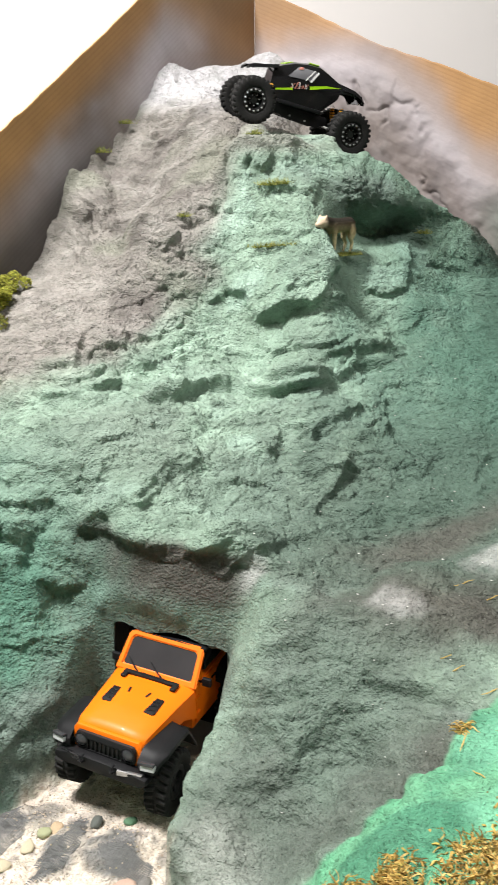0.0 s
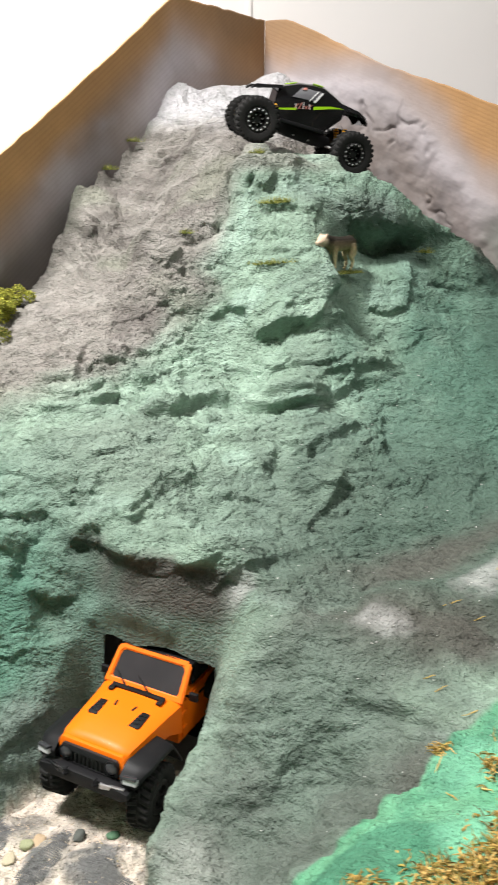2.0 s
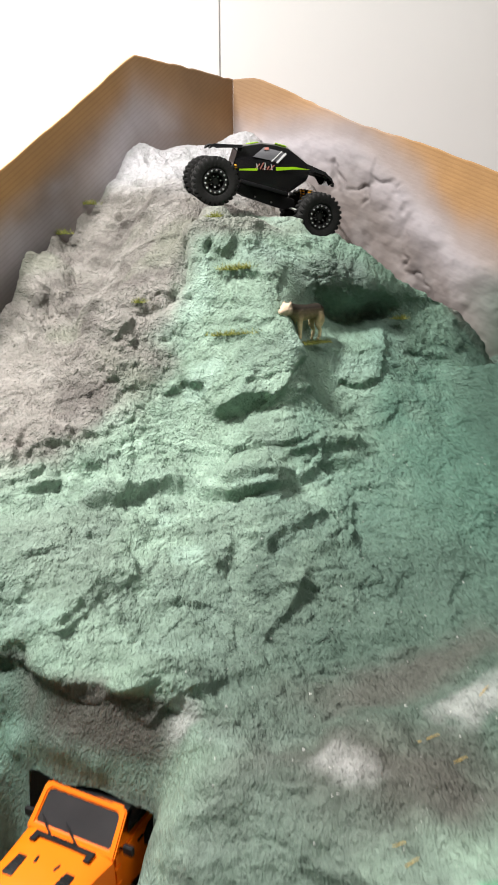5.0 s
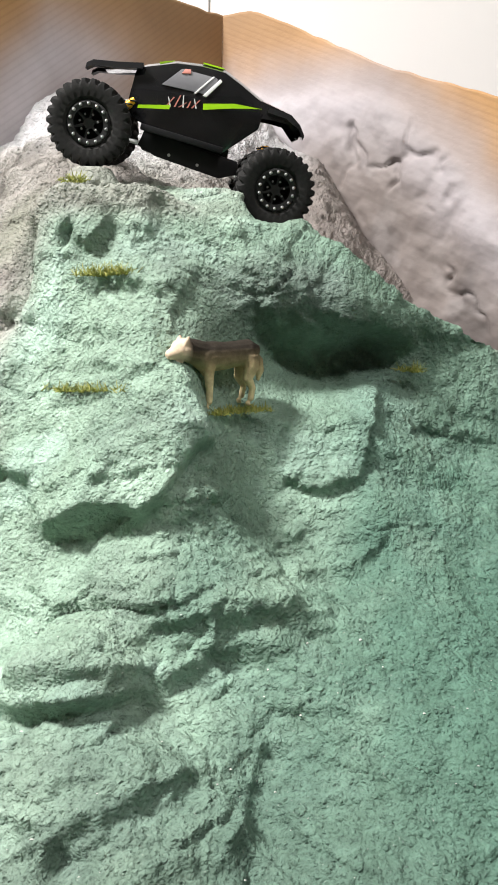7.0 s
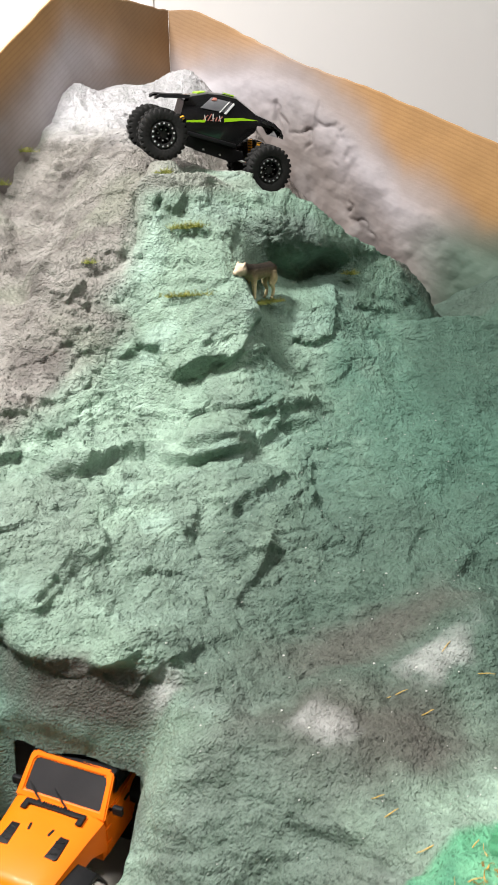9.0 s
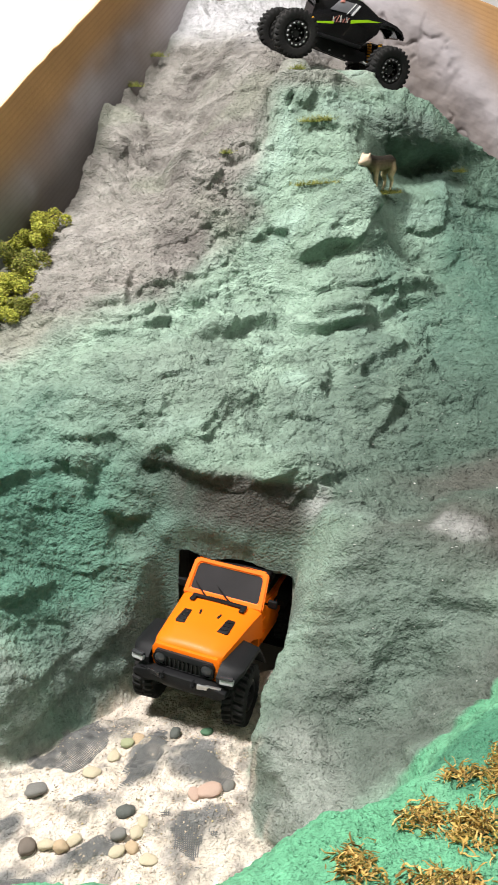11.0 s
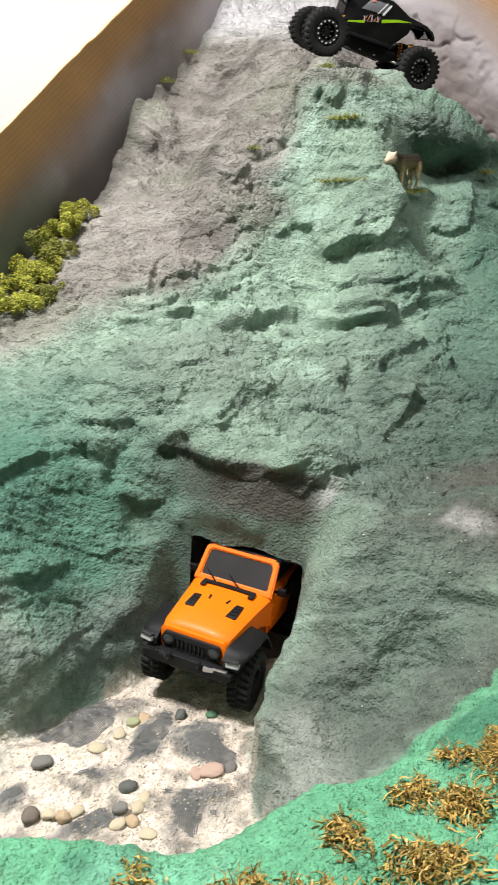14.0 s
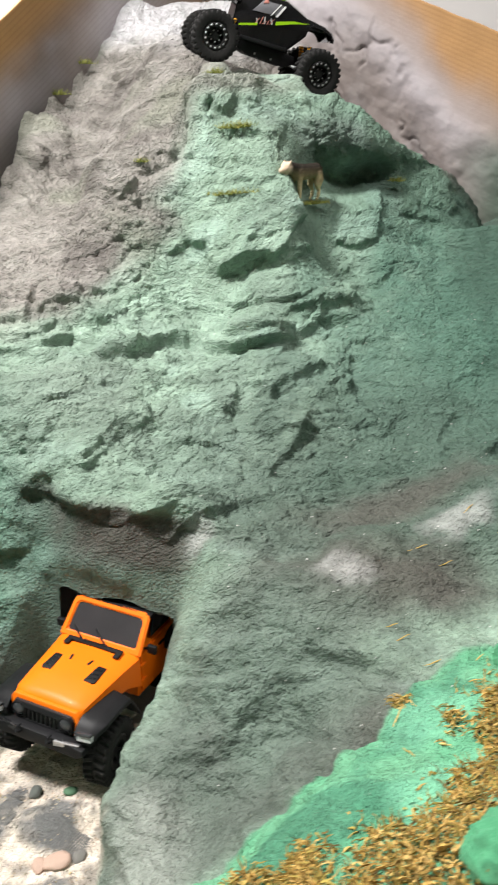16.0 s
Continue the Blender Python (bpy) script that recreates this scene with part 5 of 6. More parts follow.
        arm = part("mirror_arm", tube([(0, 0, 0), (side * 0.006, -0.001, 0.001)], 0.0012, 6), BLACK_PLASTIC, car, "", True, pose(side * 0.0405, 0.086, 0.082))
        part("mirror", box(0.009, 0.004, 0.008, bevel=0.001), BLACK_PLASTIC, arm, "black door mirror", True, pose(side * 0.009, -0.001, 0.002))
    part("rear_bumper", box(0.080, 0.010, 0.010, bevel=0.0015), BLACK_PLASTIC, car, "black rear bumper", True, pose(0, 0.186, 0.042))
    part("chassis", box(0.034, 0.170, 0.012, bevel=0.002), BLACK_PLASTIC, car, "black chassis rails", True, pose(0, 0.085, 0.037))
    for y in (0.016, 0.150):
        part("axle", tube([(-0.036, y, 0.0285), (-0.008, y, 0.0285), (0.0, y, 0.0285), (0.008, y, 0.0285), (0.036, y, 0.0285)], [0.003, 0.003, 0.008, 0.003, 0.003], 10), BLACK_PLASTIC, car, "black axle")
        for side in (-1, 1):
            steer = 6 if y < 0.1 else 0
            wheel(car, pose(side * 0.0465, y, 0.0285, 0, 0, (0 if side > 0 else 180) + steer), 0.0285, 0.021, False)
    return car


off_roader()


# ---- black buggy on the summit ridge ----
def buggy():
    rear, front = Vector((0.0088, 1.0987, 1.3865)), Vector((0.1375, 1.1300, 1.3465))
    fwd = (front - rear).normalized()
    left = (Vector((0, 0, 1)).cross(fwd).normalized() + Vector((0, 0, 0.11))).normalized()
    up = fwd.cross(left)
    base = (front - rear).length
    m = Matrix(((fwd.x, left.x, up.x, rear.x), (fwd.y, left.y, up.y, rear.y), (fwd.z, left.z, up.z, rear.z), (0, 0, 0, 1)))
    car = thing("toy_buggy", "black radio-controlled rock buggy with lime stripes on the ridge", "toy car", m)
    mid = 0.0385
    # shell: rows from rear to nose, each a half-hexagon section
    rows = []
    for x, lo, hi, wl, wh in ((0.026, 0.012, 0.0400, 0.0205, 0.0180), (0.032, 0.008, 0.0455, 0.0230, 0.0175), (0.052, 0.0055, 0.0550, 0.0245, 0.0160), (0.070, 0.005, 0.0590, 0.0245, 0.0160),
                              (0.087, 0.005, 0.0605, 0.0240, 0.0165), (0.102, 0.006, 0.0560, 0.0225, 0.0175), (0.112, 0.018, 0.0525, 0.0215, 0.0175), (0.122, 0.030, 0.0495, 0.0205, 0.0170)):
        belt = lo + (hi - lo) * 0.55
        rows.append([(x, mid - wl * 0.9, lo), (x, mid - wl, belt - 0.006), (x, mid - wl, belt), (x, mid - wh - 0.001, hi - 0.002), (x, mid - wh + 0.003, hi), (x, mid + wh - 0.003, hi),
                     (x, mid + wh + 0.001, hi - 0.002), (x, mid + wl, belt), (x, mid + wl, belt - 0.006), (x, mid + wl * 0.9, lo)])
    shell = part("body_shell", loft(rows), GLOSS_BLACK, car, "glossy black buggy body")
    shell.location = (-0.0065, 0.0, 0.0065)
    nose = [[(x, mid - w, z - t), (x, mid - w, z), (x, mid - w * 0.5, z + 0.0015), (x, mid + w * 0.5, z + 0.0015), (x, mid + w, z), (x, mid + w, z - t)]
            for x, w, z, t in ((0.118, 0.0200, 0.0490, 0.012), (0.130, 0.0215, 0.0480, 0.009), (0.142, 0.0225, 0.0470, 0.007), (0.150, 0.0215, 0.0430, 0.009), (0.1525, 0.0195, 0.0385, 0.006))]
    part("bonnet", loft(nose), GLOSS_BLACK, shell, "glossy black sloping bonnet")
    for side in (-1, 1):
        part("front_wing", loft([[(x, mid + side * 0.019, z), (x, mid + side * 0.033, z - 0.001), (x, mid + side * 0.034, z - 0.0045), (x, mid + side * 0.019, z - 0.004)] for x, z in ((0.124, 0.0465), (0.138, 0.0470), (0.149, 0.0430), (0.1545, 0.0370))]), GLOSS_BLACK, shell, "black front wing")
        part("tail_fin", loft([[(x, mid + side * 0.012, z), (x, mid + side * 0.024, z + 0.001), (x, mid + side * 0.0245, z - 0.003), (x, mid + side * 0.012, z - 0.003)] for x, z in ((-0.008, 0.0310), (-0.004, 0.0345), (0.012, 0.0385), (0.030, 0.0440))]), BLACK_PLASTIC, shell, "black tail panel")
    part("tail_deck", loft([[(x, mid - 0.0125, z), (x, mid + 0.0125, z), (x, mid + 0.0125, z - 0.002), (x, mid - 0.0125, z - 0.002)] for x, z in ((0.004, 0.0345), (0.015, 0.0385), (0.030, 0.0435))]), GLOSS_BLACK, shell)
    # lime waistline, roof flashes and lettering blocks on the near side, mirrored on the far side
    for side in (-1, 1):
        y = mid + side * 0.0251
        part("lime_stripe", prism([(0.034, 0.0150), (0.056, 0.0215), (0.056, 0.0245), (0.034, 0.0172)], 0.0008, "y"), LIME, shell, "lime green stripe", False, pose(0, y, 0))
        part("lime_stripe", prism([(0.079, 0.0290), (0.100, 0.0372), (0.120, 0.0435), (0.100, 0.0405), (0.078, 0.0330)], 0.0008, "y"), LIME, shell, "lime green stripe", False, pose(0, mid + side * 0.0252, 0, 0, 0, -side * 0.3))
        part("side_window", prism([(0.046, 0.0375), (0.080, 0.0420), (0.084, 0.0560), (0.057, 0.0535)], 0.0010, "y", bevel=0.0003), CLEAR_WINDOW, shell, "grey see-through film window", True, pose(0, mid + side * 0.0366, 0.0, side * 18.8))
        part("window_strut", prism([(0.076, 0.040), (0.079, 0.040), (0.087, 0.0545), (0.085, 0.0560)], 0.0014, "y", bevel=0.0003), DECAL_WHITE, shell, "white edged strut", True, pose(0, mid + side * 0.0371, 0.0, side * 18.8))
        part("window_strut", prism([(0.0695, 0.0395), (0.0710, 0.0395), (0.0810, 0.0560), (0.0795, 0.0560)], 0.0014, "y", bevel=0.0003), DECAL_WHITE, shell, "white edged strut", True, pose(0, mid + side * 0.0371, 0.0, side * 18.8))
        part("red_patch", prism([(0.0575, 0.0500), (0.0640, 0.0520), (0.0630, 0.0550), (0.0590, 0.0540)], 0.0014, "y", bevel=0.0003), DECAL_RED, shell, "pale red badge", True, pose(0, mid + side * 0.0372, 0.0, side * 18.8))
        for k, (lean, tall) in enumerate(((0.004, 0.008), (-0.003, 0.006), (0.002, 0.009), (0.0045, 0.005), (-0.002, 0.008), (0.001, 0.005), (0.004, 0.007), (-0.003, 0.006))):
            x, z = 0.0525 + 0.0030 * k, 0.0225 + 0.0008 * k
            part("lettering_bar", prism([(x, z), (x + 0.0012, z + 0.0003), (x + 0.0010 + lean, z + tall), (x + 0.0002 + lean, z + tall)], 0.0009, "y"), DECAL_WHITE if k % 3 == 1 else DECAL_RED, shell, "", False, pose(0, y - side * 0.0002, 0))
    part("roof_flash", prism([(-0.006, -0.013), (0.005, -0.011), (0.005, 0.011), (-0.006, 0.013)], 0.0010, "z"), LIME, shell, "lime green roof flash", False, pose(0.0455, mid, 0.0524, 0, -25, 0))
    part("roof_flash", prism([(-0.008, -0.003), (0.007, -0.004), (0.009, 0.003), (-0.006, 0.003)], 0.0010, "z"), LIME, shell, "lime green roof flash", False, pose(0.078, mid - 0.010, 0.0605, 0, -4, 0))
    # cage, chassis rails, shocks, links and axles
    for side in (-1, 1):
        part("chassis_rail", prism([(0.034, -0.0025), (0.048, -0.0060), (0.098, -0.0060), (0.112, 0.0020), (0.108, 0.0100), (0.036, 0.0090)], 0.003, "y", bevel=0.0006), BLACK_PLASTIC, car, "black chassis side plate", True, pose(0, mid + side * 0.017, 0))
        part("rock_slider", box(0.062, 0.006, 0.0045, bevel=0.001), BLACK_PLASTIC, car, "black rock slider", True, pose(0.064, mid + side * 0.0235, 0.0120, 0, -3, 0))
        part("frame_screw", tube([(0, 0, 0), (0, side * 0.002, 0)], 0.0012, 8), SILVER, car, "", True, pose(0.058, mid + side * 0.0185, -0.002))
        part("frame_screw", tube([(0, 0, 0), (0, side * 0.002, 0)], 0.0012, 8), SILVER, car, "", True, pose(0.080, mid + side * 0.0185, -0.002))
        for x, top in ((0.006, (0.024, 0.026)), (base - 0.006, (0.124, 0.027))):
            y = mid + side * 0.0215
            shock = part("shock_absorber", tube([(x, y, 0.004), (top[0], y - side * 0.002, top[1])], 0.0030, 10), GOLD, car, "orange shock absorber")
            coil = [(x + (top[0] - x) * k / 40, y - side * 0.002 * k / 40, 0.004 + (top[1] - 0.004) * k / 40) for k in range(41)]
            part("spring", tube([(p[0] + 0.0034 * math.cos(1.1 * i), p[1] + 0.0034 * math.sin(1.1 * i), p[2]) for i, p in enumerate(coil)], 0.0006, 5), BLACK_PLASTIC, shock)
        for x0, x1 in ((0.004, 0.046), (base - 0.004, 0.096)):
            part("lower_link", tube([(x0, mid + side * 0.022, -0.003), (x1, mid + side * 0.014, 0.0)], 0.0016, 8), SILVER if side < 0 else BLACK_PLASTIC, car, "polished steel link")
    for x in (0.0, base):
        part("axle", tube([(x, 0.008, 0), (x, mid - 0.009, 0), (x, mid, 0), (x, mid + 0.009, 0), (x, 2 * mid - 0.008, 0)], [0.003, 0.003, 0.008, 0.003, 0.003], 10), BLACK_PLASTIC, car, "black axle")
        steer = 6 if x else 0
        wheel(car, pose(x, 0.0, 0, 0, 0, -90 + steer), 0.0290, 0.023)
        wheel(car, pose(x, 2 * mid, 0, 0, 0, 90 + steer), 0.0290, 0.023)
    part("motor_box", box(0.064, 0.032, 0.022, bevel=0.003), BLACK_PLASTIC, car, "", True, pose(0.068, mid, 0.006))
    part("bumper_bar", tube([(0.150, mid - 0.016, 0.012), (0.156, mid - 0.012, 0.014), (0.156, mid + 0.012, 0.014), (0.150, mid + 0.016, 0.012)], 0.0018, 8), BLACK_PLASTIC, car, "black tube bumper")
    return car


buggy()


# ---- wolf figure ----
def wolf_coat():
    m, n, l, b = material("moulded_wolf_paint", 0.8)
    v = coords(n)
    sep = n.new("ShaderNodeSeparateXYZ")
    l.new(v, sep.inputs[0])
    back = ramp(n, l, sep.outputs[2], [(0.018, (0.74, 0.62, 0.38)), (0.0265, (0.44, 0.35, 0.20)), (0.0335, (0.17, 0.135, 0.085)), (0.0385, (0.030, 0.025, 0.020))])
    fine = speckle(n, l, v, 260, 4)
    c = mixed(n, l, back, ramp(n, l, fine, [(0.3, (0.7, 0.68, 0.66)), (0.7, (1.15, 1.15, 1.1))]), 0.8, "MULTIPLY")
    muzzle = n.new("ShaderNodeMapRange")
    muzzle.inputs[1].default_value, muzzle.inputs[2].default_value = -0.021, -0.026
    l.new(sep.outputs[0], muzzle.inputs[0])
    c = mixed(n, l, c, (0.68, 0.52, 0.38), muzzle.outputs[0])
    l.new(c, b.inputs["Base Color"])
    b.inputs["Specular IOR Level"].default_value = 0.1
    bump(n, l, b, [(fine, 0.6, 0.0012)])
    return m


def wolf_mesh():
    b = bmesh.new()

    def limb(points, radii, sides=12):
        tube(points, radii, sides, b)
    limb([(-0.0165, 0, 0.0335), (-0.012, 0, 0.0335), (-0.004, 0, 0.0335), (0.006, 0, 0.0335), (0.016, 0, 0.0345), (0.024, 0, 0.0350), (0.0285, 0, 0.0335), (0.031, 0, 0.031)],
         [0.0060, 0.0094, 0.0100, 0.0092, 0.0086, 0.0090, 0.0074, 0.003], 16)
    limb([(-0.010, 0, 0.035), (-0.018, 0, 0.0375), (-0.024, 0, 0.0390), (-0.0285, 0, 0.0385), (-0.0310, 0, 0.0375)], [0.0088, 0.0082, 0.0074, 0.0064, 0.0040], 14)
    limb([(-0.0265, 0, 0.0375), (-0.0312, 0, 0.0368), (-0.0345, 0, 0.0358), (-0.0362, 0, 0.0352)], [0.0052, 0.0042, 0.0032, 0.0022], 10)
    limb([(-0.0265, 0, 0.0330), (-0.0300, 0, 0.0308), (-0.0330, 0, 0.0295)], [0.0034, 0.0022, 0.0010], 10)
    for s in (-1, 1):
        limb([(-0.0250, s * 0.0042, 0.0425), (-0.0240, s * 0.0054, 0.0455), (-0.0228, s * 0.0060, 0.0480)], [0.0026, 0.0019, 0.0003], 8)
        limb([(-0.008, s * 0.0048, 0.032), (-0.0085, s * 0.0056, 0.022), (-0.0078, s * 0.0056, 0.012), (-0.0080, s * 0.0056, 0.004), (-0.0095, s * 0.0056, 0.0014), (-0.0115, s * 0.0056, 0.0010)],
             [0.0050, 0.0034, 0.0024, 0.0021, 0.0025, 0.0012], 10)
        limb([(0.0235, s * 0.0044, 0.033), (0.0240, s * 0.0056, 0.025), (0.0215, s * 0.0056, 0.018), (0.0255, s * 0.0056, 0.0115), (0.0240, s * 0.0056, 0.004), (0.0225, s * 0.0056, 0.0014), (0.0205, s * 0.0056, 0.0010)],
             [0.0060, 0.0056, 0.0036, 0.0023, 0.0021, 0.0025, 0.0012], 10)
    limb([(0.029, 0, 0.034), (0.0335, 0, 0.029), (0.0345, 0, 0.022), (0.0335, 0, 0.015)], [0.003, 0.0034, 0.0032, 0.0008], 10)
    return b


# ---- where the small things lie ----
MOSS_CLUMPS = [(-0.010, 0.240, 0.010, 0.012, 90), (0.030, 0.275, 0.014, 0.008, 90), (0.052, 0.262, 0.014, 0.014, 150), (0.080, 0.288, 0.014, 0.024, 240),
               (0.030, 0.226, 0.024, 0.012, 190), (-0.055, 0.212, 0.018, 0.010, 70), (-0.028, 0.208, 0.020, 0.010, 90), (-0.108, 0.212, 0.010, 0.014, 40), (0.055, 0.300, 0.014, 0.006, 50),
               (0.172, 0.395, 0.006, 0.010, 30), (0.150, 0.430, 0.004, 0.008, 24)]
BUSHES = [(-0.322, 1.048, 1.146, 0.020), (-0.340, 1.026, 1.130, 0.024), (-0.342, 0.995, 1.108, 0.026), (-0.338, 0.962, 1.085, 0.024), (-0.368, 0.955, 1.074, 0.028), (-0.326, 0.934, 1.067, 0.019),
          (-0.360, 0.925, 1.056, 0.022), (-0.398, 0.912, 1.042, 0.030), (-0.412, 0.880, 1.030, 0.026), (-0.432, 0.856, 1.020, 0.030), (-0.430, 0.822, 1.012, 0.026), (-0.455, 0.800, 1.006, 0.032), (-0.462, 0.755, 0.996, 0.032)]
TUFTS = [([(0.012, 1.058, 1.344, 0.004, 90)], 0.007), ([(0.026, 1.046, 1.283, 0.006, 80), (0.039, 1.044, 1.284, 0.006, 80), (0.050, 1.042, 1.285, 0.005, 60)], 0.008),
         ([(0.016 + 0.012 * k, 1.018 - 0.004 * k, 1.2085 + 0.0012 * k, 0.005, 60) for k in range(5)], 0.006),
         ([(0.105 + 0.009 * k, 1.016 + 0.007 * k, 1.1975, 0.006, 110) for k in range(5)], 0.0045), ([(0.245, 1.114, 1.219, 0.005, 90)], 0.007),
         ([(-0.080, 1.042, 1.245, 0.004, 70)], 0.007), ([(-0.184, 1.272, 1.368, 0.007, 90)], 0.007), ([(-0.215, 1.228, 1.326, 0.007, 110)], 0.008), ([(-0.248, 1.180, 1.256, 0.006, 90)], 0.007),
         ([(0.080, 0.890, 1.044, 0.003, 40)], 0.005)]
GREYS, CREAM, TAN, BROWN, DARK, OLIVE, PINK, MOSSY = ((0.23, 0.22, 0.20), (0.66, 0.57, 0.40), (0.58, 0.43, 0.27), (0.20, 0.16, 0.13), (0.12, 0.13, 0.115), (0.40, 0.42, 0.24), (0.60, 0.42, 0.33), (0.10, 0.22, 0.12))
PEBBLES = [(-0.229, 0.410, 0.0078, 0.75, BROWN, "dark brown"), (-0.216, 0.412, 0.0066, 0.6, CREAM, "cream"), (-0.204, 0.410, 0.0062, 0.8, TAN, "tan"), (-0.195, 0.417, 0.0055, 0.6, CREAM, "cream"),
           (-0.158, 0.444, 0.0070, 0.75, DARK, "dark grey-green"), (-0.160, 0.419, 0.0060, 0.7, GREYS, "grey"), (-0.147, 0.424, 0.0062, 0.45, CREAM, "cream"), (-0.149, 0.410, 0.0056, 0.5, TAN, "tan"),
           (-0.236, 0.466, 0.0088, 0.55, GREYS, "grey"), (-0.167, 0.523, 0.0064, 0.5, OLIVE, "pale olive"), (-0.177, 0.507, 0.0060, 0.45, CREAM, "cream"), (-0.193, 0.487, 0.0070, 0.4, CREAM, "cream"),
           (-0.074, 0.470, 0.0056, 0.6, GREYS, "grey"), (-0.090, 0.466, 0.0098, 0.4, PINK, "pinkish"), (-0.157, 0.527, 0.0066, 0.4, TAN, "tan"), (-0.094, 0.533, 0.0056, 0.55, MOSSY, "dark green"),
           (-0.124, 0.532, 0.0058, 0.7, DARK, "dark grey-green"), (-0.103, 0.462, 0.0062, 0.4, PINK, "pinkish"), (-0.135, 0.400, 0.0066, 0.4, CREAM, "cream"), (-0.160, 0.405, 0.0058, 0.45, CREAM, "cream"),
           (-0.143, 0.435, 0.0052, 0.4, CREAM, "cream")]
LUMPS = [(0.238, 0.455, 0.968, 0.026, 0.020, 0.020), (0.166, 0.280, 1.000, 0.024, 0.020, 0.017), (0.191, 0.281, 1.004, 0.008, 0.007, 0.007), (0.250, 0.350, 0.990, 0.026, 0.018, 0.016), (0.222, 0.268, 1.004, 0.020, 0.014, 0.012)]
STRAWS = [(0.265, 0.614, 0.020, -25), (0.196, 0.610, 0.018, 12), (0.146, 0.410, 0.016, 60), (0.145, 0.375, 0.012, -70), (0.206, 0.462, 0.010, 30), (0.180, 0.472, 0.016, 10), (0.215, 0.590, 0.010, 5), (0.165, 0.505, 0.012, 15), (0.243, 0.640, 0.012, 40), (0.160, 0.520, 0.009, -10)]


figure = part("wolf_figure", wolf_mesh(), wolf_coat(), None, "", True, pose(0.1150, 1.0315, 1.2005, 0, 0, 42))
knit = figure.modifiers.new("moulded", "REMESH")
knit.mode, knit.voxel_size, knit.use_smooth_shade = "VOXEL", 0.00075, True
tagged(figure, "tan and black plastic wolf figure standing on the ledge", "animal figure")


# ---- plants ----
def tinted(name, stops, rough=0.85, relief=0.3):
    """Foliage whose colour changes from piece to piece."""
    m, n, l, b = material(name, rough)
    g = n.new("ShaderNodeNewGeometry")
    c = ramp(n, l, g.outputs["Random Per Island"], stops)
    fine = speckle(n, l, coords(n), 300, 3)
    c = mixed(n, l, c, ramp(n, l, fine, [(0.3, (0.7, 0.7, 0.7)), (0.7, (1.2, 1.2, 1.2))]), 0.8, "MULTIPLY")
    l.new(c, b.inputs["Base Color"])
    bump(n, l, b, [(fine, relief, 0.0006)])
    return m


STRAW = tinted("dried_moss", [(0.0, (0.10, 0.07, 0.02)), (0.2, (0.30, 0.19, 0.04)), (0.4, (0.52, 0.33, 0.08)), (0.62, (0.66, 0.44, 0.15)), (0.8, (0.38, 0.29, 0.06)), (1.0, (0.17, 0.14, 0.03))])
LICHEN = tinted("yellow_green_lichen", [(0.0, (0.10, 0.12, 0.015)), (0.3, (0.32, 0.35, 0.04)), (0.7, (0.56, 0.55, 0.08)), (1.0, (0.28, 0.24, 0.05))])
LICHEN_DARK = tinted("olive_lichen", [(0.0, (0.06, 0.08, 0.012)), (0.4, (0.17, 0.19, 0.025)), (0.8, (0.30, 0.30, 0.05)), (1.0, (0.18, 0.13, 0.04))])
TURF = tinted("olive_static_grass", [(0.0, (0.14, 0.17, 0.03)), (0.5, (0.27, 0.29, 0.06)), (1.0, (0.40, 0.38, 0.11))])
rng = random.Random(7)


def height(x, y, fine=True):
    return relief(np.asarray(x, float), np.asarray(y, float), fine)


def strands(points, length, radius, spread, lift, seed, material_, name, rounds=4):
    """Curling threads at given places: each a thin three-sided tube of one piece."""
    r = np.random.RandomState(seed)
    p = np.array(points, float)
    count = len(p)
    a, tilt = r.uniform(0, 2 * math.pi, count), r.uniform(*lift, count)
    d = np.stack([np.cos(a) * np.cos(tilt), np.sin(a) * np.cos(tilt), np.sin(tilt)], 1)
    step, rad = length * r.uniform(0.5, 1.3, count) / rounds, radius * r.uniform(0.6, 1.3, count)
    rings = []
    for k in range(rounds + 1):
        s = np.cross(d, (0.3, 0.2, 1.0))
        s /= np.linalg.norm(s, axis=1)[:, None]
        u = np.cross(s, d)
        w = (rad * (1 - 0.75 * k / rounds))[:, None]
        rings.append(np.stack([p + w * (math.cos(2.1 * q) * s + math.sin(2.1 * q) * u) for q in range(3)], 1))
        d = d + np.stack([r.uniform(-1, 1, count), r.uniform(-1, 1, count), r.uniform(-0.9, 0.6, count)], 1) * spread
        d /= np.linalg.norm(d, axis=1)[:, None]
        p = p + d * step[:, None]
    verts = np.stack(rings, 1).reshape(-1, 3)
    base = (np.arange(count) * 3 * (rounds + 1))[:, None, None, None]
    k, q = np.arange(rounds)[None, :, None, None] * 3, np.arange(3)[None, None, :, None]
    quad = np.concatenate([base + k + q, base + k + (q + 1) % 3, base + k + 3 + (q + 1) % 3, base + k + 3 + q], 3).reshape(-1, 4)
    return mesh_of(name, verts.tolist(), quad.tolist(), material_, False)


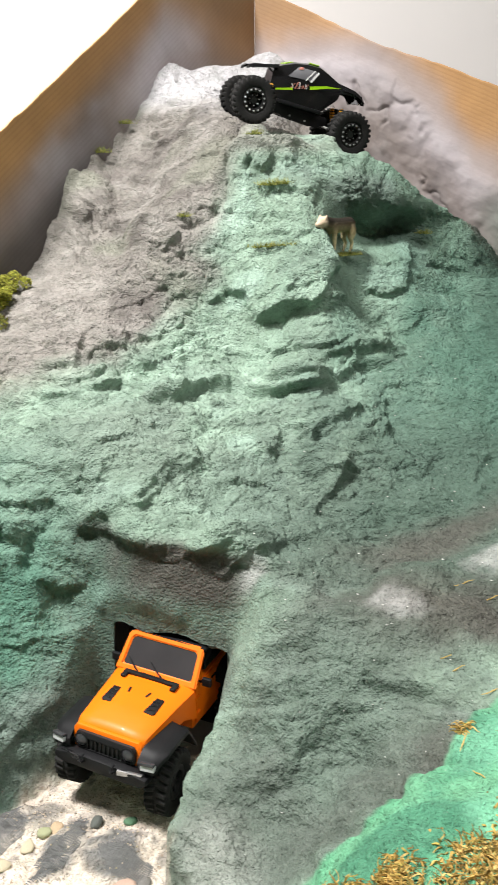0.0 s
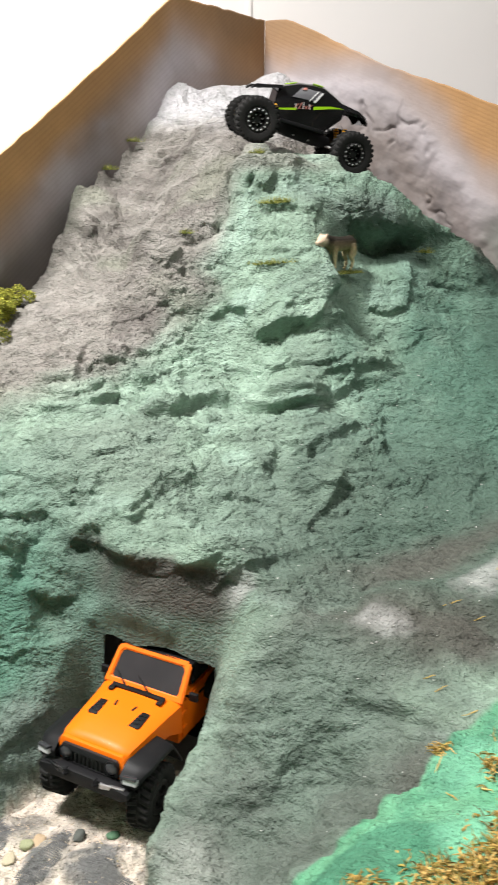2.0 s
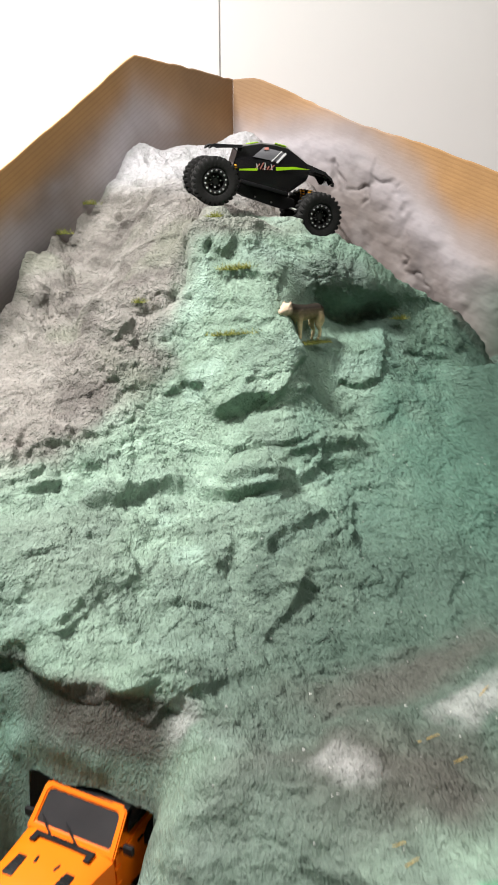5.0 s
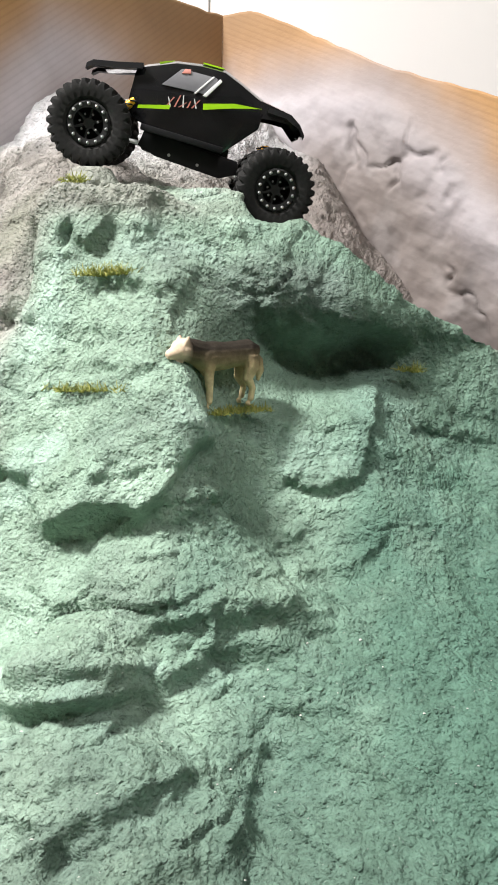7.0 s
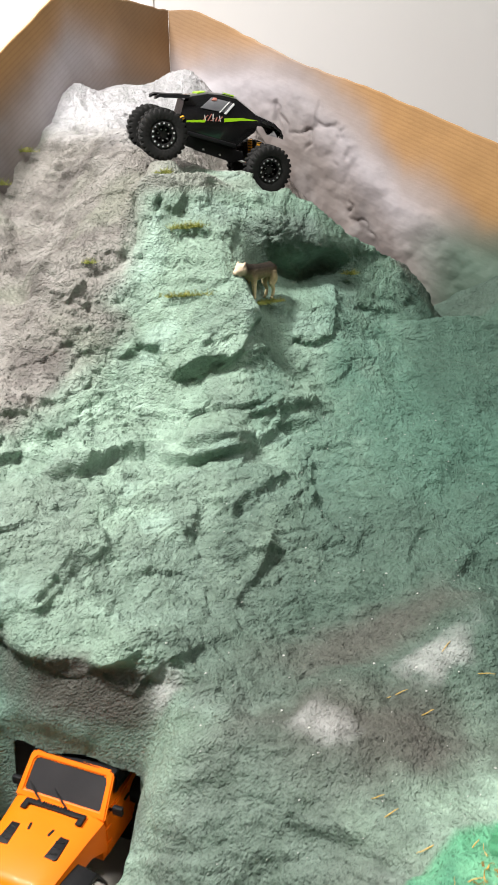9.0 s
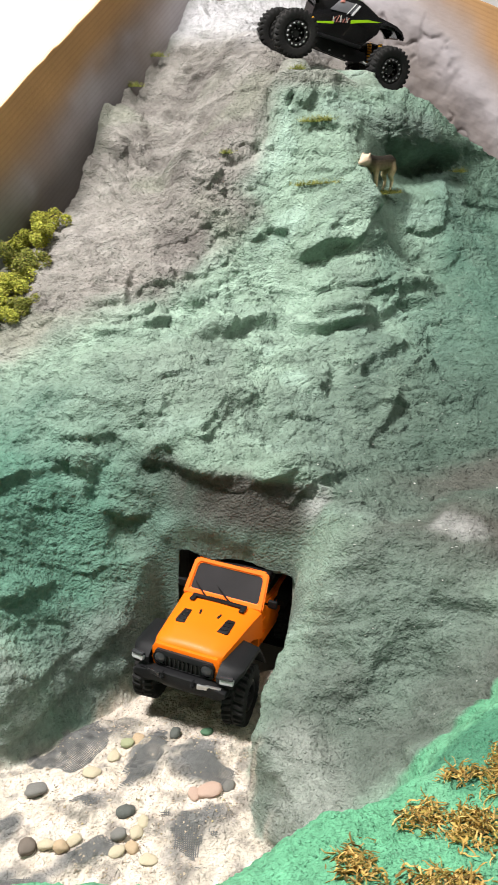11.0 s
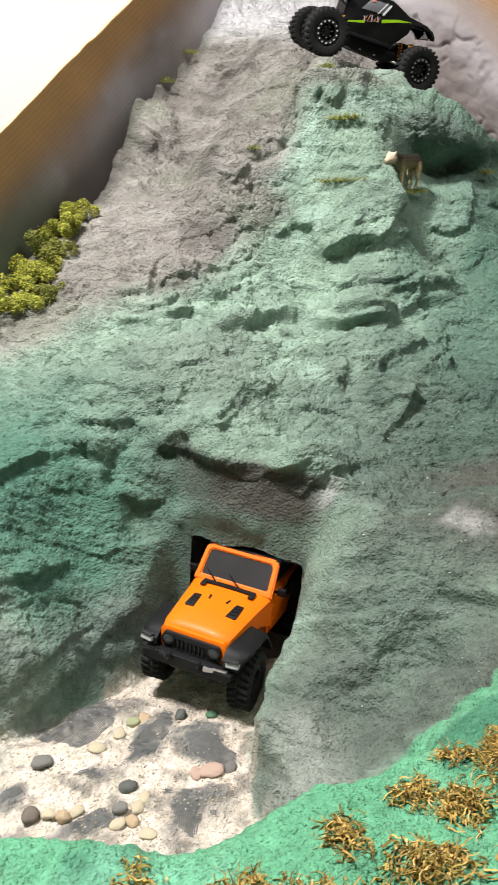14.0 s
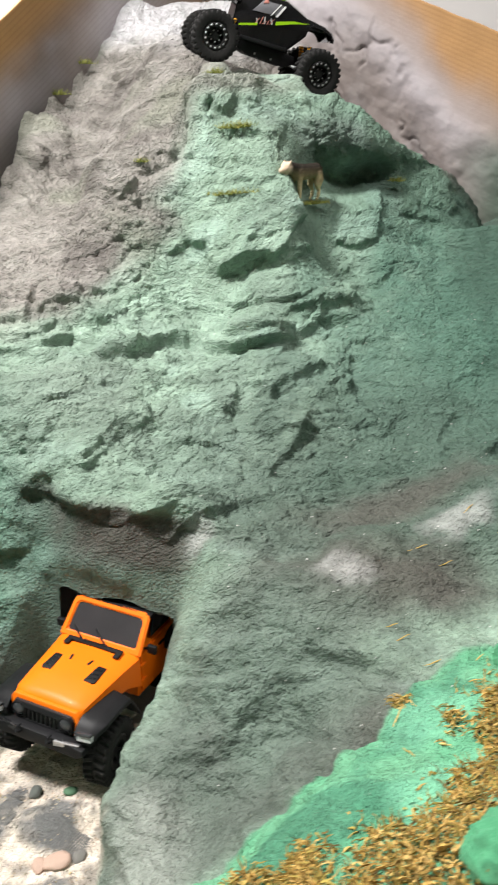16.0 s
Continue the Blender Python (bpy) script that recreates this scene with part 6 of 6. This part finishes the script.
def moss_bed():
    edge = [(0.085, 0.18), (0.090, 0.275), (0.112, 0.312), (0.142, 0.318), (0.176, 0.362), (0.196, 0.415), (0.215, 0.428), (0.27, 0.440), (0.42, 0.47), (0.46, 0.18)]
    r = np.random.RandomState(5)
    x, y = r.uniform(0.06, 0.40, 50000), r.uniform(0.18, 0.47, 50000)
    d = outside(x, y, edge) + 0.010 * rough_noise(x, y, 45, 81, 3)
    keep = (d < 0) | ((d < 0.02) & (r.rand(len(x)) < 0.06))
    keep &= r.rand(len(x)) < np.clip(1.4 - np.maximum(0, x - 0.2) * 4, 0.4, 1)
    x, y, d = x[keep][:17000], y[keep][:17000], d[keep][:17000]
    px, py, pz = height(x, y)
    pile = np.clip(-d / 0.02, 0, 1) * (0.001 + 0.013 * r.rand(len(x)) ** 1.3 * np.clip(0.55 + 0.9 * rough_noise(x, y, 45, 82, 3), 0.1, 1.3))
    return list(zip(px, py, pz + pile + 0.0005))


bed = new("dried_moss_bed", strands(moss_bed(), 0.0105, 0.00075, 0.8, (-0.3, 0.8), 11, STRAW, "dried_moss_bed", 6))
tagged(bed, "straw-coloured dried moss covering the front bank", "moss", kind="stuff")


def moss_patch(x, y, rx, ry, count, seed, label="small clump of straw-coloured dried moss"):
    count = int(count * 1.7)
    r = np.random.RandomState(seed)
    u, v = r.randn(count) * 0.5, r.randn(count) * 0.5
    px, py, pz = height(x + u * rx, y + v * ry)
    pts = list(zip(px, py, pz + 0.0005 + 0.004 * r.rand(count) * np.exp(-u * u - v * v)))
    ob = new("moss_clump", strands(pts, 0.0095, 0.00070, 0.8, (-0.2, 0.8), seed, STRAW, "moss_clump", 6))
    return tagged(ob, label, "moss", "moss clumps on the bank", "stuff")


for i, (mx, my, rx, ry, count) in enumerate(MOSS_CLUMPS):
    moss_patch(mx, my, rx, ry, count, 100 + i)


def lichen_bush(x, y, z, size, seed):
    """A rounded bush of very fine crumbs in knobbly clumps, with gaps between the clumps."""
    r = np.random.RandomState(seed)
    knobs = r.randn(11, 3) * (0.50, 0.50, 0.30) + (0, 0, 0.32)
    knobs[:, 2] = np.abs(knobs[:, 2])
    reach = r.uniform(0.24, 0.46, 11)
    count = 4200
    which = r.randint(0, 11, count)
    d = r.randn(count, 3) + (0, 0, 0.25)
    d /= np.linalg.norm(d, axis=1)[:, None]
    p = (knobs[which] + d * (reach[which] * r.uniform(0.55, 1.06, count))[:, None]) * size
    p = p[p[:, 2] > -0.3 * size]
    count = len(p)
    s = size * r.uniform(0.018, 0.048, count)
    eight = np.array(((1, 0, 0), (-1, 0, 0), (0, 1, 0), (0, -1, 0), (0, 0, 1), (0, 0, -1)), float)
    verts = p[:, None, :] + (eight[None] * r.uniform(0.5, 1.4, (count, 6, 1)) + r.uniform(-0.35, 0.35, (count, 6, 3))) * s[:, None, None]
    tri = np.array(((0, 2, 4), (2, 1, 4), (1, 3, 4), (3, 0, 4), (2, 0, 5), (1, 2, 5), (3, 1, 5), (0, 3, 5)))
    faces = (np.arange(count)[:, None, None] * 6 + tri[None]).reshape(-1, 3)
    ob = new("lichen_bush", mesh_of("lichen_bush", verts.reshape(-1, 3).tolist(), faces.tolist(), LICHEN if seed % 3 else LICHEN_DARK, False))
    ob.matrix_world = pose(x, y, z)
    return tagged(ob, "yellow-green lichen bush at the foot of the cardboard" if seed % 3 else "dark olive lichen bush at the foot of the cardboard", "bush", "lichen bushes")


for i, (lx, ly, lz, size) in enumerate(BUSHES):
    lichen_bush(lx, ly, lz, 1.22 * size, 40 + i)


def tuft(places, blade, seed, label):
    r = random.Random(seed)
    pts = []
    for x, y, z, spread, count in places:
        for _ in range(count):
            pts.append((x + r.gauss(0, spread), y + r.gauss(0, 0.0022), z + r.uniform(-0.001, 0.0005)))
    me = strands(pts, blade, 0.00045, 0.45, (0.3, 1.5), seed, TURF, "grass_tuft", 3)
    return tagged(new("grass_tuft", me), label, "grass tuft", "grass tufts on the rock", "stuff")


for i, (places, blade) in enumerate(TUFTS):
    tuft(places, blade, 60 + i, "short olive-green grass tuft glued on the rock")


# ---- stones ----
def stone_mesh(seed, flat, fineness=3, rugged=0.0):
    r = random.Random(seed)
    b = bmesh.new()
    bmesh.ops.create_icosphere(b, subdivisions=fineness, radius=1)
    off = Vector((r.uniform(0, 50), r.uniform(0, 50), r.uniform(0, 50)))
    for v in b.verts:
        k = 1 + 0.26 * noise.noise(v.co * 1.0 + off) + 0.12 * noise.noise(v.co * 2.6 + off) + 0.03 * noise.noise(v.co * 8 + off)
        if rugged:
            k += rugged * (noise.noise(v.co * 3.5 + off) + 0.5 * noise.noise(v.co * 9 + off) + 0.35 * noise.noise(v.co * 22 + off))
        v.co *= k
        v.co.z *= flat
    me = bpy.data.meshes.new("pebble")
    b.to_mesh(me)
    b.free()
    me.polygons.foreach_set("use_smooth", [True] * len(me.polygons))
    return me


def pebble(x, y, size, flat, rgb, seed, words):
    size *= 0.88
    me = stone_mesh(seed, flat)
    dark = tuple(0.55 * c for c in rgb)
    me.materials.append(STONES.setdefault(words, grainy("stone_" + words.replace(" ", "_"), dark, rgb, 260, 0.65, relief=0.4, depth=0.0010)))
    ob = new("pebble", me)
    z = float(height([x], [y])[2][0])
    r = random.Random(seed)
    ob.matrix_world = pose(x, y, z + size * flat * 0.55, r.uniform(-12, 12), r.uniform(-12, 12), r.uniform(0, 360)) @ Matrix.Diagonal((size * 1.25, size, size, 1))
    return tagged(ob, words + " pebble lying on the sand", "pebble", "pebbles on the canyon floor")


STONES = {}
for i, (sx, sy, size, flat, rgb, words) in enumerate(PEBBLES):
    pebble(sx, sy, size, flat, rgb, 200 + i, words)


def gravel():
    """Loose grit on the sand, too small to count."""
    r = np.random.RandomState(9)
    x, y = r.uniform(-0.30, -0.03, 5200), r.uniform(0.34, 0.60, 5200)
    keep = (outside(x, y, CANYON) < -0.004) & (rough_noise(x, y, 30, 91, 3) > -0.15)
    px, py, pz = height(x[keep], y[keep])
    verts, faces = [], []
    for a, b, c in zip(px, py, pz):
        s = 0.0004 + 0.0011 * r.rand() ** 3
        base = len(verts)
        for v in ((1, 0, 0.3), (-0.5, 0.87, 0.2), (-0.5, -0.87, 0.3), (0, 0, 1.1), (0, 0, -0.6)):
            verts.append((a + v[0] * s * r.uniform(0.6, 1.4), b + v[1] * s * r.uniform(0.6, 1.4), c + v[2] * s))
        faces += [(base, base + 1, base + 3), (base + 1, base + 2, base + 3), (base + 2, base, base + 3), (base + 1, base, base + 4), (base + 2, base + 1, base + 4), (base, base + 2, base + 4)]
    m = tinted("sand_grit", [(0.0, (0.62, 0.50, 0.38)), (0.4, (0.74, 0.62, 0.48)), (0.7, (0.42, 0.33, 0.25)), (0.88, (0.20, 0.17, 0.14)), (1.0, (0.66, 0.54, 0.30))])
    return mesh_of("loose_grit", verts, faces, m, False)


tagged(new("loose_grit", gravel()), "cream and brown loose grit strewn on the canyon floor", "gravel", kind="stuff")


def gauze(x, y, w, d, turn, seed):
    """A scrap of open-weave plaster cloth showing through the sand: crossing threads."""
    verts, faces = [], []
    r = random.Random(seed)
    c, s = math.cos(radians(turn)), math.sin(radians(turn))
    off = r.uniform(0, 40)

    def thread(ax, ay, bx, by):
        k = 16
        us, vs = np.linspace(ax, bx, k), np.linspace(ay, by, k)
        wob = 0.0006 * np.sin(us * 300 + vs * 210 + off)
        gx, gy = x + (us + wob) * c - vs * s, y + (us + wob) * s + vs * c
        px, py, pz = height(gx, gy)
        inside = np.hypot(us / (w / 2), vs / (d / 2)) + 0.8 * rough_noise(gx, gy, 45, 95, 3) + 0.15
        for i in range(k - 1):
            if inside[i] > 1 or inside[i + 1] > 1:
                continue
            p, q = Vector((px[i], py[i], pz[i] + 0.0003)), Vector((px[i + 1], py[i + 1], pz[i + 1] + 0.0003))
            t = (q - p).normalized()
            n1 = t.cross(Vector((0, 0, 1))).normalized() * 0.00040
            n2 = Vector((0, 0, 0.0005))
            base = len(verts)
            verts.extend(tuple(v) for v in (p - n1, p + n2, p + n1, q - n1, q + n2, q + n1))
            faces.extend([(base, base + 1, base + 4, base + 3), (base + 1, base + 2, base + 5, base + 4)])
    pitch = 0.0017
    for i in range(int(w / pitch)):
        thread(-w / 2 + i * pitch, -d / 2, -w / 2 + i * pitch, d / 2)
    for i in range(int(d / pitch)):
        thread(-w / 2, -d / 2 + i * pitch, w / 2, -d / 2 + i * pitch)
    ob = new("plaster_gauze", mesh_of("plaster_gauze", verts, faces, GAUZE, False))
    return tagged(ob, "grey scrap of open-weave plaster gauze on the sand", "gauze", "gauze scraps", "stuff")


GAUZE = grainy("grey_gauze_thread", (0.11, 0.112, 0.11), (0.24, 0.24, 0.235), 300, 0.9, relief=0.2, depth=0.0004)
for i, (gx, gy, gw, gd, turn) in enumerate(CLOTH):
    gauze(gx, gy, 2 * gw, 2 * gd, turn, 300 + i)


# painted stones bedded in the moss
PAINTED = grainy("emerald_painted_stone", (0.075, 0.40, 0.19), (0.18, 0.58, 0.31), 130, 0.5, relief=0.7, depth=0.0025)
for i, (sx, sy, sz, wx, wy, wz) in enumerate(LUMPS):
    me = stone_mesh(500 + i, 1.0, 5, 0.10)
    me.materials.append(PAINTED)
    ob = new("painted_stone", me)
    ob.matrix_world = pose(sx, sy, sz + 0.001, 0, 0, 25 * i) @ Matrix.Diagonal((wx * 0.82, wy * 0.82, wz * 0.85, 1))
    tagged(ob, "emerald green painted stone bedded in dried moss", "stone", "painted stones")


# short straws and chips lying on the slope
def straw(x, y, length, turn, seed):
    px, py, pz = height([x], [y])
    r = random.Random(seed)
    c, s = math.cos(radians(turn)), math.sin(radians(turn))
    pts = [(px[0] + c * length * k, py[0] + s * length * k, pz[0] + 0.0012 + 0.0022 * math.sin(3 * k) + r.uniform(0, 0.0006)) for k in (-0.5, -0.25, 0, 0.25, 0.5)]
    ob = part("straw", tube(pts, [0.0002, 0.0004, 0.00045, 0.0004, 0.0002], 5), STRAW, None)
    return tagged(ob, "loose tan straw lying on the painted slope", "straw", "loose straws")


for i, (sx, sy, length, turn) in enumerate(STRAWS):
    straw(sx, sy, length, turn, 700 + i)


def flecks():
    """White plaster chips and dust scattered over the lower slope."""
    r = np.random.RandomState(12)
    x, y = r.uniform(0.0, 0.36, 260), r.uniform(0.42, 0.98, 260)
    px, py, pz = height(x, y)
    verts, faces = [], []
    for a, b, c in zip(px, py, pz):
        s = 0.0004 + 0.0009 * r.rand() ** 2
        base = len(verts)
        for v in ((1, 0, 0), (-0.5, 0.87, 0), (-0.5, -0.87, 0), (0, 0, 0.8)):
            verts.append((a + v[0] * s * r.uniform(0.6, 1.6), b + v[1] * s * r.uniform(0.6, 1.2), c + 0.0006 + v[2] * s))
        faces += [(base, base + 1, base + 3), (base + 1, base + 2, base + 3), (base + 2, base, base + 3), (base, base + 2, base + 1)]
    return mesh_of("plaster_chips", verts, faces, grainy("white_chip", (0.60, 0.60, 0.56), (0.75, 0.75, 0.71), 200, 0.7, relief=0.1), False)


tagged(new("plaster_chips", flecks()), "tiny white plaster chips scattered on the slope", "debris", kind="stuff")

# ---- cardboard portal and sticks on the east side ----
PORTAL_PAINT = grainy("grey_violet_sprayed_card", (0.20, 0.175, 0.175), (0.36, 0.33, 0.33), 22, 0.75, relief=0.2, depth=0.001)
PORTAL_SHADE = grainy("portal_shade_black", (0.008, 0.008, 0.008), (0.016, 0.015, 0.015), 40, 0.9, relief=0.1)
STICK = grainy("pale_birch_stick", (0.62, 0.47, 0.26), (0.74, 0.60, 0.37), 40, 0.6, relief=0.1, depth=0.0005)
portal = thing("cardboard_portal", "grey sprayed cardboard tunnel portal with raw corrugated edge", "cardboard portal", pose(0, 0, 0))
cut = [(0.338, 0.945), (0.334, 0.985), (0.328, 1.046), (0.331, 1.136), (0.330, 1.166), (0.361, 1.228), (0.44, 1.30), (0.60, 1.31), (0.60, 1.14), (0.42, 1.14), (0.379, 1.086), (0.349, 1.005), (0.352, 0.945)]
part("front_panel", prism(cut, 0.004, "y", (0, 0.70, 0)), PORTAL_PAINT, portal, "grey and violet sprayed front panel", False)
# solid black block behind the opening, painted in place of the shade inside
shade_cut = [(0.3515, 0.96), (0.352, 1.006), (0.382, 1.084), (0.424, 1.136), (0.60, 1.136), (0.60, 0.96)]
part("shade_block", prism(shade_cut, 0.05, "y", (0, 0.729, 0)), PORTAL_SHADE, portal, "black block standing in for the shaded inside", False)
edge_line = [Vector((x, 0.6975, z)) for x, z in cut[:7]]
ripple = bmesh.new()
for a, b in zip(edge_line, edge_line[1:]):
    count = max(2, int((b - a).length / 0.0028))
    for k in range(count):
        p = a + (b - a) * (k + 0.5) / count
        box(0.0009, 0.0046, 0.0013, (p.x - 0.0004, 0.70, p.z), 0.0002, None, 1, ripple)
part("raw_edge", ripple, CARD_EDGE, portal, "raw corrugated edge", False)


def craft_stick(name, length, width, m, label, mat):
    half = [(width / 2 * math.cos(a), length / 2 - width / 2 + width / 2 * math.sin(a)) for a in np.linspace(0, math.pi, 9)]
    outline = half + [(-x, -y) for x, y in half]
    ob = part(name, prism(outline, 0.002, "y", bevel=0.0004), mat, None, "", True, m)
    return tagged(ob, label, "craft stick")


craft_stick("craft_stick", 0.11, 0.0155, pose(0.3645, 0.6955, 1.106, 0, 140, 0), "pale birch craft stick glued across the cardboard portal", STICK)


def dipped_wood():
    """Birch, sprayed green from the foot upwards."""
    m, n, l, b = material("green_dipped_birch", 0.6)
    v = coords(n)
    sep = n.new("ShaderNodeSeparateXYZ")
    l.new(v, sep.inputs[0])
    k = n.new("ShaderNodeMapRange")
    k.inputs[1].default_value, k.inputs[2].default_value = 0.035, -0.03
    l.new(sep.outputs[2], k.inputs[0])
    fine = speckle(n, l, v, 60, 4)
    wood = ramp(n, l, fine, [(0.3, (0.66, 0.52, 0.33)), (0.7, (0.76, 0.64, 0.43))])
    l.new(mixed(n, l, wood, (0.30, 0.42, 0.30), k.outputs[0]), b.inputs["Base Color"])
    bump(n, l, b, [(fine, 0.1, 0.0005)])
    return m


craft_stick("craft_stick", 0.105, 0.019, pose(0.2705, 0.421, 1.010, 0, -2, 8), "upright birch craft stick sprayed green at its foot", dipped_wood())

# ---- behind the box ----
BOARD = grainy("tan_hardboard", (0.60, 0.36, 0.14), (0.70, 0.44, 0.19), 20, 0.55, relief=0.08)
sheet = part("hardboard_sheet", box(0.60, 0.012, 1.363, bevel=0.002), BOARD, None, "", True, pose(-0.977, 1.610, 0.6815))
tagged(sheet, "tan hardboard sheet standing against the white wall", "board")
joint = part("trim", box(0.010, 0.003, 2.6, bevel=0.0008), WALL, None, "", True, pose(-0.020, 1.6232, 1.3))
tagged(joint, "narrow white upright cover strip on the wall", "trim", kind="structure")
